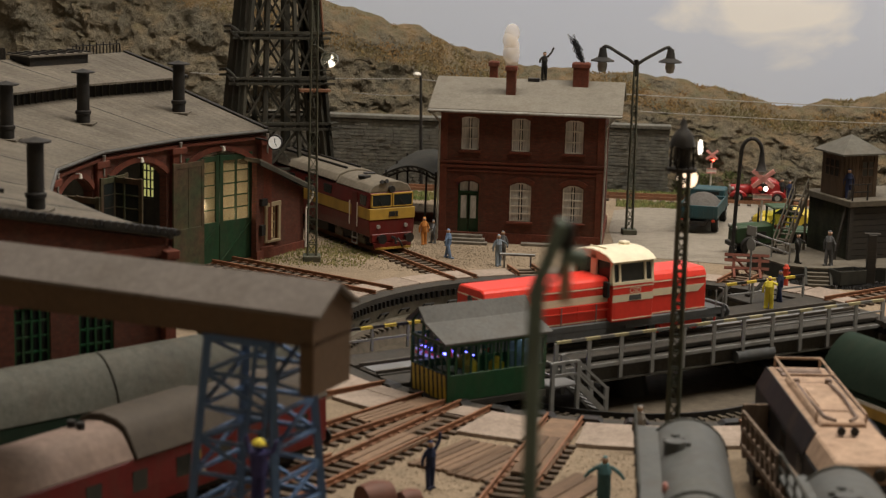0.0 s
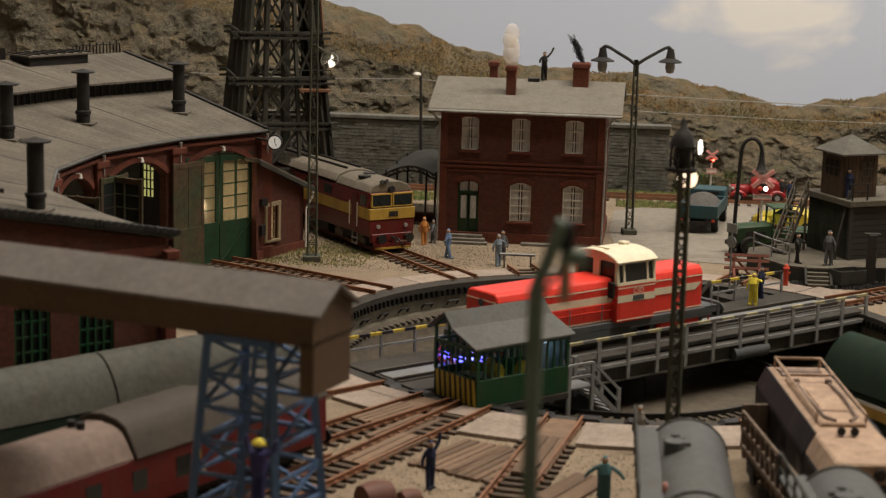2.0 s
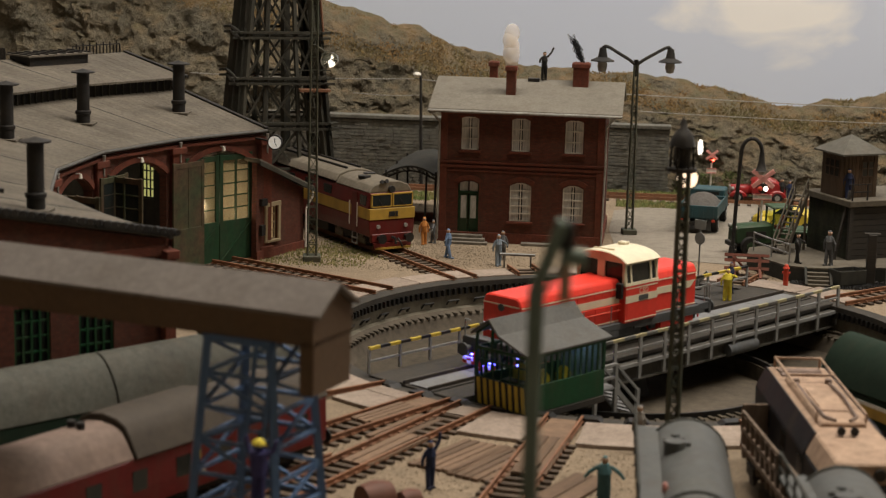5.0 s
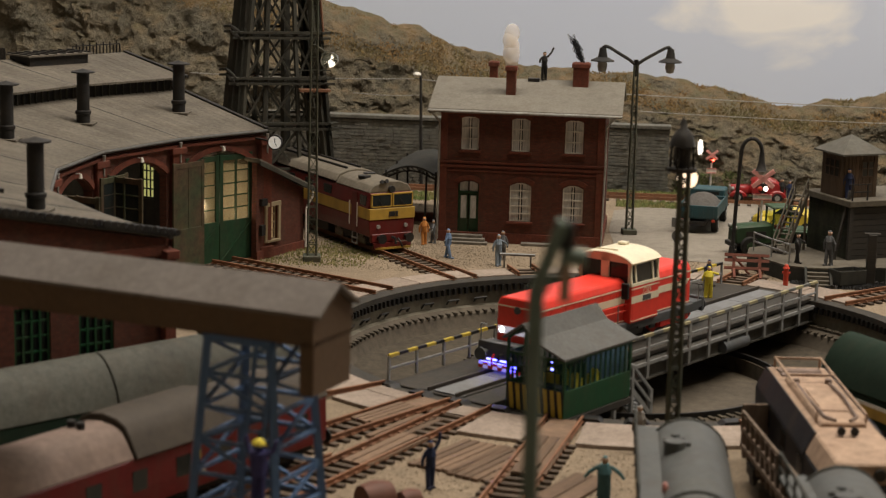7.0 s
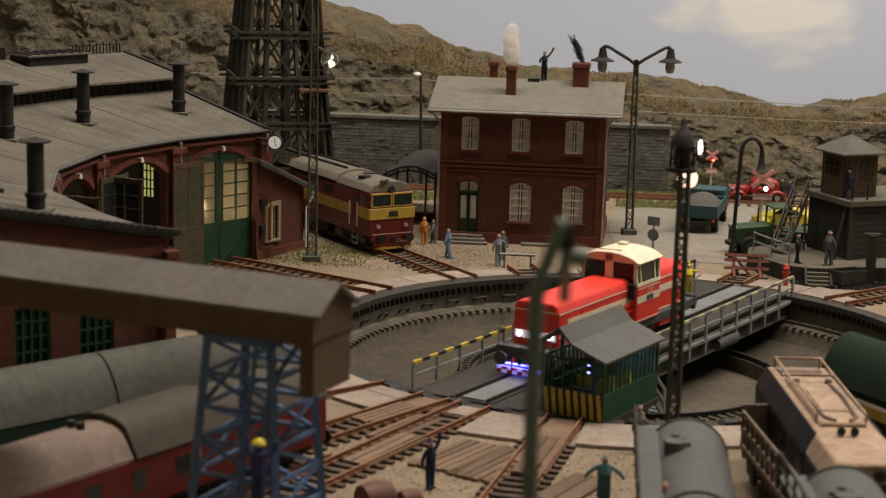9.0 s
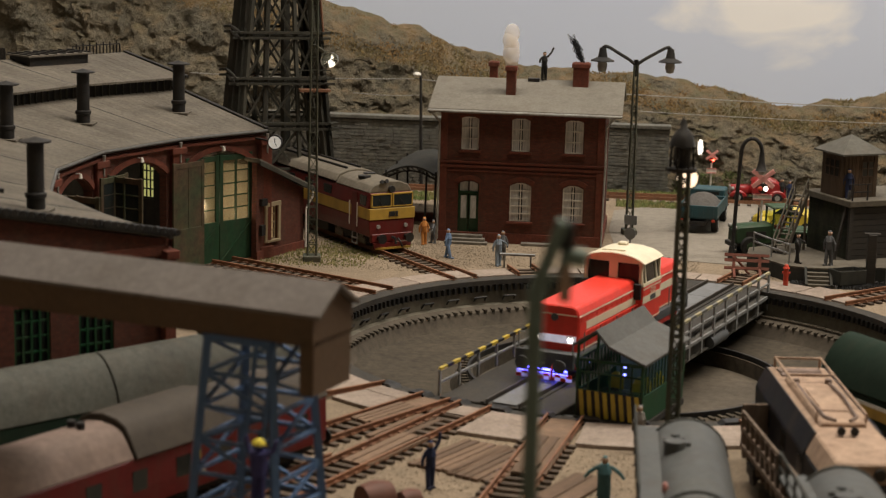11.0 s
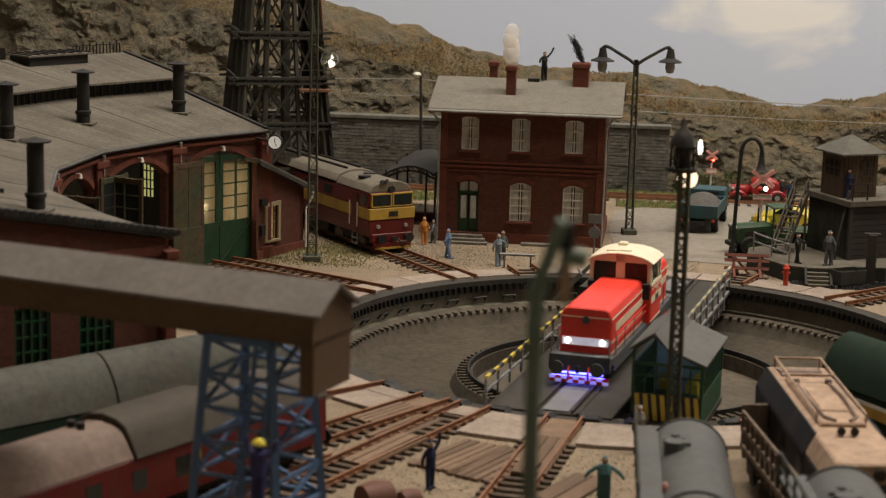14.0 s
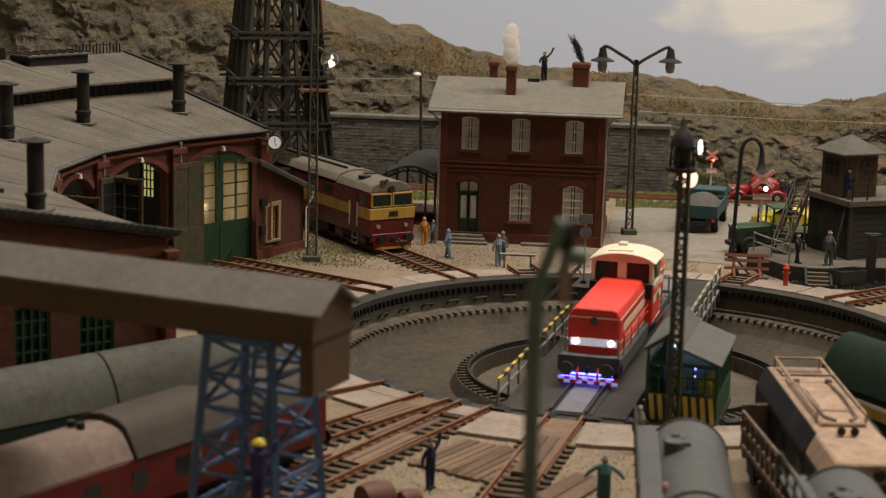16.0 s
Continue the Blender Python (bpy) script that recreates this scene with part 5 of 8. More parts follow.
boards("board_crossing", -8.9, -20.6, 66.06, 3, 4.4, 0.36, "weathered boards let in between the rails", 0.13)
boards("board_crossing", -3.0, -20.3, 81.06, 3, 5.0, 0.38, "pinkish weathered boards let in between the rails", 0.13)
boards("board_crossing", -1.7, -23.8, 65, 2, 3.4, 0.7, "loose weathered boards lying beside the track")


# ---- rough ground cover: grass and stones ----
def scatter(name, material, spots, n, size, label, tall=1.0, seed=3):
    rng = random.Random(seed)
    g = Geo()
    for i in range(n):
        x0, y0, x1, y1 = spots[i % len(spots)]
        x, y = rng.uniform(x0, x1), rng.uniform(y0, y1)
        r = math.hypot(x, y)
        if r < 17.6:
            continue
        s = size * rng.uniform(0.5, 1.4)
        a = rng.uniform(0, 6.28)
        q = [(x + s * math.cos(a + t) * rng.uniform(0.6, 1.1), y + s * math.sin(a + t) * rng.uniform(0.6, 1.1), -0.01) for t in (0, 2.1, 4.2)]
        g.add([*q, (x + rng.uniform(-s, s) * 0.4, y + rng.uniform(-s, s) * 0.4, s * tall)], [(0, 1, 3), (1, 2, 3), (2, 0, 3)])
    single(name, g, material, at(0, 0), label, "ground cover", kind="stuff")


M["stone"] = surface("ballast_stone", (0.30, 0.24, 0.17), 0.95, second=(0.19, 0.155, 0.11), mix=0.6, blotch=3, grain=9)
M["straw"] = surface("straw_grass", (0.30, 0.26, 0.11), 0.95, second=(0.14, 0.15, 0.05), mix=0.6, blotch=1.2, grain=6)
M["grass"] = surface("green_grass", (0.13, 0.17, 0.05), 0.95, second=(0.24, 0.2, 0.08), mix=0.6, blotch=1.2, grain=6)
scatter("gravel", M["stone"], [(-24, 14, -9, 23.5), (-13, 16, 4, 23.5), (-15, -30, 3, -17), (5, -30, 12, -16), (6, 15, 16, 22), (-22, 20, -12, 40)], 24000, 0.06, "loose gravel on sandy ground", 0.7, 5)
scatter("dry_grass", M["straw"], [(-23, 14.5, -15, 20), (-22, 17, -13, 22)], 2600, 0.07, "straw-coloured grass tufts beside the lean-to", 1.6, 7)
scatter("grass", M["grass"], [(-1, 39.2, 4, 41), (-18, 38.5, -11, 41.5), (-2, 44, 4, 45.2)], 2500, 0.16, "short green grass along the far track", 1.5, 8)


def road():
    g = Geo()
    g.add([(0.2, 21.5, 0.03), (6.5, 20.0, 0.03), (9.0, 24, 0.03), (16, 31, 0.03), (22, 38, 0.03), (20, 45, 0.03), (4.2, 45, 0.03), (3.2, 41.4, 0.03), (-1.2, 37.5, 0.03), (-1.4, 30, 0.03), (-1.0, 25, 0.03)], [tuple(range(11))])
    single("road", g, M["asphalt"], at(0, 0), "worn grey road surface beside the house", "road", kind="structure")


road()
# ---- cliff, retaining wall, painted sky and the hall ----
def rock_material():
    m = surface("cliff_rock", (0.145, 0.132, 0.098), 0.95, second=(0.20, 0.165, 0.11), mix=0.6, grain=2.2, blotch=0.35, bump=1.0, relief=0.55, dirt=0.5)
    nt = m.node_tree
    L = nt.links.new
    hsv = next(n for n in nt.nodes if n.type == "HUE_SAT")
    geo = nt.nodes.new("ShaderNodeNewGeometry")
    sp = nt.nodes.new("ShaderNodeSeparateXYZ")
    L(geo.outputs["Normal"], sp.inputs[0])
    tc = nt.nodes.new("ShaderNodeTexCoord")
    n = nt.nodes.new("ShaderNodeTexNoise")
    n.inputs["Scale"].default_value, n.inputs["Detail"].default_value = 87 * 0.5, 6
    L(tc.outputs["Object"], n.inputs[0])
    ad = nt.nodes.new("ShaderNodeMath")
    ad.operation = "MULTIPLY_ADD"
    ad.inputs[1].default_value = 1.1
    L(n.outputs[0], ad.inputs[0]), L(sp.outputs[2], ad.inputs[2])
    r = nt.nodes.new("ShaderNodeMapRange")
    r.inputs[1].default_value, r.inputs[2].default_value = 1.0, 1.75
    L(ad.outputs[0], r.inputs[0])
    ramp = nt.nodes.new("ShaderNodeValToRGB")
    e = ramp.color_ramp.elements
    e[0].position, e[0].color = 0.3, (0.11, 0.105, 0.05, 1)
    e[1].position, e[1].color = 0.75, (0.27, 0.165, 0.075, 1)
    mid = ramp.color_ramp.elements.new(0.52)
    mid.color = (0.18, 0.13, 0.068, 1)
    n2 = nt.nodes.new("ShaderNodeTexNoise")
    n2.inputs["Scale"].default_value, n2.inputs["Detail"].default_value = 87 * 0.8, 8
    L(tc.outputs["Object"], n2.inputs[0]), L(n2.outputs[0], ramp.inputs[0])
    mx = nt.nodes.new("ShaderNodeMix")
    mx.data_type = "RGBA"
    L(r.outputs[0], mx.inputs[0])
    L(hsv.outputs[0], mx.inputs[6]), L(ramp.outputs[0], mx.inputs[7])
    L(mx.outputs[2], nt.nodes["Principled BSDF"].inputs["Base Color"])
    return m


M["rock"] = rock_material()
M["blocks"] = surface("grey_wall_block", (0.13, 0.13, 0.115), 0.95, second=(0.20, 0.19, 0.16), mix=0.5, grain=3, blotch=0.9, bump=0.6)


def ridge(x):
    """Height of the hill's crest over x."""
    return float(np.interp(x, [-70, -40, -28, -24.3, -22.5, -18.6, -16.5, -14.2, -12.6, -10.9, -8.6, -5.7, -0.4, 1.4, 5.9, 8.1, 10.3, 12.6, 13.8, 16.0, 18.2, 30, 60], [19, 17.0, 14.0, 12.4, 12.0, 10.9, 10.5, 9.6, 8.9, 8.7, 8.0, 7.8, 7.85, 7.4, 7.0, 6.5, 5.75, 5.8, 6.3, 6.45, 6.9, 8.5, 10]))


def hill():
    g = Geo()
    nx, ns = 620, 120
    xs = [-62 + 112 * i / nx for i in range(nx + 1)]
    for i, x in enumerate(xs):
        z1 = ridge(x)
        for j in range(ns + 1):
            t = j / ns
            if t < 0.55:
                u = t / 0.55
                y, z = 46.0 + 3.0 * u ** 1.3, z1 * 0.74 * u
            elif t < 0.8:
                u = (t - 0.55) / 0.25
                y, z = 49.0 + 5.0 * u, z1 * (0.74 + 0.26 * math.sin(u * math.pi / 2))
            else:
                u = (t - 0.8) / 0.2
                y, z = 54.0 + 7.0 * u, z1 * (1 - 0.6 * u)
            p = Vector((x * 0.3, y * 0.3, z * 0.3))
            q = Vector((x * 0.75 + z * 0.25, y * 0.6, z * 0.8 - x * 0.15))
            a = noise.fractal(p, 1.0, 2.1, 5) * 1.3
            b = (noise.ridged_multi_fractal(q, 1.0, 2.2, 5, 1.0, 2.0) - 1.1) * 0.6 + noise.fractal(q * 3.1, 1.0, 2.0, 4) * 0.55
            k = min(1, u * 3) if t < 0.55 else 1.0
            steep = 1.0 if t < 0.55 else 0.35
            y += (a * 0.8 + b * 0.34 * steep) * (0.4 + 0.6 * k)
            z += (noise.noise(q * 1.3) * 0.28 + noise.noise(p * 1.2) * 0.35) * k
            g.v.append((x, y, max(z, -0.2) if j else -0.3))
    n = ns + 1
    g.f = [(i * n + j, (i + 1) * n + j, (i + 1) * n + j + 1, i * n + j + 1) for i in range(nx) for j in range(ns)]
    single("cliff", g, M["rock"], at(0, 0), "grey rock cliff with ochre grass on top", "cliff", kind="structure", smooth=True)
    # ochre brush along the crest
    rng = random.Random(11)
    b = Geo()
    for i in range(42000):
        x = rng.uniform(-60, 30)
        t = rng.random() ** 1.5
        y = 53.5 - 4.6 * t + rng.uniform(-0.6, 0.6)
        z = ridge(x) * (1 - 0.2 * t) + rng.uniform(-0.2, 0.15)
        s = rng.uniform(0.03, 0.1)
        a = rng.uniform(0, 6.28)
        q = [(x + s * math.cos(a + w), y + s * math.sin(a + w), z - 0.22) for w in (0, 2.1, 4.2)]
        b.add([*q, (x + rng.uniform(-s, s), y + rng.uniform(-s, s), z - 0.16 + s * 1.1)], [(0, 1, 3), (1, 2, 3), (2, 0, 3)])
    single("dry_brush", b, M["ochre"], at(0, 0), "ochre brush and dry grass along the hill crest", "brush", kind="stuff")


def ochre_material():
    m = surface("ochre_brush", (0.27, 0.165, 0.07), 0.95, second=(0.14, 0.12, 0.05), mix=0.7, blotch=0.35, grain=3)
    return m


M["ochre"] = ochre_material()
hill()


def retaining_wall():
    w = thing("retaining_wall", at(0, 0), "grey stone block retaining wall below the cliff", "wall", kind="structure")
    part("wall_core", Geo().prism([(45.3, -0.2), (46.6, -0.2), (46.6, 4.6), (45.75, 4.6)], -27, 2.4, "x"), M["blocks"], w)
    part("coping", Geo().prism([(45.5, 4.6), (46.7, 4.6), (46.7, 4.85), (45.5, 4.85)], -27, 2.5, "x"), M["blocks"], w, bevel=0.03)
    rng = random.Random(4)
    g = Geo()
    rows = 19
    for j in range(rows):
        z0 = 0.05 + 4.5 * j / rows
        x = -27 + rng.uniform(0, 0.4)
        while x < 2.2:
            L = rng.uniform(0.32, 0.75)
            y = 45.3 + 0.45 * (z0 / 4.6)
            d = rng.uniform(0.04, 0.13)
            g.box(x + L / 2, y - d / 2 + 0.1, z0, L - 0.05, 0.2 + d, 4.5 / rows - 0.045)
            x += L
    tagged(part("stone_blocks", g, M["blocks"], w), kind="stuff")


retaining_wall()


def sky_material():
    m = bpy.data.materials.new("painted_sky")
    m.use_nodes = True
    nt = m.node_tree
    L = nt.links.new
    tc = nt.nodes.new("ShaderNodeTexCoord")
    mp = nt.nodes.new("ShaderNodeMapping")
    mp.inputs["Scale"].default_value = (87 * 0.11, 87 * 0.11, 87 * 0.24)
    L(tc.outputs["Object"], mp.inputs[0])
    n = nt.nodes.new("ShaderNodeTexNoise")
    n.inputs["Scale"].default_value, n.inputs["Detail"].default_value, n.inputs["Distortion"].default_value = 1.0, 7, 0.4
    L(mp.outputs[0], n.inputs[0])
    # one big painted cloud, with a ragged edge
    sp = nt.nodes.new("ShaderNodeVectorMath")
    sp.operation = "DISTANCE"
    sc = nt.nodes.new("ShaderNodeMapping")
    sc.inputs["Scale"].default_value = (87 * 0.15, 0, 87 * 0.3)
    sc.inputs["Rotation"].default_value = (0, radians(12), 0)
    L(tc.outputs["Object"], sc.inputs[0])
    L(sc.outputs[0], sp.inputs[0])
    sp.inputs[1].default_value = tuple(Matrix.Rotation(radians(12), 3, "Y") @ Vector((9.0 * 0.15, 0, 11.9 * 0.3)))
    mu = nt.nodes.new("ShaderNodeMath")
    mu.operation = "MULTIPLY_ADD"
    mu.inputs[1].default_value = -2.6
    L(n.outputs[0], mu.inputs[0]), L(sp.outputs["Value"], mu.inputs[2])
    r = nt.nodes.new("ShaderNodeMapRange")
    r.inputs[1].default_value, r.inputs[2].default_value, r.inputs[3].default_value, r.inputs[4].default_value = -0.2, -0.8, 0.0, 1.0
    L(mu.outputs[0], r.inputs[0])
    n2 = nt.nodes.new("ShaderNodeTexNoise")
    n2.inputs["Scale"].default_value, n2.inputs["Detail"].default_value = 87 * 0.04, 3
    L(tc.outputs["Object"], n2.inputs[0])
    base = nt.nodes.new("ShaderNodeMix")
    base.data_type = "RGBA"
    base.inputs[6].default_value, base.inputs[7].default_value = (0.64, 0.72, 0.90, 1), (0.71, 0.78, 0.92, 1)
    L(n2.outputs[0], base.inputs[0])
    mx = nt.nodes.new("ShaderNodeMix")
    mx.data_type = "RGBA"
    mx.inputs[7].default_value = (1.0, 1.0, 1.0, 1)
    L(r.outputs[0], mx.inputs[0]), L(base.outputs[2], mx.inputs[6])
    b = nt.nodes["Principled BSDF"]
    b.inputs["Roughness"].default_value = 0.6
    L(mx.outputs[2], b.inputs["Base Color"])
    return m


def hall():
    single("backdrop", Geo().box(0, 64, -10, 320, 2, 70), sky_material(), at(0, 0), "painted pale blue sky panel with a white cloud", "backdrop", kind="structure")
    # room shell out of view, added so its pale surfaces bounce the lamps
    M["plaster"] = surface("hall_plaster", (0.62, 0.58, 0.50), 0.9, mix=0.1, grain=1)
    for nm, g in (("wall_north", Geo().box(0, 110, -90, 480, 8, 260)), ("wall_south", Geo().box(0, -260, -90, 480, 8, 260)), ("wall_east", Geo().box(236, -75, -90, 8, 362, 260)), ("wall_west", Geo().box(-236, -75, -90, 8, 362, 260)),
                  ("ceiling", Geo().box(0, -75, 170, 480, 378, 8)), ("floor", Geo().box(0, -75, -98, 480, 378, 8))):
        single(nm, g, M["plaster"], at(0, 0), "plain pale surface of the unseen room", "room", kind="structure")
    t = thing("layout_table", at(0, 0), "dark wooden layout table under the scenery", "table")
    part("table_top", Geo().box(0, 3, -6, 152, 148, 3), M["timber"], t)
    for x in (-68, 68):
        for y in (-62, 60):
            part("table_leg", Geo().box(x, y, -90, 6, 6, 84), M["timber"], t)


hall()


# ---- tall structures behind ----
def lattice(h, base, top, z0, z1, n, leg, brace, parent, mat, cross=True, part_name="leg"):
    """Four legs tapering from base to top half-widths, with cross braces on each side; (x, y) centred at 0."""
    def corner(i, z):
        t = (z - z0) / (z1 - z0)
        w = base + (top - base) * t
        sx, sy = ((-1, -1), (1, -1), (1, 1), (-1, 1))[i]
        return Vector((sx * w, sy * w, z))
    for i in range(4):
        part(part_name, Geo().bar(corner(i, z0), corner(i, z1), leg), mat, parent)
    for k in range(n):
        za, zb = z0 + (z1 - z0) * k / n, z0 + (z1 - z0) * (k + 1) / n
        for i in range(4):
            j = (i + 1) % 4
            part("cross_bar", Geo().bar(corner(i, zb), corner(j, zb), brace), mat, parent)
            if cross:
                part("brace", Geo().bar(corner(i, za), corner(j, zb), brace * 0.8), mat, parent)
                if cross == 2:
                    part("brace", Geo().bar(corner(j, za), corner(i, zb), brace * 0.8), mat, parent)
            elif (i + k) % 2:
                part("brace", Geo().bar(corner(i, za), corner(j, zb), brace * 0.8), mat, parent)
            else:
                part("brace", Geo().bar(corner(j, za), corner(i, zb), brace * 0.8), mat, parent)


def timber_tower():
    t = thing("timber_tower", at(-22.8, 29.5, 0, 18.4), "tall dark timber trestle tower of crossed beams", "tower")

    def half(z):
        return 3.46 - 0.0915 * z
    corners = ((-1, -1), (1, -1), (1, 1), (-1, 1))
    levels = [0.3, 3.28, 6.08, 8.88, 11.68, 14.48, 17.3, 20.1]
    # corner legs and middle posts, each of two timbers with a slit between them
    for i in range(4):
        (ax, ay), (bx, by) = corners[i], corners[(i + 1) % 4]
        ux, uy = (bx - ax) / 2, (by - ay) / 2
        for d in (0.0, 0.36):
            for ex, ey, e in ((ax, ay, d), (bx, by, -d)):
                foot = Vector((ex * half(0) + ux * e, ey * half(0) + uy * e, 0))
                head = Vector((ex * half(21) + ux * e, ey * half(21) + uy * e, 21))
                part("leg", Geo().bar(foot, head, 0.31), M["timber"], t)
        for f in (-0.36, 0.36):
            mx, my = (ax + bx) / 2 + ux * f, (ay + by) / 2 + uy * f
            part("post", Geo().bar((mx * half(0), my * half(0), 0), (mx * half(21), my * half(21), 21), 0.22), M["timber"], t)
        for z in levels:
            w = half(z) + 0.16
            for dz in (0.0, 0.34):
                g = Geo().bar((ax * w - ux * 0.5, ay * w - uy * 0.5, z + dz), (bx * w + ux * 0.5, by * w + uy * 0.5, z + dz), 0.15)
                part("ring_beam", g, M["timber"], t)
        for z0, z1 in zip(levels[:-1], levels[1:]):
            w0, w1 = half(z0) - 0.1, half(z1) - 0.1
            for f0, f1 in ((-0.9, -0.36), (-0.36, 0.36), (0.36, 0.9)):
                p = [Vector(((ax + bx) / 2 * w + ux * f * w, (ay + by) / 2 * w + uy * f * w, z)) for w, z, f in ((w0, z0, f0), (w1, z1, f1), (w0, z0, f1), (w1, z1, f0))]
                part("brace", Geo().bar(p[0], p[1], 0.13), M["timber"], t)
                part("brace", Geo().bar(p[2], p[3], 0.13), M["timber"], t)
    # inner pipes and floors
    for x, y in ((-0.7, 0.3), (0.5, -0.6), (0.9, 0.8)):
        part("inner_post", Geo().bar((x, y, 0), (x * 0.7, y * 0.7, 21), 0.3), M["timber"], t)
    for z in levels[1:]:
        part("floor_joist", Geo().box(0, -0.5, z - 0.2, 2 * half(z), 0.2, 0.2).box(0, 0.6, z - 0.2, 2 * half(z), 0.2, 0.2), M["timber"], t)
    # small gallery on the face towards the lamp
    w = half(8.9)
    part("gallery_floor", Geo().box(w * 0.75, -w - 0.5, 8.45, 1.9, 0.9, 0.14), M["rust"], t)
    for z in (9.0, 9.4, 9.8):
        part("gallery_rail", Geo().bar((w * 0.75 - 0.95, -w - 0.9, z), (w * 0.75 + 0.95, -w - 0.9, z), 0.06), M["timber"], t)
    # ladder high on the outer corner
    for d in (0.0, 0.62):
        part("ladder_side", Geo().bar((half(12) + 0.25, -1.9 - d, 11.9), (half(21) + 0.25, -1.3 - d, 21), 0.1), M["rust"], t)
    for i in range(19):
        k = i / 18
        x = half(12) + (half(21) - half(12)) * k + 0.25
        part("rung", Geo().bar((x, -1.9 + 0.6 * k, 12 + 9 * k), (x, -2.52 + 0.6 * k, 12 + 9 * k), 0.07), M["rust"], t)


timber_tower()


def lattice_mast(name, x, y, h, w, label, rz=0.0, foot=True):
    m = thing(name, at(x, y, 0, rz), label, "mast")
    lattice(0, w, w * 0.55, 0.3, h, int(h / 0.7), 0.075, 0.045, m, M["mast"], False)
    if foot:
        part("footing", Geo().box(0, 0, 0, w * 2 + 0.5, w * 2 + 0.5, 0.35), M["mast"], m, "mossy concrete footing", bevel=0.04)
    return m


def spotlight_mast():
    m = lattice_mast("floodlight_mast", -18.05, 15.9, 18.0, 0.25, "grey-green lattice mast with a lit floodlight", 12)
    m2 = part("arm", Geo().bar((0, 0, 12.3), (0.55, -0.2, 11.9), 0.16), M["mast"], m)
    q = Matrix.Translation((0.85, -0.3, 11.45)) @ Matrix.Rotation(radians(-18), 4, "Z") @ Matrix.Rotation(radians(62), 4, "X")
    part("reflector", Geo().lathe([(0.5, 0.1), (0.46, 0.1), (0.2, -0.35), (0.01, -0.4), (0.25, -0.42), (0.52, 0.06), (0.5, 0.1)], 0, 0, 20).turn(q), M["chrome"], m, "polished reflector", smooth=True)
    part("lamp", Geo().dome(0, 0, -0.18, 0.12, 0.16, 10, 4, True).turn(q), M["lamp_soft"], m, "lit lamp", smooth=True)
    part("housing", Geo().rod((0.6, -0.1, 11.75), (0.75, 0.1, 11.55), 0.28, 0.22, 10), M["mast"], m, smooth=True)


M["chrome"] = surface("polished_tin", (0.75, 0.74, 0.7), 0.15, 1.0, mix=0.05, bump=0)
M["lamp_soft"] = surface("soft_lit_lamp", (1, 0.95, 0.85), glow=(1, 0.92, 0.78), power=3.5)
spotlight_mast()


def twin_lamp():
    m = lattice_mast("street_lamp", -0.13, 28.8, 10.6, 0.2, "tall lattice lamp mast with two hanging lamps", 8)
    for s in (-1, 1):
        pts = [(0, 0, 10.6), (s * 0.45, 0, 10.95), (s * 1.75, 0, 11.7), (s * 2.05, 0, 11.75), (s * 2.1, 0, 11.5)]
        part("arm", Geo().tube(pts, 0.1, 8), M["soot"], m, smooth=True)
        part("arm", Geo().tube([(0, 0, 9.9), (0, 0, 10.95)], 0.14, 8), M["soot"], m)
        part("lamp_neck", Geo().rod((s * 2.1, 0, 11.05), (s * 2.1, 0, 11.65), 0.3, 0.2, 12), M["soot"], m, smooth=True)
        part("shade", Geo().lathe([(0.25, 11.1), (0.72, 10.88), (0.74, 10.82), (0.3, 10.95)], s * 2.1, 0, 18), M["soot"], m, "dark tin lamp shade", smooth=True)
        part("globe", Geo().lathe([(0.26, 10.95), (0.3, 10.5), (0.24, 10.2), (0.01, 10.12)], s * 2.1, 0, 14), M["tin"], m, "grey glass globe", smooth=True)


twin_lamp()


def bent_lamp():
    m = thing("street_lamp", at(5.95, 22.0), "black bent-arm street lamp with a bell shade", "street lamp")
    pts = [(0, 0, 0), (0.12, 0, 3.5), (0.25, 0, 6.35)]
    pts += [(0.25 + 0.6 * (1 - math.cos(a)), 0, 6.35 + 0.85 * math.sin(a)) for a in [math.pi * i / 10 for i in range(1, 11)]]
    part("post", Geo().tube(pts, 0.115, 8), M["soot"], m, smooth=True)
    part("bell", Geo().lathe([(0.13, 6.4), (0.19, 5.85), (0.3, 5.4), (0.38, 5.33), (0.28, 5.35)], 1.45, 0, 14), M["soot"], m, smooth=True)
    part("globe", Geo().dome(1.45, 0, 5.3, 0.2, 0.22, 10, 3, True), M["tin"], m, "grey glass globe", smooth=True)
    part("foot", Geo().rod((0, 0, 0), (0, 0, 0.8), 0.24, 0.16, 10), M["soot"], m, smooth=True)


bent_lamp()


def telegraph_pole(x, y, h):
    p = thing("catenary_pole", at(x, y), "thin dark line-side pole with a small lamp head", "pole")
    part("shaft", Geo().rod((0, 0, 0), (-0.2, 0, h), 0.13, 0.09, 8), M["soot"], p, smooth=True)
    part("head", Geo().dome(-0.45, 0, h + 0.05, 0.28, 0.18, 10, 3, True), M["white"], p, smooth=True)
    part("bracket", Geo().bar((-0.2, 0, h), (-0.5, 0, h), 0.07), M["soot"], p)


telegraph_pole(-15.0, 43.9, 8.0)


def line_wire(a, b, sag, r, label):
    g = Geo()
    a, b = Vector(a), Vector(b)
    pts = []
    for i in range(13):
        t = i / 12
        p = a.lerp(b, t)
        p.z -= sag * 4 * t * (1 - t)
        pts.append(p)
    g.tube(pts, r, 5).weld()
    single("overhead_wire", g, M["tin"], at(0, 0), label, "wire", "overhead wires")


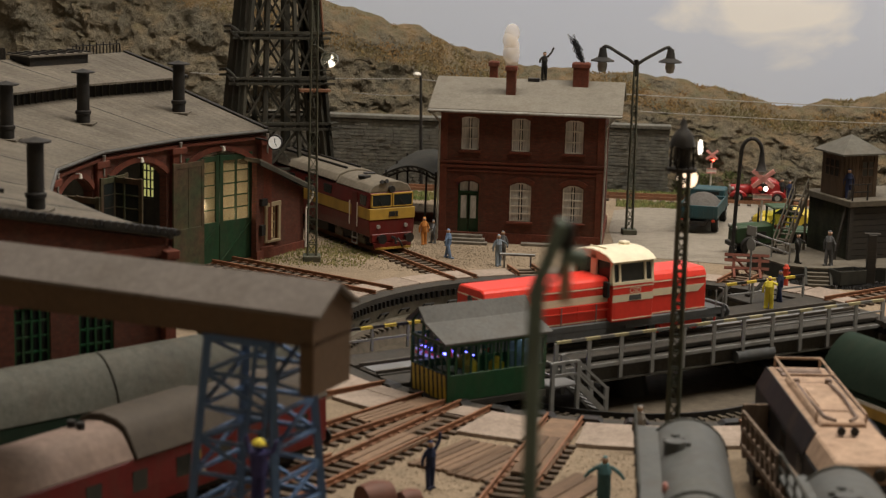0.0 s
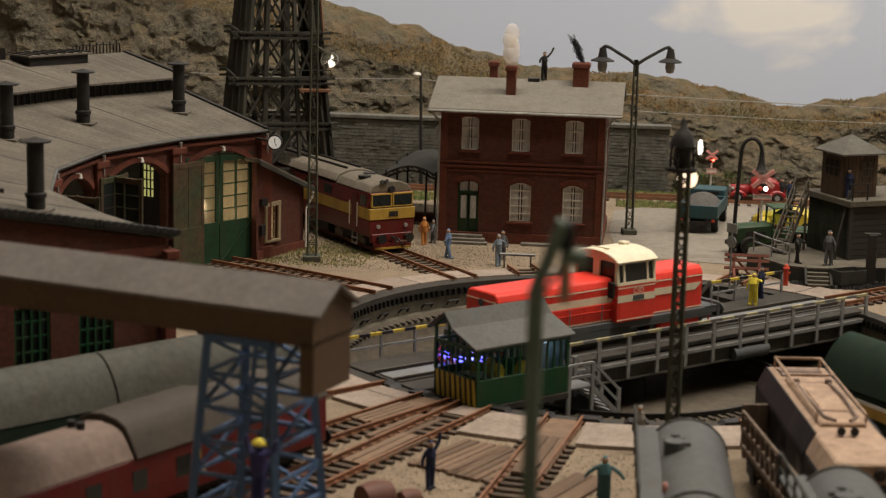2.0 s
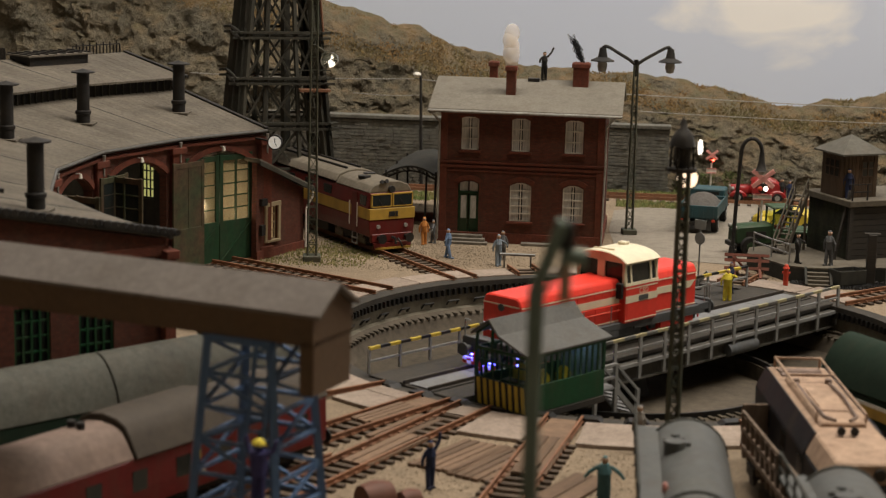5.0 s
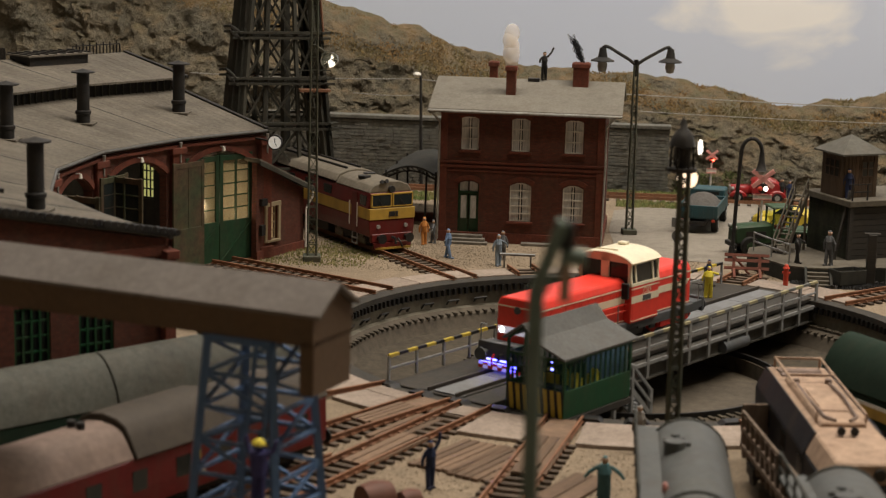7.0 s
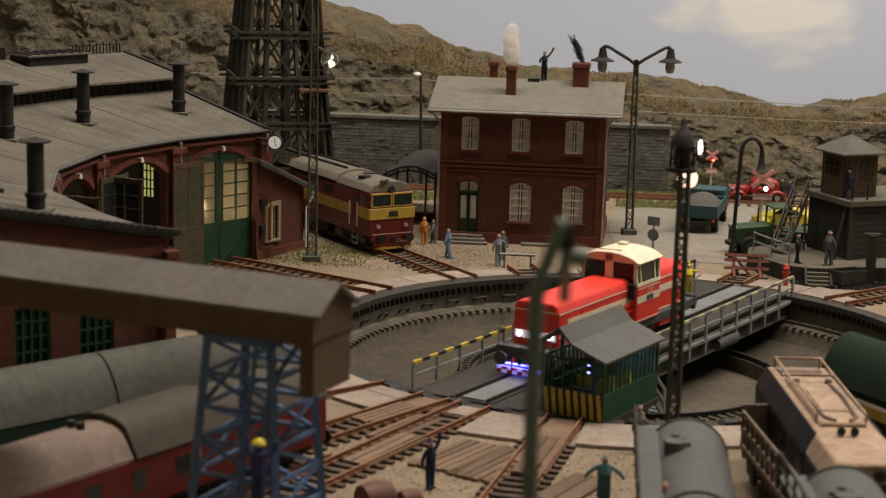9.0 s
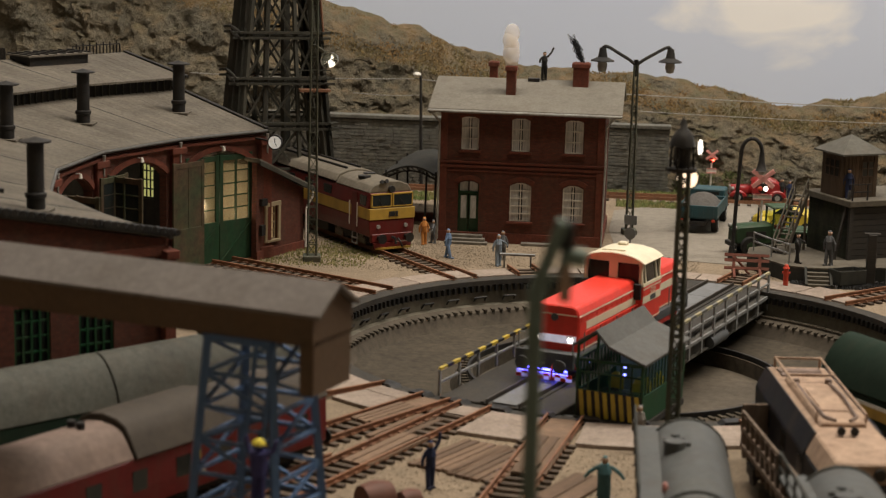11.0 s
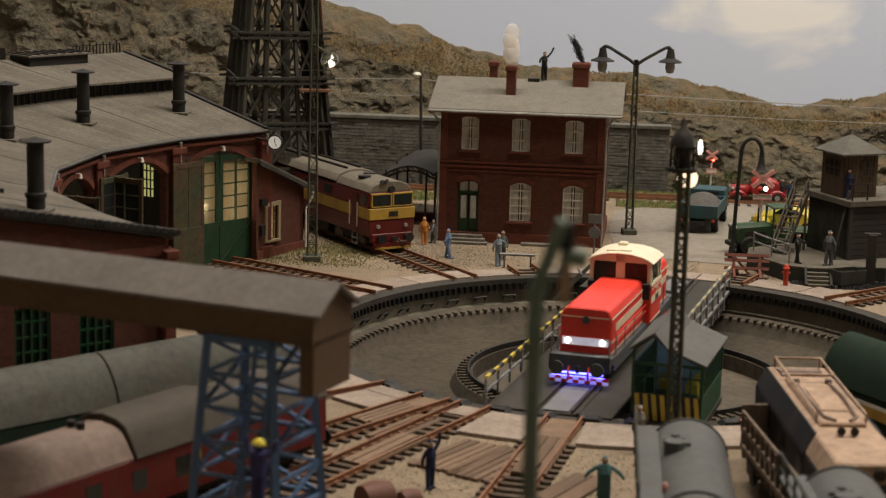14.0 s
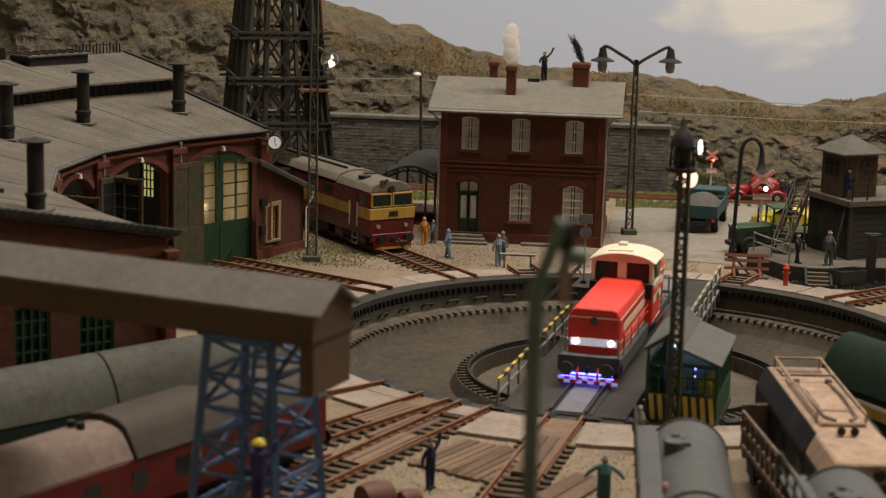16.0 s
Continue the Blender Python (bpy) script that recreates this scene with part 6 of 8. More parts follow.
line_wire((-32, 45.0, 7.5), (-15.2, 44.0, 7.75), 0.15, 0.035, "thin grey overhead wire before the cliff")
line_wire((-15.2, 44.0, 7.7), (0.3, 45.0, 7.05), 0.1, 0.035, "thin grey overhead wire before the cliff")
line_wire((0.3, 45.0, 7.05), (26, 45.0, 6.7), 0.1, 0.035, "thin grey overhead wire before the cliff")
line_wire((-20, 44.0, 6.6), (-15.1, 44.0, 6.6), 0.1, 0.03, "thin grey overhead wire before the cliff")
line_wire((0.3, 44.5, 5.95), (26, 44.0, 5.9), 0.15, 0.03, "thin dark overhead wire before the cliff")


# ---- the red and yellow diesel outside the shed ----
def diesel_two():
    d = 126.4
    e = thing("diesel_locomotive", at(*polar(23.2, d), rz=d - 90), "dark red and yellow diesel locomotive with grey roof", "locomotive")
    # its own space: front at y = 0 facing -y, body runs to +y
    Lb, f = 15.5, 0.36
    lower = [(-1.45, f + 0.75), (1.45, f + 0.75), (1.5, f + 1.2), (1.5, f + 1.75), (-1.5, f + 1.75), (-1.5, f + 1.2)]
    mid = [(-1.5, f + 1.75), (1.5, f + 1.75), (1.5, f + 2.4), (-1.5, f + 2.4)]
    up = [(-1.5, f + 2.4), (1.5, f + 2.4), (1.38, f + 3.3), (-1.38, f + 3.3)]
    roof = [(-1.42, f + 3.3), (-1.15, f + 3.72), (-0.6, f + 3.92), (0, f + 3.97), (0.6, f + 3.92), (1.15, f + 3.72), (1.42, f + 3.3)]
    part("lower_body", Geo().prism(lower, 0.15, Lb), M["dark_red"], e, bevel=0.06)
    part("yellow_band", Geo().prism(mid, 0.1, Lb), M["band_yellow"], e, "broad yellow band", bevel=0.02)
    part("upper_body", Geo().prism(up, 0.3, Lb), M["dark_red"], e, bevel=0.04)
    part("roof", Geo().prism(roof, 0.35, 4.6), M["loco_roof"], e, "dusty grey rounded roof", bevel=0.05, smooth=True)
    part("roof", Geo().prism([(x * 1.03, z + 0.12) for x, z in roof], 4.6, Lb), M["loco_roof"], e, "dusty grey rounded roof", bevel=0.05, smooth=True)
    for x in (-0.45, 0.45):
        part("roof_line", Geo().box(x, 9.5, f + 4.05, 0.12, 9, 0.12), M["soot"], e)
        part("roof_fan", Geo().rod((x * 0.9 - 0.2, 2.9 + x, f + 3.85), (x * 0.9 - 0.2, 2.9 + x, f + 4.02), 0.38, seg=16), M["soot"], e, smooth=True)
    part("front_lamp", Geo().rod((0, 0.15, f + 3.5), (0, 0.4, f + 3.5), 0.2, seg=12), M["soot"], e, smooth=True)
    part("horns", Geo().rod((-0.35, 0.6, f + 3.85), (-0.35, 0.2, f + 4.0), 0.05, 0.12, 8).rod((-0.6, 0.7, f + 3.8), (-0.6, 0.3, f + 3.95), 0.05, 0.12, 8), M["soot"], e)
    for x in (-0.7, 0.7):
        part("windscreen_frame", Geo().box(x, 0.2, f + 2.48, 1.3, 0.14, 0.07).box(x, 0.2, f + 3.2, 1.3, 0.14, 0.07).box(x - 0.63, 0.2, f + 2.48, 0.07, 0.14, 0.78).box(x + 0.63, 0.2, f + 2.48, 0.07, 0.14, 0.78), M["band_yellow"], e)
        part("windscreen", Geo().box(x, 0.21, f + 2.5, 1.2, 0.12, 0.72), M["dark_glass"], e)
        part("wiper", Geo().bar((x + 0.1, 0.1, f + 2.55), (x - 0.2, 0.1, f + 2.95), 0.035), M["black"], e)
        part("buffer", Geo().rod((x * 1.28, 0.1, f + 0.7), (x * 1.28, -0.35, f + 0.7), 0.13, seg=10).rod((x * 1.28, -0.35, f + 0.7), (x * 1.28, -0.43, f + 0.7), 0.28, seg=14), M["black"], e, smooth=True)
        part("marker_light", Geo().rod((x * 1.3, 0.16, f + 1.35), (x * 1.3, 0.06, f + 1.35), 0.12, seg=10), M["tin"], e, smooth=True)
    part("nose_badge", Geo().box(0.05, 0.08, f + 1.92, 0.2, 0.04, 0.3).box(-0.15, 0.08, f + 1.92, 0.16, 0.04, 0.3).box(0.27, 0.08, f + 1.92, 0.16, 0.04, 0.3), M["black"], e, "black badge of plain strokes")
    part("buffer_beam", Geo().box(0, 0.25, f + 0.42, 2.7, 0.3, 0.5), M["dark_red"], e, bevel=0.04)
    part("plough", Geo().prism([(-1.2, f + 0.05), (1.2, f + 0.05), (1.25, f + 0.4), (-1.25, f + 0.4)], 0.0, 0.15), M["dark_red"], e)
    part("plough_edge", Geo().box(0.0, -0.02, f + 0.02, 2.3, 0.06, 0.12), M["band_yellow"], e)
    part("coupling", Geo().tube([(0, 0.1, f + 0.7), (0, -0.3, f + 0.68), (0, -0.35, f + 0.35)], 0.08), M["black"], e)
    part("brake_hose", Geo().tube([(0.4, 0.1, f + 0.6), (0.4, -0.25, f + 0.4), (0.5, -0.25, f + 0.15)], 0.06), M["black"], e)
    for s in (-1, 1):
        part("cab_door", Geo().box(s * 1.505, 2.0, f + 0.9, 0.03, 0.7, 2.3), M["dark_red"], e)
        for y in (1.55, 2.5):
            part("grab_pole", Geo().rod((s * 1.56, y, f + 1.2), (s * 1.56, y, f + 2.6), 0.035, seg=6), M["white"], e)
        part("cab_window", Geo().box(s * 1.46, 1.0, f + 2.52, 0.06, 0.75, 0.6), M["dark_glass"], e)
        for y in (5.5, 8, 10.5, 13):
            part("side_window", Geo().box(s * 1.46, y, f + 2.6, 0.06, 1.0, 0.5), M["dark_glass"], e)
        part("cab_steps", Geo().box(s * 1.45, 2.0, f + 0.1, 0.1, 0.6, 0.06).box(s * 1.45, 2.0, f + 0.42, 0.1, 0.6, 0.06).box(s * 1.45, 1.7, f + 0.1, 0.06, 0.06, 0.65).box(s * 1.45, 2.3, f + 0.1, 0.06, 0.06, 0.65), M["tin"], e)
    for yc in (3.0, 12.0):
        part("bogie", Geo().box(1.1, yc, f + 0.3, 0.18, 4.2, 0.4).box(-1.1, yc, f + 0.3, 0.18, 4.2, 0.4).box(0, yc, f + 0.4, 2, 0.5, 0.3), M["soot"], e, bevel=0.04)
        for y in (-1.4, 1.4):
            for x in (-0.72, 0.72):
                part("wheel", Geo().rod((x - 0.07, yc + y, f + 0.48), (x + 0.07, yc + y, f + 0.48), 0.5, seg=16), M["soot"], e, smooth=True)
            for x in (-1, 1):
                part("axle_spring", Geo().box(x * 1.22, yc + y, f + 0.2, 0.12, 0.9, 0.35).box(x * 1.22, yc + y, f + 0.5, 0.14, 0.35, 0.3), M["frame_light"], e, bevel=0.03)
    part("tank", Geo().box(0, 7.5, f + 0.15, 2.4, 3.2, 0.6), M["soot"], e, bevel=0.05)


M["dark_red"] = surface("dark_red_paint", (0.13, 0.015, 0.013), 0.4, mix=0.2, bump=0.04)
M["band_yellow"] = surface("chrome_yellow_band", (0.46, 0.29, 0.05), 0.45, mix=0.15, bump=0.04)
M["loco_roof"] = surface("dusty_grey_roof", (0.17, 0.148, 0.112), 0.75, second=(0.11, 0.095, 0.075), mix=0.35, grain=3)
M["frame_light"] = surface("dusty_spring", (0.17, 0.15, 0.12), 0.8, mix=0.3)
diesel_two()


M["canopy_roof"] = surface("dark_canopy_sheet", (0.035, 0.035, 0.03), 0.9, mix=0.4)


def canopy():
    c = thing("arched_canopy", at(-13.85, 30.5, 0, -3), "dark arched canopy on thin iron posts", "canopy")
    arc = [(-1.9 + 3.8 * i / 12, 3.15 + 0.7 * math.sin(math.pi * i / 12)) for i in range(13)]
    part("roof_sheet", Geo().prism(arc + [(x, z - 0.12) for x, z in arc[::-1]], -2.0, 6.0), M["canopy_roof"], c, smooth=True)
    for y in (-1.9, 2.0, 5.9):
        for x in (-1.6, 1.0, 1.6):
            part("post", Geo().bar((x * 0.95, y, 0), (x, y, 3.5), 0.12), M["soot"], c)
        part("truss", Geo().tube([(x, y, z - 0.35) for x, z in arc], 0.06, 5).weld(), M["soot"], c)
        g = Geo()
        for i in range(12):
            a, b = arc[i], arc[i + 1]
            g.bar((a[0], y, a[1] - 0.1), (b[0], y, b[1] - 0.36), 0.05)
        part("truss_web", g, M["soot"], c)
    part("bench", Geo().box(0.0, 0.0, 0.0, 2.6, 0.6, 0.55), M["brick_trim"], c, bevel=0.03)


canopy()
# ---- yard on the far side: lorry, tractor, cars, crossing, coal stage ----
M["blue_lorry"] = surface("faded_blue_paint", (0.03, 0.085, 0.10), 0.55, mix=0.2)
M["gravel_load"] = surface("grey_gravel_load", (0.13, 0.12, 0.11), 0.95, mix=0.5, grain=6, bump=1.0)
M["tractor_green"] = surface("tractor_green", (0.032, 0.07, 0.03), 0.55, mix=0.25)
M["car_red"] = surface("car_red_paint", (0.30, 0.018, 0.02), 0.3, mix=0.1, bump=0)
M["car_yellow"] = surface("car_yellow_paint", (0.62, 0.47, 0.05), 0.35, mix=0.1, bump=0)
M["tyre"] = surface("black_tyre", (0.015, 0.015, 0.015), 0.85, mix=0.2)
M["dark_wood"] = surface("dark_stained_boards", (0.035, 0.033, 0.03), 0.8, second=(0.06, 0.052, 0.042), mix=0.4, grain=4, stretch=(0.6, 0.6, 5), rnd=0.2)
M["hut_wood"] = surface("brown_hut_boards", (0.085, 0.055, 0.033), 0.8, second=(0.05, 0.034, 0.022), mix=0.4, grain=4, stretch=(4, 4, 0.5), rnd=0.15)
M["stage_top"] = surface("dusty_concrete_top", (0.125, 0.11, 0.085), 0.9, mix=0.35)
M["hut_felt"] = surface("dark_roof_felt", (0.12, 0.115, 0.098), 0.9, mix=0.3)
M["stage_dark"] = surface("dark_stage_edge", (0.04, 0.042, 0.036), 0.85, mix=0.35)
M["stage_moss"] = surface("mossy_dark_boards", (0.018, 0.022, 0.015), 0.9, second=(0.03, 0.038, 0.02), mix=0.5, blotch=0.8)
M["coal"] = surface("coal", (0.012, 0.012, 0.012), 0.5, mix=0.4, grain=6, bump=1)
M["bush_green"] = surface("bush_leaves", (0.07, 0.11, 0.03), 0.9, second=(0.12, 0.12, 0.04), mix=0.6, blotch=2, grain=8)
M["orange"] = surface("orange_cloth", (0.52, 0.21, 0.05), 0.8, mix=0.2)
M["grey_cloth"] = surface("grey_cloth", (0.12, 0.125, 0.13), 0.85, mix=0.3)
M["denim"] = surface("light_blue_cloth", (0.16, 0.24, 0.38), 0.85, mix=0.3)
M["pale_blue"] = surface("grey_blue_cloth", (0.22, 0.27, 0.32), 0.85, mix=0.3)
M["hydrant_red"] = surface("red_hydrant", (0.55, 0.06, 0.03), 0.5, mix=0.15)
M["cross_red"] = surface("crossing_pink_red", (0.72, 0.33, 0.29), 0.5, mix=0.15, dirt=0.1)


def wheel_part(owner, x, y, r, w, hub=None):
    t = part("wheel", Geo().rod((x - w / 2, y, r), (x + w / 2, y, r), r, seg=18), M["tyre"], owner, bevel=0.04, smooth=True)
    s = 1 if x > 0 else -1
    part("hub", Geo().rod((x + s * (w / 2 - 0.01), y, r), (x + s * (w / 2 + 0.03), y, r), r * 0.5, seg=12), hub or M["tin"], t, smooth=True)


def lorry():
    c = thing("tipper_lorry", at(4.2, 30.4, 0.03, -9), "faded blue tipper lorry loaded with grey gravel", "lorry")
    part("chassis", Geo().box(0, 2.6, 0.55, 1.0, 6.4, 0.25), M["soot"], c)
    part("bed_floor", Geo().box(0, 1.7, 0.95, 2.4, 4.4, 0.12), M["blue_lorry"], c)
    for x in (-1.2, 1.2):
        part("bed_side", Geo().box(x, 1.7, 1.05, 0.1, 4.4, 0.75), M["blue_lorry"], c, bevel=0.02)
    for y in (-0.5, 3.9):
        part("tailboard", Geo().box(0, y, 1.05, 2.5, 0.1, 0.75), M["blue_lorry"], c, bevel=0.02)
    for i in range(4):
        part("board_rib", Geo().box(-1.0 + 0.66 * i, -0.57, 1.05, 0.08, 0.06, 0.75), M["blue_lorry"], c)
    g = Geo()
    n = 12
    rng = random.Random(2)
    for i in range(n + 1):
        for j in range(n + 1):
            u, v = i / n * 2 - 1, j / n * 2 - 1
            g.v.append((u * 1.14, 1.7 + v * 2.1, 1.55 + 0.75 * max(0, 1 - (u * u + v * v) * 0.75) + rng.uniform(-0.05, 0.05)))
    g.f = [(i * (n + 1) + j, (i + 1) * (n + 1) + j, (i + 1) * (n + 1) + j + 1, i * (n + 1) + j + 1) for i in range(n) for j in range(n)]
    part("gravel_load", g, M["gravel_load"], c, "heap of grey gravel", smooth=True)
    part("cab", Geo().prism([(4.1, 0.7), (6.0, 0.7), (6.0, 1.4), (5.6, 2.2), (4.1, 2.2)], -1.15, 1.15, "x"), M["blue_lorry"], c, bevel=0.08)
    part("rear_window", Geo().box(0, 4.07, 1.6, 1.5, 0.04, 0.42), M["dark_glass"], c)
    for x in (-1.0, 1.0):
        for y in (0.6, 4.9):
            wheel_part(c, x, y, 0.5, 0.4)
        part("tail_lamp", Geo().box(x, -0.58, 0.8, 0.22, 0.06, 0.14), M["hydrant_red"], c)


lorry()


def tractor():
    c = thing("green_tractor", at(8.75, 24.4, 0.03, 106) @ Matrix.Scale(0.94, 4), "old dark green tractor parked near the road", "tractor")
    # engine block with a blunt nose
    part("bonnet", Geo().prism([(0.55, 0.75), (3.0, 0.75), (3.05, 1.55), (2.85, 1.85), (0.55, 2.0)], -0.72, 0.72, "x"), M["tractor_green"], c, bevel=0.1, smooth=True)
    part("radiator", Geo().box(0, 3.06, 0.85, 1.1, 0.08, 0.75), M["soot"], c, bevel=0.03)
    for i in range(5):
        part("grille_bar", Geo().box(-0.44 + 0.22 * i, 3.11, 0.85, 0.05, 0.04, 0.75), M["tractor_green"], c)
    part("front_beam", Geo().box(0, 3.1, 0.5, 1.7, 0.25, 0.28), M["soot"], c, bevel=0.04)
    for s in (-1, 1):
        part("head_lamp", Geo().rod((s * 0.55, 2.95, 1.75), (s * 0.55, 3.12, 1.75), 0.14, seg=12), M["tin"], c, smooth=True)
        part("side_louvre", Geo().box(s * 0.73, 1.7, 1.1, 0.03, 1.3, 0.45), M["soot"], c)
    part("frame", Geo().box(0, 0.3, 0.55, 1.0, 5.0, 0.3), M["soot"], c)
    part("rear_box", Geo().box(0, -1.2, 0.75, 1.6, 1.5, 0.9), M["tractor_green"], c, bevel=0.07)
    part("cab_base", Geo().box(0, 0.05, 0.7, 1.55, 1.2, 0.95), M["tractor_green"], c, bevel=0.05)
    for x in (-0.72, 0.72):
        for y in (-0.55, 0.6):
            part("cab_post", Geo().bar((x, y, 1.6), (x * 0.94, y * 0.95, 3.0), 0.1), M["tractor_green"], c)
        ob = part("cab_window", Geo().box(x * 0.97, 0.02, 1.68, 0.02, 1.05, 1.25), M["glass"], c)
        ob.visible_shadow = False
    part("cab_roof", Geo().box(0, 0.02, 2.98, 1.7, 1.4, 0.14), M["tractor_green"], c, bevel=0.06)
    part("seat", Geo().box(0, -0.05, 1.6, 0.6, 0.5, 0.2).box(0, -0.3, 1.7, 0.6, 0.14, 0.75), M["hydrant_red"], c, "red seat")
    part("wheel_ring", Geo().lathe([(0.22, -0.03), (0.27, 0), (0.22, 0.03), (0.22, -0.03)], 0, 0, 14).turn(Matrix.Translation((0, 0.4, 2.0)) @ Matrix.Rotation(radians(-50), 4, "X")), M["black"], c)
    part("exhaust", Geo().rod((0.45, 1.2, 1.9), (0.45, 1.2, 2.9), 0.07, seg=8), M["soot"], c)
    for x in (-0.98, 0.98):
        wheel_part(c, x, -1.0, 0.75, 0.5, M["tractor_green"])
        wheel_part(c, x * 0.92, 2.1, 0.62, 0.4, M["tractor_green"])
        part("mudguard", Geo().prism([(-1.85, 1.0), (-1.6, 1.55), (-0.4, 1.6), (-0.2, 1.2), (-0.25, 1.15), (-0.45, 1.5), (-1.55, 1.46), (-1.78, 1.0)], x - 0.28, x + 0.28, "x"), M["tractor_green"], c)


tractor()


def saloon(x, y, rz, paint, label, k=1.0):
    c = thing("parked_car", at(x, y, 0.03, rz), label, "car", "parked cars")
    body = [(-2.1, 0.35), (2.1, 0.35), (2.2, 0.7), (1.9, 0.95), (0.95, 1.05), (0.35, 1.5), (-0.75, 1.52), (-1.5, 1.1), (-2.1, 0.8)]
    part("body", Geo().prism([(u * k, w * k) for u, w in body], -0.8 * k, 0.8 * k, "x"), paint, c, bevel=0.12 * k, smooth=True)
    for s in (-1, 1):
        part("side_window", Geo().prism([(u * k, w * k) for u, w in ((0.75, 1.08), (0.3, 1.42), (-0.68, 1.44), (-1.2, 1.1))], s * 0.79 * k, s * 0.82 * k, "x"), M["dark_glass"], c)
        for yy in (-1.35, 1.35):
            wheel_part(c, s * 0.72 * k, yy * k, 0.33 * k, 0.2 * k)
        part("fender", Geo().dome(s * 0.78 * k, 1.35 * k, 0.45 * k, 0.42 * k, 0.4 * k, 12, 4), paint, c, smooth=True)
        part("head_lamp", Geo().dome(s * 0.6 * k, 2.08 * k, 0.68 * k, 0.14 * k, full=True), M["tin"], c, smooth=True)
    part("bumper", Geo().box(0, 2.25 * k, 0.38 * k, 1.6 * k, 0.1 * k, 0.14 * k), M["tin"], c, bevel=0.03)
    return c


def vintage_car(x, y, rz, paint, label):
    """Rounded pre-war saloon: long bonnet, swept wings, running boards; its nose points to +y."""
    c = thing("parked_car", at(x, y, 0.03, rz), label, "car", "parked cars")
    cabin_line = [(-2.0, 0.5), (0.55, 0.5), (0.62, 1.05), (0.3, 1.55), (-0.1, 1.72), (-0.85, 1.72), (-1.45, 1.45), (-1.9, 0.95)]
    part("body", Geo().prism(cabin_line, -0.72, 0.72, "x"), paint, c, bevel=0.16, smooth=True)
    part("bonnet", Geo().prism([(-0.42, 0.5), (0.42, 0.5), (0.45, 0.9), (0.28, 1.14), (-0.28, 1.14), (-0.45, 0.9)], 0.5, 1.85), paint, c, bevel=0.1, smooth=True)
    part("radiator", Geo().box(0, 1.88, 0.5, 0.6, 0.1, 0.6), M["tin"], c, bevel=0.04)
    part("bumper", Geo().box(0, 2.1, 0.38, 1.5, 0.08, 0.12), M["tin"], c, bevel=0.03)
    wing = [(math.cos(radians(a)) * 0.62, 0.34 + math.sin(radians(a)) * 0.5) for a in range(0, 181, 20)]
    for s in (-1, 1):
        for yy, k in ((1.35, 1.0), (-1.35, 1.05)):
            part("wing", Geo().prism([(yy + u * k, w * k) for u, w in wing], s * 0.48, s * 0.86, "x"), paint, c, bevel=0.08, smooth=True)
            wheel_part(c, s * 0.76, yy, 0.36, 0.24)
        part("running_board", Geo().box(s * 0.72, 0, 0.36, 0.3, 2.0, 0.07), M["black"], c)
        for y0, y1 in ((-0.05, 0.38), (-0.85, -0.15)):
            part("side_window", Geo().prism([(y0, 1.12), (y1, 1.12), (min(y1, 0.2), 1.52), (y0, 1.54)], s * 0.7, s * 0.735, "x"), M["dark_glass"], c)
        part("head_lamp", Geo().dome(s * 0.5, 1.75, 0.9, 0.15, full=True), M["tin"], c, smooth=True)
    part("windscreen", Geo().box(0, 0.5, 1.12, 1.05, 0.04, 0.36), M["dark_glass"], c)
    return c


vintage_car(8.6, 43.9, 94, M["car_red"], "rounded dark red vintage saloon parked at the crossing")
saloon(9.95, 32.9, 75, M["car_yellow"], "yellow saloon car behind the coal stage", 1.0)


def crossing_sign(x, y, h, k, label, lamp_on):
    c = thing("crossing_signal", at(x, y, 0.03, 5), label, "signal", "level crossing signals")
    part("post", Geo().rod((0, 0, 0), (0, 0, h), 0.07, seg=8), M["white"], c)
    for a in (38, -38):
        part("cross_arm", Geo().box(0, -0.08, -0.14 * k, 1.65 * k, 0.05, 0.28 * k).turn(Matrix.Translation((0, 0, h)) @ Matrix.Rotation(radians(a), 4, "Y")), M["cross_red"], c, bevel=0.02)
    part("backboard", Geo().rod((0, -0.06, h - 0.6 * k), (0, -0.1, h - 0.6 * k), 0.3 * k, seg=16), M["soot"], c, smooth=True)
    for s in (-1, 1):
        part("lamp", Geo().dome(0.18 * s * k, -0.12, h - 0.6 * k, 0.15 * k, full=True), lamp_on if s > 0 else M["hydrant_red"], c, "signal lamp", smooth=True)
    part("plate", Geo().box(0, -0.08, h - 1.3, 1.15 * k, 0.05, 0.36), M["white"], c, "white plate with a red edge")
    for z in (h - 1.3, h - 1.0):
        part("plate_edge", Geo().box(0, -0.12, z, 1.15 * k, 0.03, 0.07), M["cross_red"], c)


crossing_sign(7.85, 26.6, 4.15, 1.0, "red and white crossing cross with a lit white lamp", M["lamp_soft"])
crossing_sign(5.45, 45.6, 2.9, 0.62, "red and white crossing cross with a lit red lamp", M["led_red"])


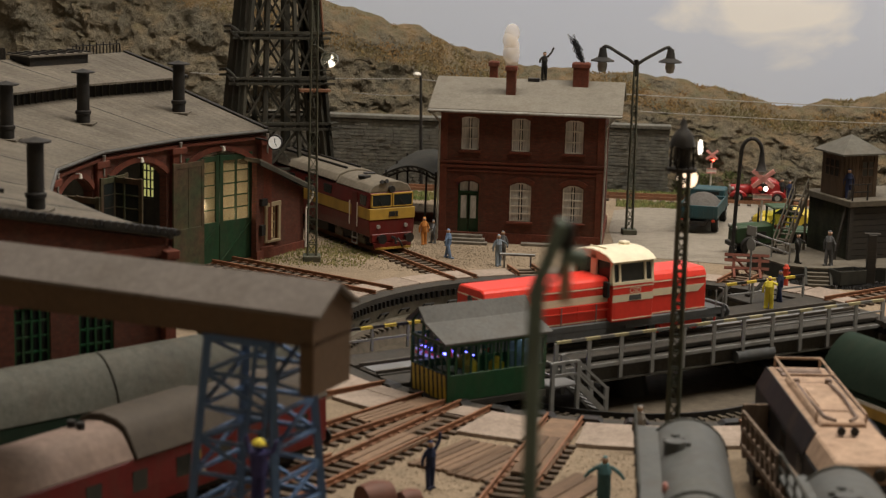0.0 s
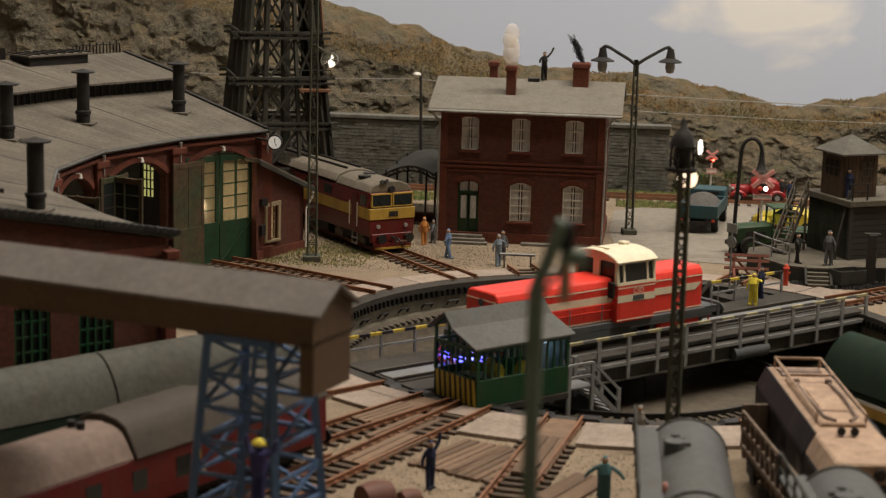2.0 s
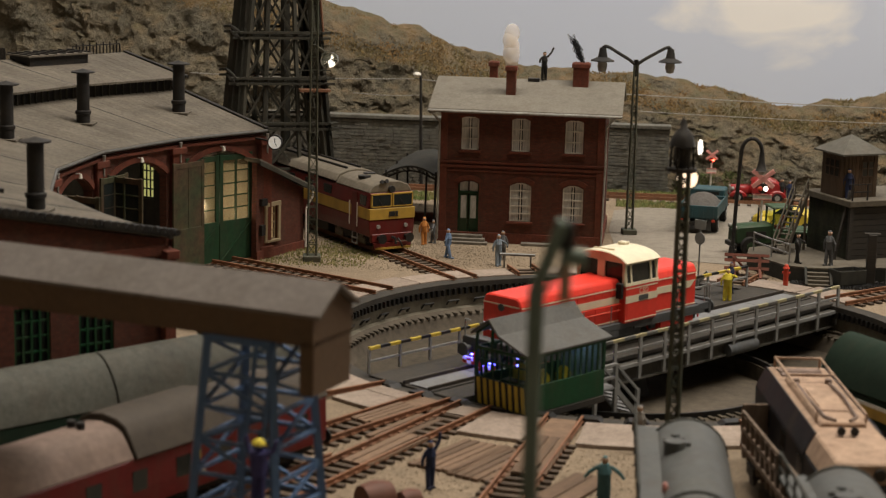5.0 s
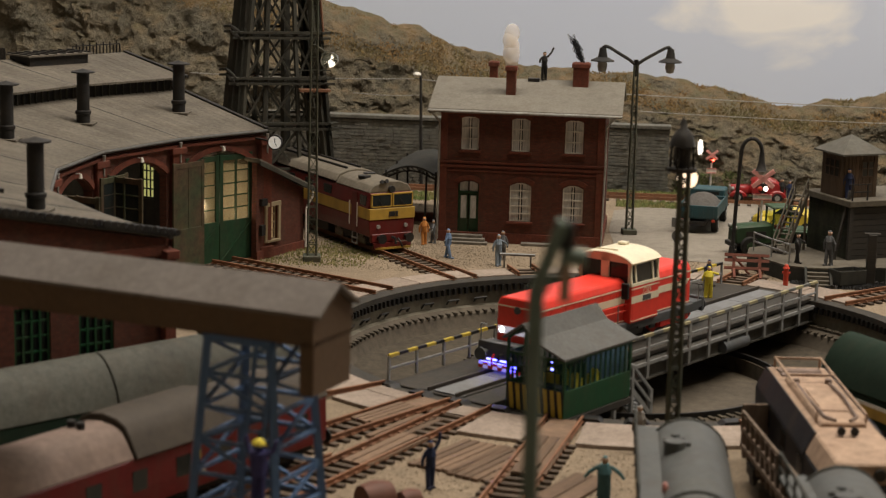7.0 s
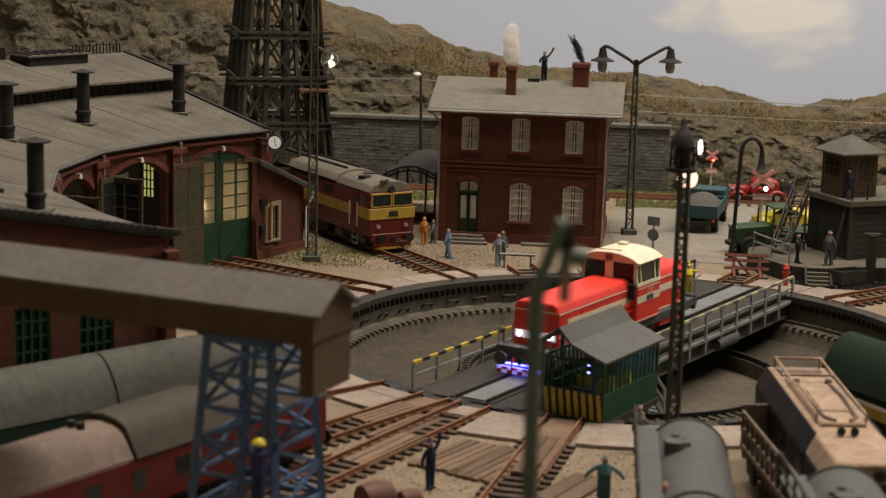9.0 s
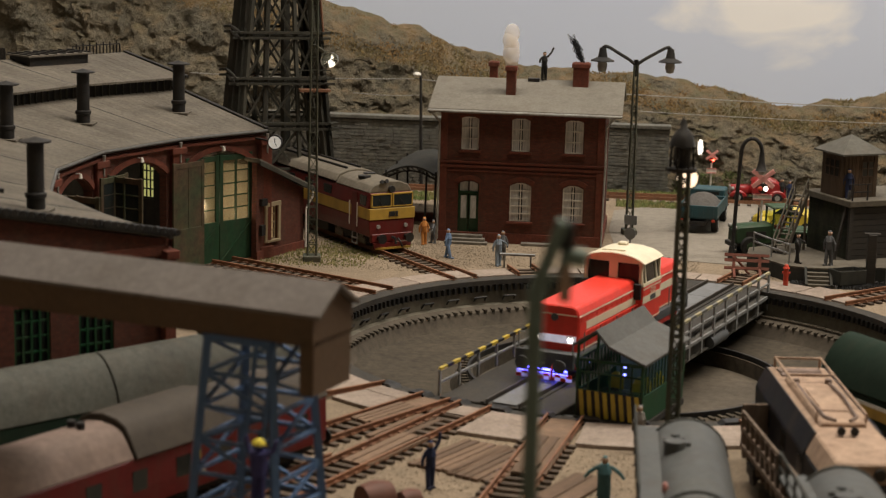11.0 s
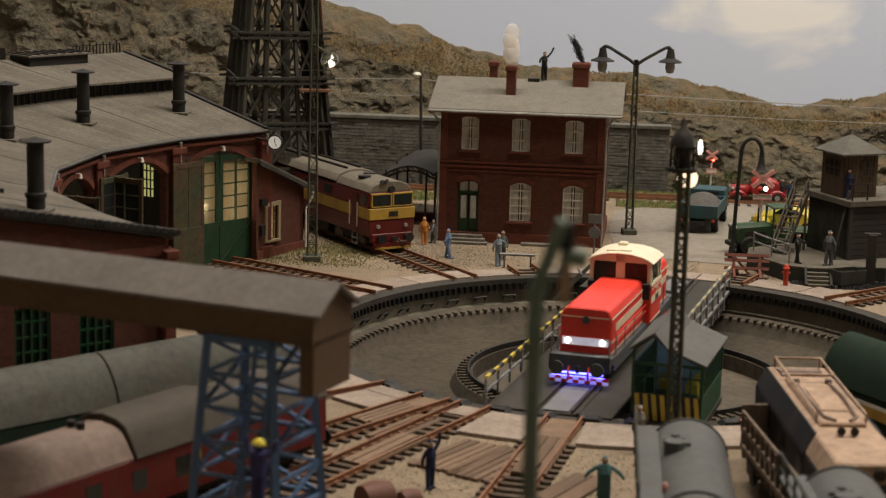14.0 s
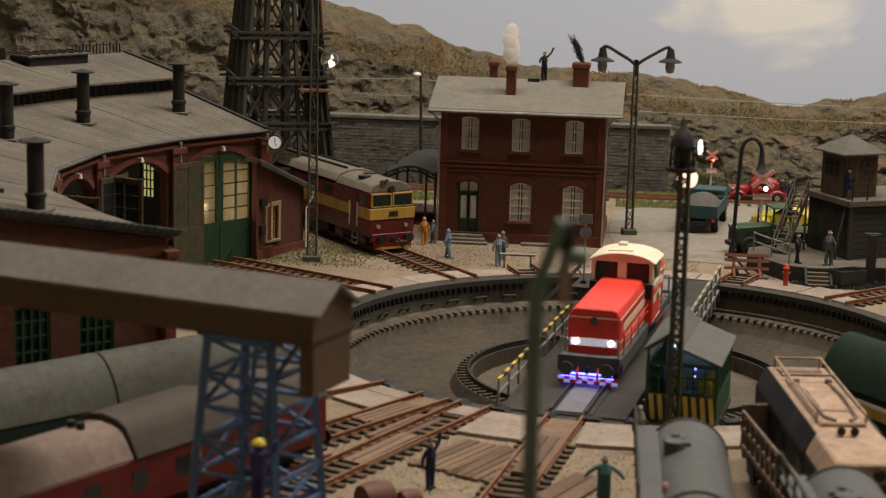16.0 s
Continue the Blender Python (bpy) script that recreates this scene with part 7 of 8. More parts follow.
def coal_stage():
    c = thing("coal_stage", at(12.3, 18.6, 0, 28), "dark board-clad coal stage with a concrete top", "coal stage")
    L, D, H = 6.6, 4.2, 3.95
    part("core", Geo().box(L / 2, D / 2, 0.0, L - 0.2, D - 0.2, H), M["stage_dark"], c)
    n = 11
    for i in range(n):
        z = 0.1 + (H - 0.15) * i / n
        part("cladding_board", Geo().box(L / 2, 0.02, z, L, 0.1, (H - 0.15) / n - 0.03), M["dark_wood"], c)
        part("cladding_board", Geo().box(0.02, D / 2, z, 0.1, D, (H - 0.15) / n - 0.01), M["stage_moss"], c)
    for x in (0.0, L / 2, L):
        part("corner_post", Geo().box(x, -0.05, 0, 0.22, 0.22, H), M["dark_wood"], c)
    part("top_slab", Geo().box(L / 2, D / 2, H, L + 0.5, D + 0.5, 0.36), M["stage_top"], c, "dusty concrete slab", bevel=0.04)
    for x in (0.0, 1.0):
        part("rail_post", Geo().bar((x, -0.1, H + 0.36), (x, -0.1, H + 1.3), 0.07), M["soot"], c)
    for z in (0.85, 1.28):
        part("guard_rail", Geo().bar((-0.2, -0.1, H + z), (1.2, -0.1, H + z), 0.06), M["soot"], c)
    part("leaning_timber", Geo().bar((-0.9, 0.3, 0.1), (0.2, 0.4, H + 0.9), 0.16), M["dark_wood"], c)


coal_stage()


def lookout_hut():
    c = thing("lookout_hut", at(12.35, 20.95, 4.312, 28), "small brown boarded hut on top of the coal stage", "hut")
    W, H = 2.2, 2.55
    nb = 9
    for i in range(nb):
        x = -W / 2 + W * (i + 0.5) / nb
        for y, nm in ((-W / 2, "front_board"), (W / 2, "back_board")):
            part(nm, Geo().box(x, y, 0, W / nb - 0.02, 0.1, H), M["hut_wood"], c)
        for xx in (-W / 2, W / 2):
            part("side_board", Geo().box(xx, x, 0, 0.1, W / nb - 0.02, H), M["hut_wood"], c)
    part("inner_wall", Geo().box(0, 0, 0, W - 0.1, W - 0.1, H), M["soot"], c)
    part("roof", Geo().add([(-1.5, -1.5, H), (1.5, -1.5, H), (1.5, 1.5, H), (-1.5, 1.5, H), (0, 0, H + 0.95), (-1.5, -1.5, H - 0.1), (1.5, -1.5, H - 0.1), (1.5, 1.5, H - 0.1), (-1.5, 1.5, H - 0.1)], [(0, 1, 4), (1, 2, 4), (2, 3, 4), (3, 0, 4), (5, 8, 7, 6), (0, 5, 6, 1), (1, 6, 7, 2), (2, 7, 8, 3), (3, 8, 5, 0)]), M["hut_felt"], c, "dark felt pyramid roof")
    for cx, cy, r, w, h0, h1, cols in ((0.45, -W / 2 - 0.06, 0, 0.8, 1.15, 2.1, 2), (-W / 2 - 0.06, 0.0, -90, 1.4, 1.1, 2.15, 3)):
        m = Matrix.Translation((cx, cy, 0)) @ Matrix.Rotation(radians(r), 4, "Z")
        wn = part("window", Geo().box(0, 0, h0, w, 0.05, 0.07).box(0, 0, h1 - 0.07, w, 0.05, 0.07).box(-w / 2, 0, h0, 0.07, 0.05, h1 - h0).box(w / 2, 0, h0, 0.07, 0.05, h1 - h0).turn(m), M["hut_wood"], c)
        part("pane", Geo().box(0, 0.02, h0, w, 0.03, h1 - h0).turn(m), M["dark_glass"], wn)
        for i in range(1, cols):
            part("mullion", Geo().box(-w / 2 + w * i / cols, -0.01, h0, 0.08, 0.06, h1 - h0).turn(m), M["hut_wood"], wn)
        part("glazing_bar", Geo().box(0, -0.01, (h0 + h1) / 2, w, 0.06, 0.07).turn(m), M["hut_wood"], wn)


lookout_hut()


def platform():
    c = thing("loading_platform", at(0, 0), "low dark platform with steps before the coal stage", "platform")
    g = Geo().prism([(6.7, 19.4), (8.6, 16.3), (9.8, 15.8), (11.0, 15.8), (12.6, 16.6), (14.3, 16.7), (19, 20.8), (19, 24.5), (9.0, 23.0), (6.9, 21.2)], 0, 0.82, "z")
    part("platform_body", g, M["stage_dark"], c, bevel=0.03)
    g = Geo().prism([(6.7, 19.4), (8.6, 16.3), (9.8, 15.8), (11.0, 15.8), (12.6, 16.6), (14.3, 16.7), (19, 20.8), (19, 24.5), (9.0, 23.0), (6.9, 21.2)], 0.822, 0.9, "z")
    part("platform_top", g, M["stage_top"], c)
    for i in range(4):
        part("step", Geo().box(10.4, 15.68 - 0.28 * i, 0, 1.2, 0.3, 0.68 - 0.17 * i), M["stage_top"], c, bevel=0.015)
    part("step_cheek", Geo().prism([(14.6, 0), (15.8, 0), (15.8, 0.95), (14.6, 0.2)], 9.66, 9.79, "x"), M["stage_dark"], c)
    part("step_cheek", Geo().prism([(14.6, 0), (15.8, 0), (15.8, 0.95), (14.6, 0.2)], 11.02, 11.15, "x"), M["stage_dark"], c)
    # railings along the road side
    pts = [(7.1, 20.3), (8.0, 18.4), (8.9, 16.9)]
    for x, y in pts:
        part("rail_post", Geo().bar((x, y, 0.9), (x, y, 2.0), 0.09), M["rail_grey"], c)
    for a, b in zip(pts[:-1], pts[1:]):
        for z in (1.45, 1.95):
            part("hand_rail", Geo().bar((*a, z), (*b, z), 0.08), M["rail_grey"], c)


platform()


def stage_stairs():
    c = thing("stage_stairs", at(8.85, 19.4, 0.9, 0), "grey-brown wooden stairs with rails up to the coal stage", "stairs")
    top = 3.3
    run = Vector((1.25, 1.9, top))
    for s in (0.0, 0.9):
        o = Vector((-0.75 * s, 0.55 * s, 0))
        part("stringer", Geo().bar(o, o + run, 0.1, 0.26), M["stage_top"], c)
        part("hand_rail", Geo().bar(o + Vector((0, 0, 0.85)), o + run + Vector((0, 0, 0.85)), 0.08), M["stage_top"], c)
        for k in range(4):
            p = o + run * (k / 3)
            part("baluster", Geo().bar(p, p + Vector((0, 0, 0.88)), 0.08), M["stage_top"], c)
    for i in range(11):
        p = run * ((i + 0.5) / 11)
        part("tread", Geo().bar(p, p + Vector((-0.68, 0.5, 0)), 0.3, 0.06), M["stage_top"], c)
    part("prop", Geo().bar(run * 0.95, Vector((run.x * 0.95, run.y * 0.95, 0)), 0.12), M["stage_top"], c)


stage_stairs()


def buffer_stop():
    c = thing("buffer_stop", at(*polar(17.8, 68.4), 0.3, 68.4 - 90), "rusty red buffer stop of riveted rails", "buffer stop")
    for x in (-0.72, 0.72):
        part("upright", Geo().bar((x, 0, -0.25), (x, 0, 1.25), 0.16), M["rust_red"], c)
        part("stay", Geo().bar((x, 0, 1.15), (x, 1.9, -0.2), 0.14), M["rust_red"], c)
        part("stay", Geo().bar((x, 0, 0.5), (x, -1.0, -0.2), 0.14), M["rust_red"], c)
    for z in (0.55, 1.0, 1.3):
        part("beam", Geo().bar((-1.25, 0, z), (1.25, 0, z), 0.16), M["rust_red"], c)
    part("tie", Geo().bar((-0.8, 1.0, 0.35), (0.8, 1.0, 0.35), 0.12), M["rust_red"], c)
    part("tie", Geo().bar((-0.7, 0, 1.2), (0.7, 1.6, 0), 0.1), M["rust_red"], c)


M["rust_red"] = surface("rust_red_iron", (0.17, 0.055, 0.035), 0.7, mix=0.35)
buffer_stop()


def small_buffer_stop():
    c = thing("buffer_stop", at(*polar(17.6, 111.06), 0.15, 111.06 - 90), "small grey rail buffer stop at a stub track", "buffer stop")
    for x in (-0.75, 0.75):
        part("upright", Geo().bar((x, 0, -0.1), (x, 0, 0.9), 0.1), M["rail_grey"], c)
    part("beam", Geo().bar((-1.0, 0, 0.9), (1.0, 0, 0.9), 0.12), M["rail_grey"], c)


small_buffer_stop()
g = Geo().rod((0, 0, 0), (0, 0, 0.95), 0.14, seg=10).rod((0, 0, 0.95), (0, 0, 1.05), 0.2, 0.14, 10).dome(0, 0, 1.05, 0.13).rod((-0.22, 0, 0.7), (0.22, 0, 0.7), 0.07, seg=8)
single("fire_hydrant", g, M["hydrant_red"], at(8.55, 14.2, 0.17), "orange-red fire hydrant on the slabs by the pit", "hydrant", smooth=True)
g = Geo().box(0, 0, 0, 0.5, 0.5, 2.9).box(0, 0, 2.9, 0.9, 0.3, 0.06)
single("dark_post", g, M["dark_wood"], at(13.3, 16.0, 0), "square dark post beside the rusty track", "post", bevel=0.03)
for x, y in ((12.9, 18.0),):
    t = thing("coal_tub", at(12.0, 15.55, 0, 30), "open dark coal tub beside the platform steps", "coal tub")
    for yy in (-0.55, 0.55):
        part("side", Geo().box(0, yy, 0.2, 1.7, 0.08, 0.75), M["stage_dark"], t)
    for xx in (-0.85, 0.85):
        part("end", Geo().box(xx, 0, 0.2, 0.08, 1.1, 0.75), M["stage_dark"], t)
    part("coal_fill", Geo().box(0, 0, 0.0, 1.6, 1.0, 0.75), M["coal"], t)
scatter("coal_heap", M["coal"], [(10.8, 14.6, 13.5, 16.4), (12.0, 14.8, 15.5, 16.8), (9, 14.9, 14, 15.9)], 4200, 0.15, "spilt coal lumps between platform and track", 1.0, 21)


def fence(x0, y0, x1, y1, n, label):
    c = thing("low_fence", at(0, 0, 0), label, "fence")
    for i in range(n):
        t = i / (n - 1)
        part("post", Geo().bar((x0 + (x1 - x0) * t, y0 + (y1 - y0) * t, 0), (x0 + (x1 - x0) * t, y0 + (y1 - y0) * t, 1.25), 0.11), M["rail_grey"], c)
    for z in (0.7, 1.15):
        part("rail", Geo().bar((x0, y0, z), (x1, y1, z), 0.09), M["rail_grey"], c)


fence(14.2, 16.0, 19.0, 20.2, 5, "low grey rail fence beside the coal stage")


def bush(x, y, z, r, n, seed, label="green leafy bush at the cliff foot"):
    rng = random.Random(seed)
    c = thing("bush", at(x, y, z), label, "bush", "bushes")
    g = Geo()
    for i in range(7):
        a = rng.uniform(0, 6.28)
        g.rod((0, 0, 0), (r * 0.6 * math.cos(a), r * 0.6 * math.sin(a), r * rng.uniform(0.4, 0.9)), 0.05, 0.02, 5)
    part("stems", g, M["timber"], c)
    g = Geo()
    for i in range(n):
        a, u = rng.uniform(0, 6.28), rng.random() ** 0.5
        h = rng.random()
        rr = r * u * (1.1 - 0.6 * h) * rng.uniform(0.75, 1.2)
        p = Vector((rr * math.cos(a), rr * math.sin(a), r * 1.1 * h))
        s = rng.uniform(0.06, 0.16)
        d = [Vector((rng.uniform(-s, s), rng.uniform(-s, s), rng.uniform(-s, s))) for _ in range(3)]
        g.add([p + v for v in d], [(0, 1, 2)])
    tagged(part("leaves", g, M["bush_green"], c), kind="stuff")


bush(5.0, 46.4, 0.0, 1.3, 900, 31)
bush(7.0, 46.6, 0.0, 1.5, 1000, 32)
bush(3.4, 46.2, 0.0, 0.9, 500, 33)
bush(17.4, 36.0, 0.0, 2.2, 1600, 34)

figure("figurine", at(-12.35, 22.4, 0, 20), M["orange"], "orange-clad figurine standing by the canopy", 1.7)
figure("figurine", at(-11.85, 22.9, 0, -70), M["grey_cloth"], "grey-clad stooping figurine by the canopy", 1.45, ((0.5, -0.3, 0.9), (-0.2, -0.3, 0.8)))
figure("figurine", at(-10.5, 18.5, 0, 70), M["denim"], "light blue figurine walking across the gravel", 1.75, stride=0.22)
figure("figurine", at(-7.35, 18.6, 0, 0), M["grey_cloth"], "grey-coated figurine near the house steps", 1.75)
figure("figurine", at(-7.46, 16.9, 0, 20), M["pale_blue"], "pale blue figurine with a bent arm on the gravel", 1.85, ((0.5, 0, 1.1), (-0.3, 0, 0.8)))
figure("figurine", at(9.35, 17.0, 0.9, 60), M["soot"], "dark-clad figurine on the loading platform", 1.7, ((0.3, -0.3, 1.2), (-0.3, -0.2, 1.1)))
figure("figurine", at(11.05, 16.75, 0.9, -30), M["grey_cloth"], "grey figurine with white shoes on the platform", 2.0)
figure("figurine", at(12.2, 19.5, 4.312, 10), M["navy"], "navy-clad figurine on top of the coal stage", 1.7)
figure("figurine", at(10.3, 43.4, 0.03, 10), M["soot"], "dark-clad figurine beside the red car", 1.75)
figure("figurine", at(10.85, 43.6, 0.03, 10), M["navy"], "dark-clad figurine beside the red car", 1.6)


# ---- foreground, out of focus ----
M["crane_blue"] = surface("blue_lattice_paint", (0.08, 0.15, 0.29), 0.5, mix=0.2, dirt=0.2)
M["gantry_brown"] = surface("brown_gantry_paint", (0.115, 0.072, 0.042), 0.7, mix=0.2, grain=4)
M["gantry_roof"] = surface("grey_brown_gantry_roof", (0.17, 0.15, 0.135), 0.85, mix=0.25, grain=4)
M["coach_roof"] = surface("grey_green_coach_roof", (0.08, 0.082, 0.067), 0.7, second=(0.045, 0.045, 0.036), mix=0.45, blotch=0.25)
M["dusty_roof"] = surface("dusty_pink_roof", (0.22, 0.158, 0.13), 0.75, second=(0.13, 0.10, 0.08), mix=0.3, blotch=0.5)
M["brown_roof"] = surface("dark_brown_roof", (0.062, 0.05, 0.038), 0.7, mix=0.3)
M["coach_red"] = surface("coach_red_paint", (0.13, 0.012, 0.012), 0.45, mix=0.25)
M["tank_grey"] = surface("dark_grey_tank", (0.10, 0.105, 0.10), 0.5, mix=0.3, blotch=0.4)
M["beige_roof"] = surface("sandy_beige_roof", (0.46, 0.32, 0.225), 0.75, second=(0.30, 0.20, 0.14), mix=0.4, blotch=0.8)
M["dark_blue"] = surface("dark_blue_paint", (0.009, 0.010, 0.014), 0.5, mix=0.2)
M["grey_wood"] = surface("grey_brown_stakes", (0.19, 0.14, 0.105), 0.85, mix=0.35, stretch=(4, 4, 0.6))
M["post_green"] = surface("grey_green_post", (0.165, 0.215, 0.18), 0.6, mix=0.25)
M["barrel"] = surface("rust_brown_barrel", (0.15, 0.06, 0.04), 0.6, mix=0.3)
M["railcar_green"] = surface("very_dark_green", (0.016, 0.03, 0.02), 0.8, mix=0.2, spec=0.12, dirt=0.12)
M["skin"] = surface("painted_head", (0.55, 0.36, 0.26), 0.7, mix=0.1)
M["teal_cloth"] = surface("teal_cloth", (0.07, 0.16, 0.17), 0.8, mix=0.2)


def gantry():
    tip = Vector((-8.4, -37.2, 0))
    a = math.degrees(math.atan2(3.8, -11.2))
    c = thing("covered_gantry", at(tip.x, tip.y, 0, a), "brown covered gantry on a blue lattice tower", "gantry crane")
    # own space: x runs along the gantry away from its head
    zr, ze, w = 10.05, 9.3, 1.25
    part("roof_slope", Geo().prism([(0, zr), (w, ze), (w, ze + 0.1), (0, zr + 0.12)], -0.25, 24, "x"), M["gantry_roof"], c)
    part("roof_slope", Geo().prism([(0, zr), (-w, ze), (-w, ze + 0.1), (0, zr + 0.12)], -0.25, 24, "x"), M["gantry_roof"], c)
    for s in (-1, 1):
        part("side_wall", Geo().box(12, s * (w - 0.1), ze - 0.75, 24, 0.1, 0.8), M["gantry_brown"], c)
    part("floor_beam", Geo().box(12, 0, ze - 0.85, 24, 2 * w - 0.2, 0.12), M["gantry_brown"], c)
    part("head_box", Geo().prism([(-w + 0.1, 7.0), (w - 0.1, 7.0), (w - 0.1, ze), (0, zr), (-w + 0.1, ze)], 0.0, 0.45, "x"), M["gantry_brown"], c, "plain brown end box", bevel=0.03)
    t = part("tower_head", Geo().box(2.45, 0, 8.3, 2.4, 2.3, 0.2), M["crane_blue"], c)

    def corner(i, z):
        k = (z - 0.2) / 8.2
        hx, hy = 1.65 - 0.6 * k, 1.6 - 0.5 * k
        sx, sy = ((-1, -1), (1, -1), (1, 1), (-1, 1))[i]
        return Vector((2.45 + sx * hx, sy * hy, z))
    for i in range(4):
        part("leg", Geo().bar(corner(i, 0.2), corner(i, 8.4), 0.22), M["crane_blue"], t, "blue lattice leg")
        part("foot", Geo().box(*corner(i, 0.2).xy, 0, 0.7, 0.7, 0.22), M["stage_dark"], t)
    n = 8
    for k in range(n):
        za, zb = 0.3 + 8.0 * k / n, 0.3 + 8.0 * (k + 1) / n
        for i in range(4):
            j = (i + 1) % 4
            part("cross_bar", Geo().bar(corner(i, zb), corner(j, zb), 0.11), M["crane_blue"], t)
            p, q = (i, j) if k % 2 else (j, i)
            part("brace", Geo().bar(corner(p, za), corner(q, zb), 0.1), M["crane_blue"], t)
    # ladder
    for s in (-0.28, 0.28):
        part("ladder_side", Geo().bar((2.1 + s, 1.95, 0.0), (1.55 + s, 1.2, 8.3), 0.1), M["crane_blue"], t)
    for i in range(22):
        k = i / 22 + 0.02
        part("rung", Geo().bar((2.1 - 0.55 * k - 0.28, 1.95 - 0.75 * k, 8.3 * k), (2.1 - 0.55 * k + 0.28, 1.95 - 0.75 * k, 8.3 * k), 0.06), M["crane_blue"], t)
    for s in (-1, 1):
        part("far_leg", Geo().bar((23.5, s * 1.0, 0), (23.5, s * 0.9, 8.5), 0.2), M["crane_blue"], c)


gantry()


def climber():
    g = Geo()
    for s in (-1, 1):
        g.rod((0.12 * s, 0.05, 0.0), (0.1 * s, 0, 0.85), 0.09, 0.12, 7).rod((0.2 * s, 0, 1.4), (0.42 * s, -0.1, 1.55), 0.08, 0.07, 6).rod((0.42 * s, -0.1, 1.55), (0.5 * s, -0.1, 1.85), 0.07, 0.06, 6)
    g.rod((0, 0, 0.8), (0, 0, 1.48), 0.24, 0.27, 9)
    single("figurine", g.dome(0, 0, 1.66, 0.16, 0.17, 8, 3, True), M["violet_cloth"], at(-10.05, -39.6, 4.25, 160), "violet-clad climbing figurine on the tower ladder", "figurine", "painted layout figures", smooth=True)
    single("yellow_helmet", Geo().dome(0, 0, 0, 0.2, 0.17, 10, 3), M["hiviz"], at(-10.05, -39.6, 5.95), "yellow helmet on the climbing figurine", "helmet", smooth=True)


M["pale_cloth"] = surface("pale_grey_cloth", (0.3, 0.28, 0.25), 0.8, mix=0.3)
M["violet_cloth"] = surface("violet_blue_cloth", (0.04, 0.04, 0.14), 0.8, mix=0.2)
climber()


def coach(name, deg, r0, length, label, body, roof, zroof, stepped=False):
    """A long vehicle on a radial track; its near-pit end is at r0 and y runs outward."""
    c = thing(name, at(*polar(r0, deg), rz=deg - 90), label, "railway coach")
    f = 0.36
    ev = 2.45 if stepped else 2.95 if body != roof and name != "railway_coach" else 1.9
    part("body", Geo().prism([(-1.45, f + 0.75), (1.45, f + 0.75), (1.48, f + 1.4), (1.44, f + ev), (-1.44, f + ev), (-1.48, f + 1.4)], 0.1, length), body, c, bevel=0.05)
    arc = [(-1.48 + 2.96 * i / 12, f + ev + (zroof - f - ev) * math.sin(math.pi * i / 12) ** 0.7) for i in range(13)]
    if stepped:
        arc = [(-1.5, f + ev), (-1.2, f + 3.0), (-0.95, f + 3.35), (-0.6, f + 3.52), (0, f + 3.6), (0.6, f + 3.52), (0.95, f + 3.35), (1.2, f + 3.0), (1.5, f + ev)]
    if stepped:
        for y0, y1, k, mm in ((0.0, 5.6, 0.98, M["brown_roof"]), (5.6, 10.2, 1.04, M["brown_roof"]), (10.2, length, 0.97, roof)):
            part("roof", Geo().prism([(x * k, f + ev + (z - f - ev) * (k ** 3)) for x, z in arc], y0, y1), mm, c, bevel=0.04, smooth=True)
        part("roof_vent", Geo().rod((-0.1, 11.3, zroof - 0.35), (-0.1, 11.3, zroof + 0.05), 0.14, seg=10).rod((0.3, 11.3, zroof - 0.35), (0.3, 11.3, zroof + 0.05), 0.14, seg=10), M["soot"], c, smooth=True)
    else:
        for y0, y1 in ((0.0, 9.0), (9.06, 18.0), (18.06, length)):
            part("roof", Geo().prism(arc, y0, min(y1, length)), roof, c, bevel=0.03, smooth=True)
        part("roof_vent", Geo().box(0.0, 4.0, zroof - 0.02, 0.5, 0.5, 0.1), roof, c)
    for s in (-1, 1):
        for i in range(int(length / 2.1) if ev > 2 else 0):
            part("window", Geo().box(s * 1.455, 1.6 + 2.1 * i, f + (1.35 if stepped else 1.75), 0.05, 1.0 if not stepped else 0.7, 0.7), M["dark_glass"], c)
        part("badge_bar", Geo().box(s * 1.49, 7.2, f + 1.2, 0.03, 0.7, 0.25), M["cream"], c, "pale lettering bar")
        part("badge_disc", Geo().box(s * 1.49, 7.2, f + 1.75, 0.03, 0.3, 0.34), M["yellow"], c)
    for x in (-0.88, 0.88):
        part("buffer", Geo().rod((x, 0.1, f + 0.7), (x, -0.5, f + 0.7), 0.13, seg=10).rod((x, -0.5, f + 0.7), (x, -0.58, f + 0.7), 0.3, seg=14), M["black"], c, smooth=True)
    part("end_window", Geo().box(0, 0.08, f + 1.9, 2.2, 0.06, 0.75), M["dark_glass"], c)
    for yc in (2.6, length - 2.8):
        part("bogie", Geo().box(1.0, yc, f + 0.3, 0.18, 3.2, 0.4).box(-1.0, yc, f + 0.3, 0.18, 3.2, 0.4).box(0, yc, f + 0.4, 2, 0.5, 0.35), M["soot"], c)
        for y in (-1.1, 1.1):
            for x in (-0.72, 0.72):
                part("wheel", Geo().rod((x - 0.07, yc + y, f + 0.47), (x + 0.07, yc + y, f + 0.47), 0.47, seg=14), M["soot"], c, smooth=True)
    part("underframe", Geo().box(0, length / 2, f + 0.45, 2.2, length - 1, 0.32), M["soot"], c)
    return c


coach("railway_coach", 229.5, 21.0, 20.0, "passenger coach with a grey-green rounded roof", M["railcar_green"], M["coach_roof"], 4.0)
coach("red_railcar", 241.4, 25.2, 17.0, "red railcar with a dusty pink and brown roof", M["coach_red"], M["dusty_roof"], 4.0, True)
GREEN_CAR = coach("green_railcar", 303.5, 16.2, 14.0, "dark green railcar with a grey-green roof and yellow band", M["railcar_green"], M["railcar_green"], 4.05)


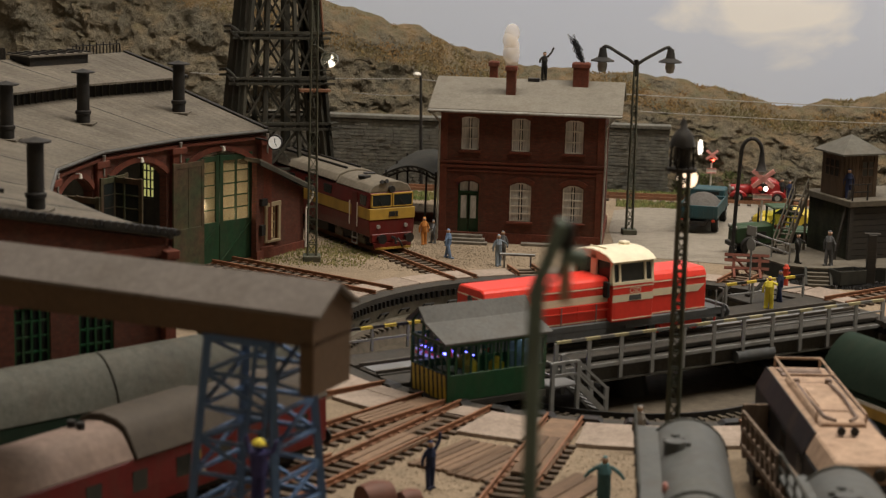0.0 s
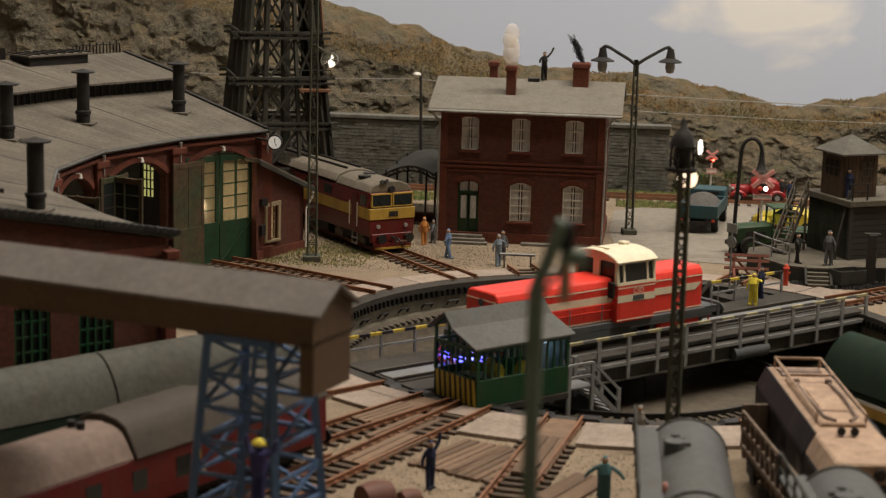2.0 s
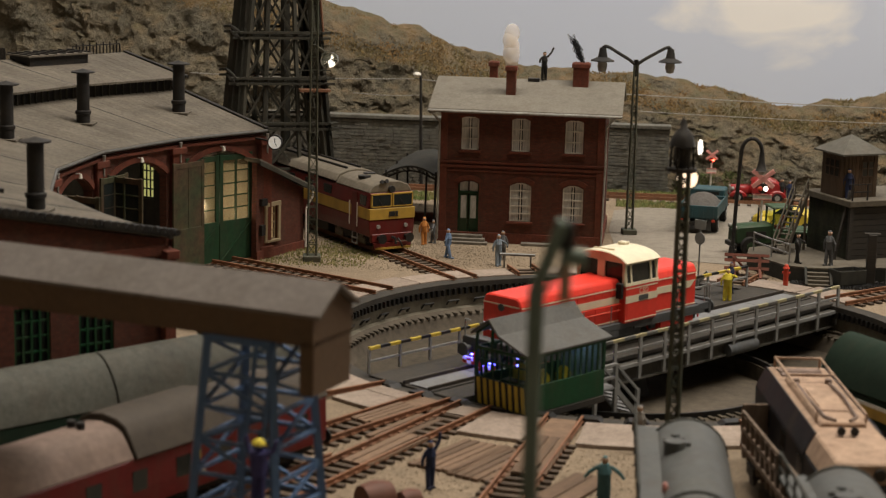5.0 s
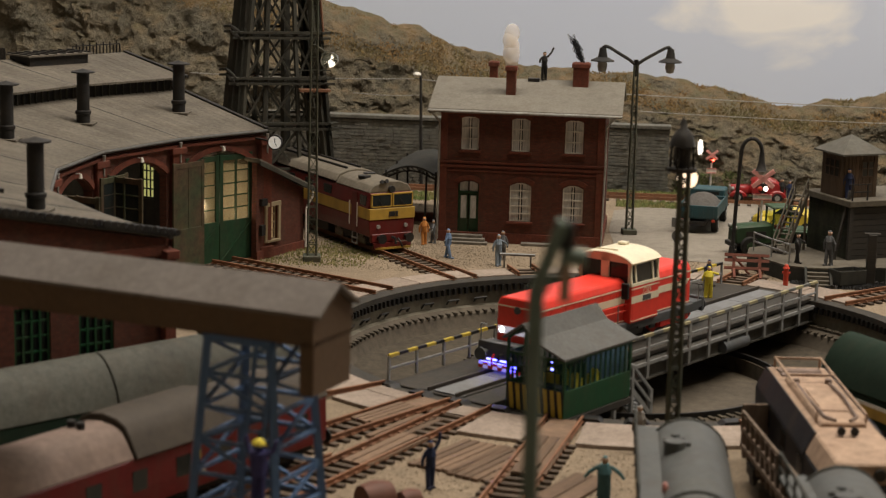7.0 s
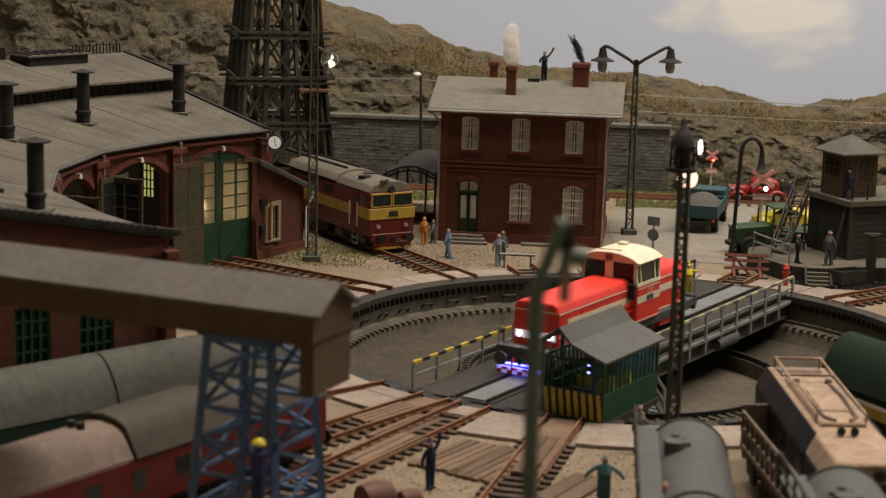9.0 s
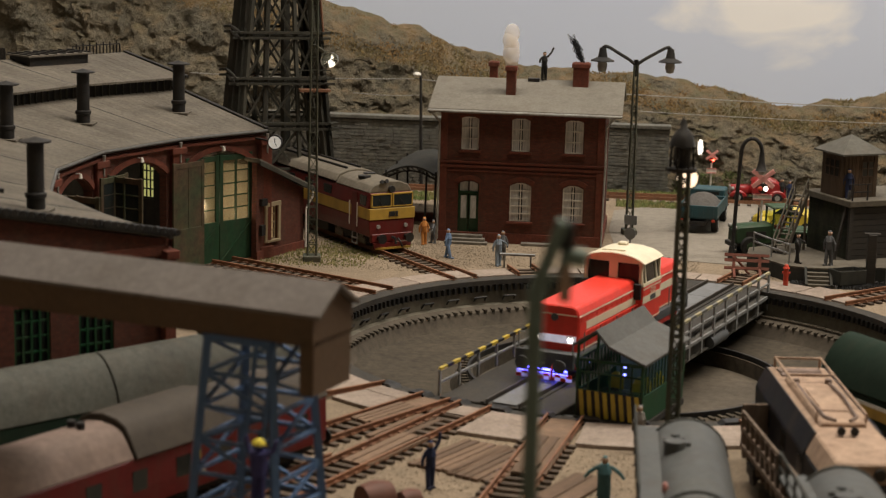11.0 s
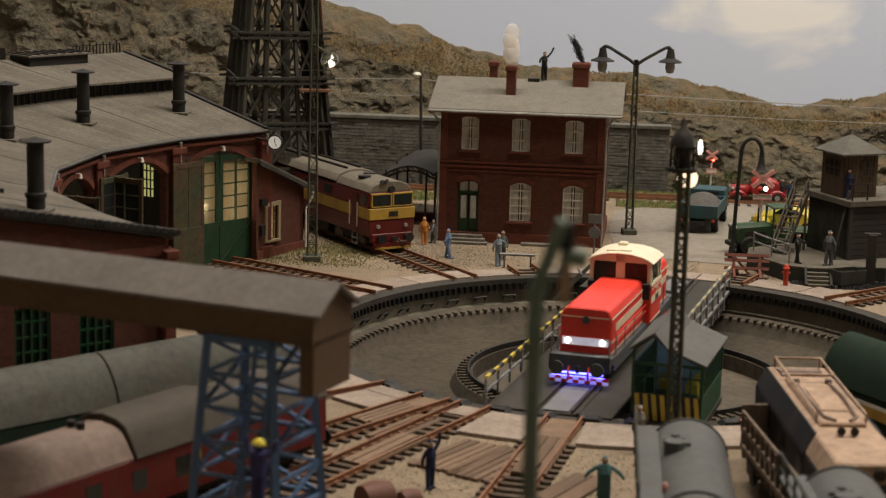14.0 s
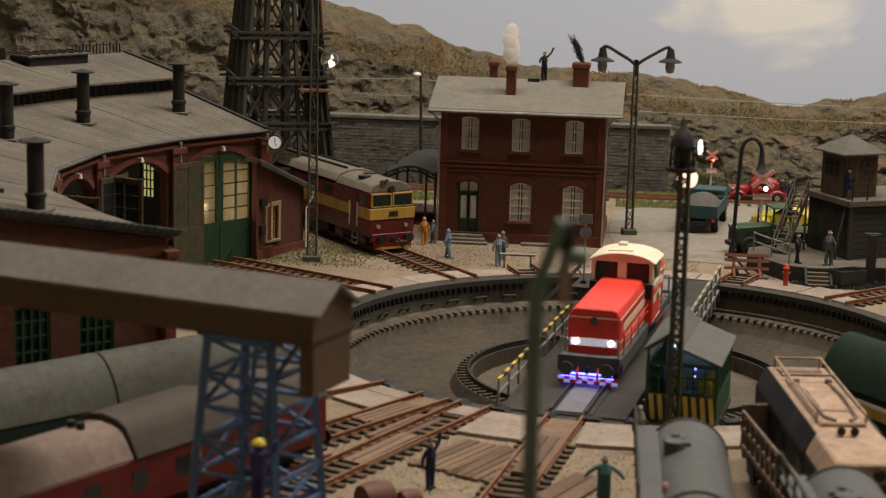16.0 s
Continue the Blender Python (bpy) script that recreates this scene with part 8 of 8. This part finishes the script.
for s in (-1, 1):
    part("yellow_band", Geo().box(s * 1.485, 7, 1.45, 0.03, 13.6, 0.42), M["band_yellow"], GREEN_CAR, "broad yellow band")
    part("white_band", Geo().box(s * 1.485, 7, 1.87, 0.03, 13.6, 0.14), M["white"], GREEN_CAR, "thin white band")
    part("end_pole", Geo().rod((s * 0.55, -0.1, 0.9), (s * 0.55, -0.1, 3.1), 0.06, seg=8), M["rail_grey"], GREEN_CAR, smooth=True)


def tank_wagon(x, y, rz, r, length, zc, label):
    c = thing("tank_wagon", at(x, y, 0, rz), label, "wagon", "tank wagons")
    prof = [(0.02, 0), (r * 0.7, 0.05), (r * 0.93, 0.2), (r, 0.45), (r, length - 0.45), (r * 0.93, length - 0.2), (r * 0.7, length - 0.05), (0.02, length)]
    part("tank", Geo().lathe(prof, 0, 0, 36).turn(Matrix.Translation((0, 0, zc)) @ Matrix.Rotation(radians(90), 4, "X")), M["tank_grey"], c, smooth=True)
    part("dome", Geo().lathe([(0.01, 0.26), (0.34, 0.26), (0.36, 0.18), (0.36, -0.3)], -0.55, -length * 0.42, 16).turn(Matrix.Translation((0, 0, zc + r * 0.95))), M["tank_grey"], c, smooth=True)
    part("valve", Geo().rod((-0.5, -length * 0.32, zc + r - 0.3), (-0.5, -length * 0.32, zc + r + 0.15), 0.14, seg=8).rod((-0.9, -length * 0.33, zc + r - 0.05), (-0.2, -length * 0.33, zc + r), 0.1, seg=8).rod((-0.15, -length * 0.4, zc + r - 0.2), (-0.15, -length * 0.4, zc + r + 0.1), 0.13, seg=8), M["tank_grey"], c, smooth=True)
    part("walkway", Geo().box(-r * 0.98, -length / 2, zc + r * 0.62, 0.85, length, 0.1), M["tank_grey"], c, "grey walkway plate", bevel=0.02)
    part("walkway_rail", Geo().bar((-r * 1.28, 0, zc + r * 1.2), (-r * 1.28, -length, zc + r * 1.2), 0.07).bar((-r * 1.28, 0, zc + r * 0.9), (-r * 1.28, -length, zc + r * 0.9), 0.05), M["stage_dark"], c)
    for i in range(8):
        y = -0.1 - (length - 0.2) * i / 7
        part("rail_post", Geo().bar((-r * 1.28, y, zc + r * 0.5), (-r * 1.28, y, zc + r * 1.2), 0.07).bar((-r * 1.28, y, zc + r * 0.6), (-r * 0.7, y, zc + r * 0.1), 0.07), M["stage_dark"], c)
    for y in (-0.5, -length + 0.5):
        part("tank_band", Geo().lathe([(r + 0.005, -0.08), (r + 0.04, -0.08), (r + 0.04, 0.08), (r + 0.005, 0.08)], 0, 0, 36).turn(Matrix.Translation((0, y, zc)) @ Matrix.Rotation(radians(90), 4, "X")), M["stage_dark"], c, smooth=True)
    part("saddle", Geo().box(0, -length / 2, 1.1, 2.3, length, 0.3), M["soot"], c)
    for k in (0.2, 0.8):
        part("bogie", Geo().box(0, -length * k, 0.6, 2.2, 1.8, 0.5), M["soot"], c)
        for yy in (-0.6, 0.6):
            for xx in (-0.72, 0.72):
                part("wheel", Geo().rod((xx - 0.07, -length * k + yy, 0.8), (xx + 0.07, -length * k + yy, 0.8), 0.45, seg=14), M["soot"], c, smooth=True)
    part("red_lamp", Geo().dome(-0.95, -length * 0.82, zc + r * 0.8, 0.1, 0.2, 8, 3, True), M["cross_red"], c, smooth=True)


tank_wagon(2.2, -26.2, 1.0, 1.4, 9.0, 2.3, "dark grey tank wagon with a side walkway")
tank_wagon(6.6, -33.2, 6.0, 1.42, 9.0, 3.0, "dark grey tank wagon in the near corner")


def beige_loco():
    c = thing("electric_locomotive", at(6.42, -18.2, 0, 7.0), "dark locomotive with a sandy beige roof", "locomotive")
    f, L = 0.36, 12.6
    part("body", Geo().prism([(-1.42, f + 0.7), (1.42, f + 0.7), (1.45, f + 2.6), (-1.45, f + 2.6)], -L, 0), M["dark_blue"], c, bevel=0.06)
    part("roof", Geo().prism([(-1.45, f + 2.6), (1.45, f + 2.6), (1.12, f + 3.3), (-1.12, f + 3.3)], -L, -0.2), M["beige_roof"], c, "sandy beige roof", bevel=0.06)
    for k in (-1, 1):
        part("roof_side", Geo().prism([(k * 1.5, f + 2.52), (k * 1.475, f + 2.64), (k * 1.14, f + 3.34), (k * 1.08, f + 3.32), (k * 1.42, f + 2.52)], -9.2, -0.3), M["dark_blue"], c, "dark sloping roof side")
    part("roof_raise", Geo().prism([(-0.85, f + 3.28), (0.85, f + 3.28), (0.72, f + 3.46), (-0.72, f + 3.46)], -8.4, -2.2), M["beige_roof"], c, bevel=0.05)
    for s in (-0.85, 0.85):
        part("roof_rail", Geo().tube([(s, -0.5, f + 3.35), (s, -0.5, f + 3.75), (s, -3.0, f + 3.7), (s, -8.0, f + 3.65), (s, -8.0, f + 3.35)], 0.05), M["beige_roof"], c)
    for y in (-0.5, -3.0):
        part("roof_rail", Geo().bar((-0.85, y, f + 3.72), (0.85, y, f + 3.72), 0.08), M["beige_roof"], c)
    for x in (-0.25, 0.2):
        part("horn", Geo().rod((x, -9.0, f + 3.45), (x - 0.1, -9.6, f + 3.5), 0.07, 0.15, 8), M["soot"], c, smooth=True)
    for y in (-0.9, -1.5):
        part("roof_grille", Geo().box(0, y, f + 3.3, 1.6, 0.45, 0.07), M["dusty_roof"], c, "dusty roof grille", bevel=0.015)
    for s in (-0.6, 0.6):
        part("pipe", Geo().tube([(s, -3.2, f + 3.5), (s * 1.1, -5.5, f + 3.56), (s * 0.9, -7.9, f + 3.52), (s * 0.4, -8.3, f + 3.5)], 0.06), M["dusty_roof"], c, smooth=True)
        part("pipe_joint", Geo().rod((s, -3.2, f + 3.3), (s, -3.2, f + 3.62), 0.14, seg=10), M["dusty_roof"], c, smooth=True)
    part("head_lamp", Geo().rod((0.25, -L + 0.1, f + 2.95), (0.25, -L - 0.12, f + 2.95), 0.2, seg=14), M["soot"], c, smooth=True)
    part("hatch", Geo().box(0.0, -5.5, f + 3.45, 0.9, 3.0, 0.06), M["beige_roof"], c, bevel=0.02)
    for s in (-1, 1):
        for y in (-2.5, -5.5, -8.5, -11.3):
            part("side_window", Geo().box(s * 1.44, y, f + 1.7, 0.05, 0.9, 0.6), M["dark_glass"], c)
    for x in (-0.7, 0.7):
        part("windscreen", Geo().box(x, -L - 0.01, f + 1.75, 1.05, 0.05, 0.65), M["dark_glass"], c)
    for yc in (-3, -9.8):
        part("bogie", Geo().box(0, yc, f + 0.2, 2.3, 3.4, 0.55), M["soot"], c)
        for y in (-1.2, 1.2):
            for x in (-0.72, 0.72):
                part("wheel", Geo().rod((x - 0.07, yc + y, f + 0.47), (x + 0.07, yc + y, f + 0.47), 0.47, seg=14), M["soot"], c, smooth=True)


beige_loco()


def stake_wagon():
    c = thing("stake_wagon", at(4.95, -21.2, 0, 10.0), "grey-brown wooden stake wagon", "wagon")
    L = 10.0
    part("floor", Geo().box(0.3, -L / 2, 1.1, 1.6, L, 0.15), M["grey_wood"], c)
    for i in range(14):
        y = -0.2 - (L - 0.4) * i / 13
        part("stake", Geo().bar((-0.5, y, 0.9), (-0.62, y, 2.6), 0.16, 0.12), M["grey_wood"], c)
    for z in (1.35, 2.0, 2.6):
        part("side_rail", Geo().bar((-0.58, 0, z), (-0.58, -L, z), 0.1, 0.16), M["grey_wood"], c)
    part("end_board", Geo().box(0.2, 0, 1.2, 1.6, 0.12, 1.7), M["grey_wood"], c, bevel=0.03)
    for k in (-1.8, -8.2):
        for xx in (-0.5, 0.94):
            part("wheel", Geo().rod((xx - 0.07, k, 0.82), (xx + 0.07, k, 0.82), 0.47, seg=14), M["soot"], c, smooth=True)
        part("axle_guard", Geo().box(0.2, k, 0.7, 1.7, 1.0, 0.4), M["soot"], c)


stake_wagon()


def signal_lamp_post():
    m = thing("yard_lamp", at(1.85, -20.5, 0, 6), "dark lattice yard lamp with a crowned lantern and lit clock", "lamp post")
    lattice(0, 0.2, 0.15, 0.2, 11.3, 18, 0.1, 0.065, m, M["mast"], False)
    part("footing", Geo().box(0, 0, 0, 0.8, 0.8, 0.22), M["stage_dark"], m)
    part("gallery", Geo().rod((-0.12, 0, 11.3), (-0.12, 0, 11.45), 0.55, seg=14), M["soot"], m, smooth=True)
    for i in range(6):
        a = i * math.pi / 3
        part("lantern_bar", Geo().bar((-0.12 + 0.42 * math.cos(a), 0.42 * math.sin(a), 11.45), (-0.12 + 0.38 * math.cos(a), 0.38 * math.sin(a), 12.3), 0.09), M["soot"], m)
    part("lantern_core", Geo().rod((-0.12, 0, 11.45), (-0.12, 0, 12.2), 0.2, 0.3, 10), M["soot"], m, smooth=True)
    part("lantern_cap", Geo().lathe([(0.48, 12.25), (0.42, 12.5), (0.3, 12.75), (0.14, 12.9), (0.1, 13.15), (0.01, 13.3)], -0.12, 0, 12), M["soot"], m, smooth=True)
    part("bright_lamp", Geo().dome(0.54, 0.1, 12.2, 0.08, 0.28, 10, 4, True), M["lamp_soft"], m, "bright white side lamp", smooth=True)
    part("lamp_arm", Geo().bar((-0.1, 0.1, 12.6), (0.6, 0.1, 12.6), 0.08), M["soot"], m)
    part("clock_face", Geo().rod((0.16, 0.35, 11.0), (0.16, 0.45, 11.0), 0.38, seg=24), M["lamp_warm"], m, "lit round clock face", smooth=True)
    part("clock_rim", Geo().lathe([(0.38, -0.08), (0.43, -0.08), (0.43, 0.08), (0.38, 0.08)], 0, 0, 24).turn(Matrix.Translation((0.16, 0.4, 11.0)) @ Matrix.Rotation(radians(90), 4, "X")), M["soot"], m, smooth=True)
    for i in range(12):
        a = i * math.pi / 6
        ca, sa = math.cos(a), math.sin(a)
        part("hour_mark", Geo().bar((0.16 + 0.27 * ca, 0.34, 11.0 + 0.27 * sa), (0.16 + 0.34 * ca, 0.34, 11.0 + 0.34 * sa), 0.05, 0.02), M["red"], m)
    part("clock_arm", Geo().bar((0, 0.1, 11.0), (0.0, 0.5, 11.0), 0.08), M["soot"], m)


signal_lamp_post()


def near_post():
    m = thing("signal_post", at(-1.57, -58.0), "grey-green post with a hooded lamp close to the view", "signal")
    part("shaft", Geo().bar((0, 0, 0), (-0.01, 0, 14.68), 0.3, 0.27), M["post_green"], m, bevel=0.03)
    part("knee", Geo().bar((-0.01, 0, 14.64), (0.42, 0, 15.85), 0.31, 0.23), M["post_green"], m, bevel=0.03)
    part("brace", Geo().bar((0.07, 0, 14.48), (0.54, 0, 15.28), 0.08), M["post_green"], m)
    part("hood", Geo().box(0.48, 0, 15.35, 0.28, 0.27, 0.5), M["black"], m, bevel=0.05)
    part("lamp_barrel", Geo().rod((0.4, 0, 15.25), (0.82, 0.07, 15.18), 0.15, 0.17, 12), M["post_green"], m, smooth=True)
    part("sign_plate", Geo().box(0.48, 0.03, 14.41, 0.2, 0.05, 0.8), M["beige_roof"], m, "small faded plate", bevel=0.013)
    part("foot", Geo().box(0, 0, 0, 0.6, 0.6, 0.3), M["stage_dark"], m)


near_post()
figure("figurine", at(-6.8, -24.4, 0, 30), M["navy"], "navy-clad figurine with one arm raised beside the track", 1.8, ((0.35, 0, 2.0), (-0.3, 0, 0.85)), 0.08)
figure("figurine", at(-0.55, -25.6, 0, 0), M["teal_cloth"], "teal-clad figurine with arms held out", 1.95, ((0.62, 0, 1.0), (-0.62, 0, 1.0)), 0.05, 1.2)
figure("figurine", at(0.65, -18.6, 0.17, 40), M["pale_cloth"], "pale grey-coated figurine beside the tank wagon", 1.75)
for x, y, r in ((-8.75, -28.1, 0.62), (-7.5, -27.3, 0.4)):
    b = Geo().lathe([(0.02, 0), (r * 0.85, 0), (r, r * 0.7), (r, r * 1.1), (r * 0.85, r * 1.8), (0.02, r * 1.8)], 0, 0, 18)
    single("oil_barrel", b.turn(Matrix.Translation((0, 0, r)) @ Matrix.Rotation(radians(90), 4, "Y")), M["barrel"], at(x, y, 0.0, 40), "rust-brown barrel lying on the ground", "barrel", "barrels", smooth=True)


# ---- what moves: the bridge turns, then rests; loco, figures and signal ride along ----
def motions():
    turns = [(0, -51.33), (1, -48.65), (2, -45.98), (3, -43.25), (4, -40.5), (5, -37.75), (6, -34.9), (6.5, -33.4), (7, -31.95), (8, -29.0), (9, -25.95), (10, -23.0), (11, -20.15), (11.5, -18.7), (12, -17.2), (13, -14.25), (13.5, -12.72), (14, -11.2), (14.5, -9.7), (14.75, -9.05), (15, -8.94), (16, -8.94)]
    for ob in (BRIDGE, SHUNTER, *RIDERS):
        rest = ob.matrix_basis.copy()
        walk(ob, [(t, pose(0, 0, 0, 0, 0, a) @ rest) for t, a in turns])


motions()
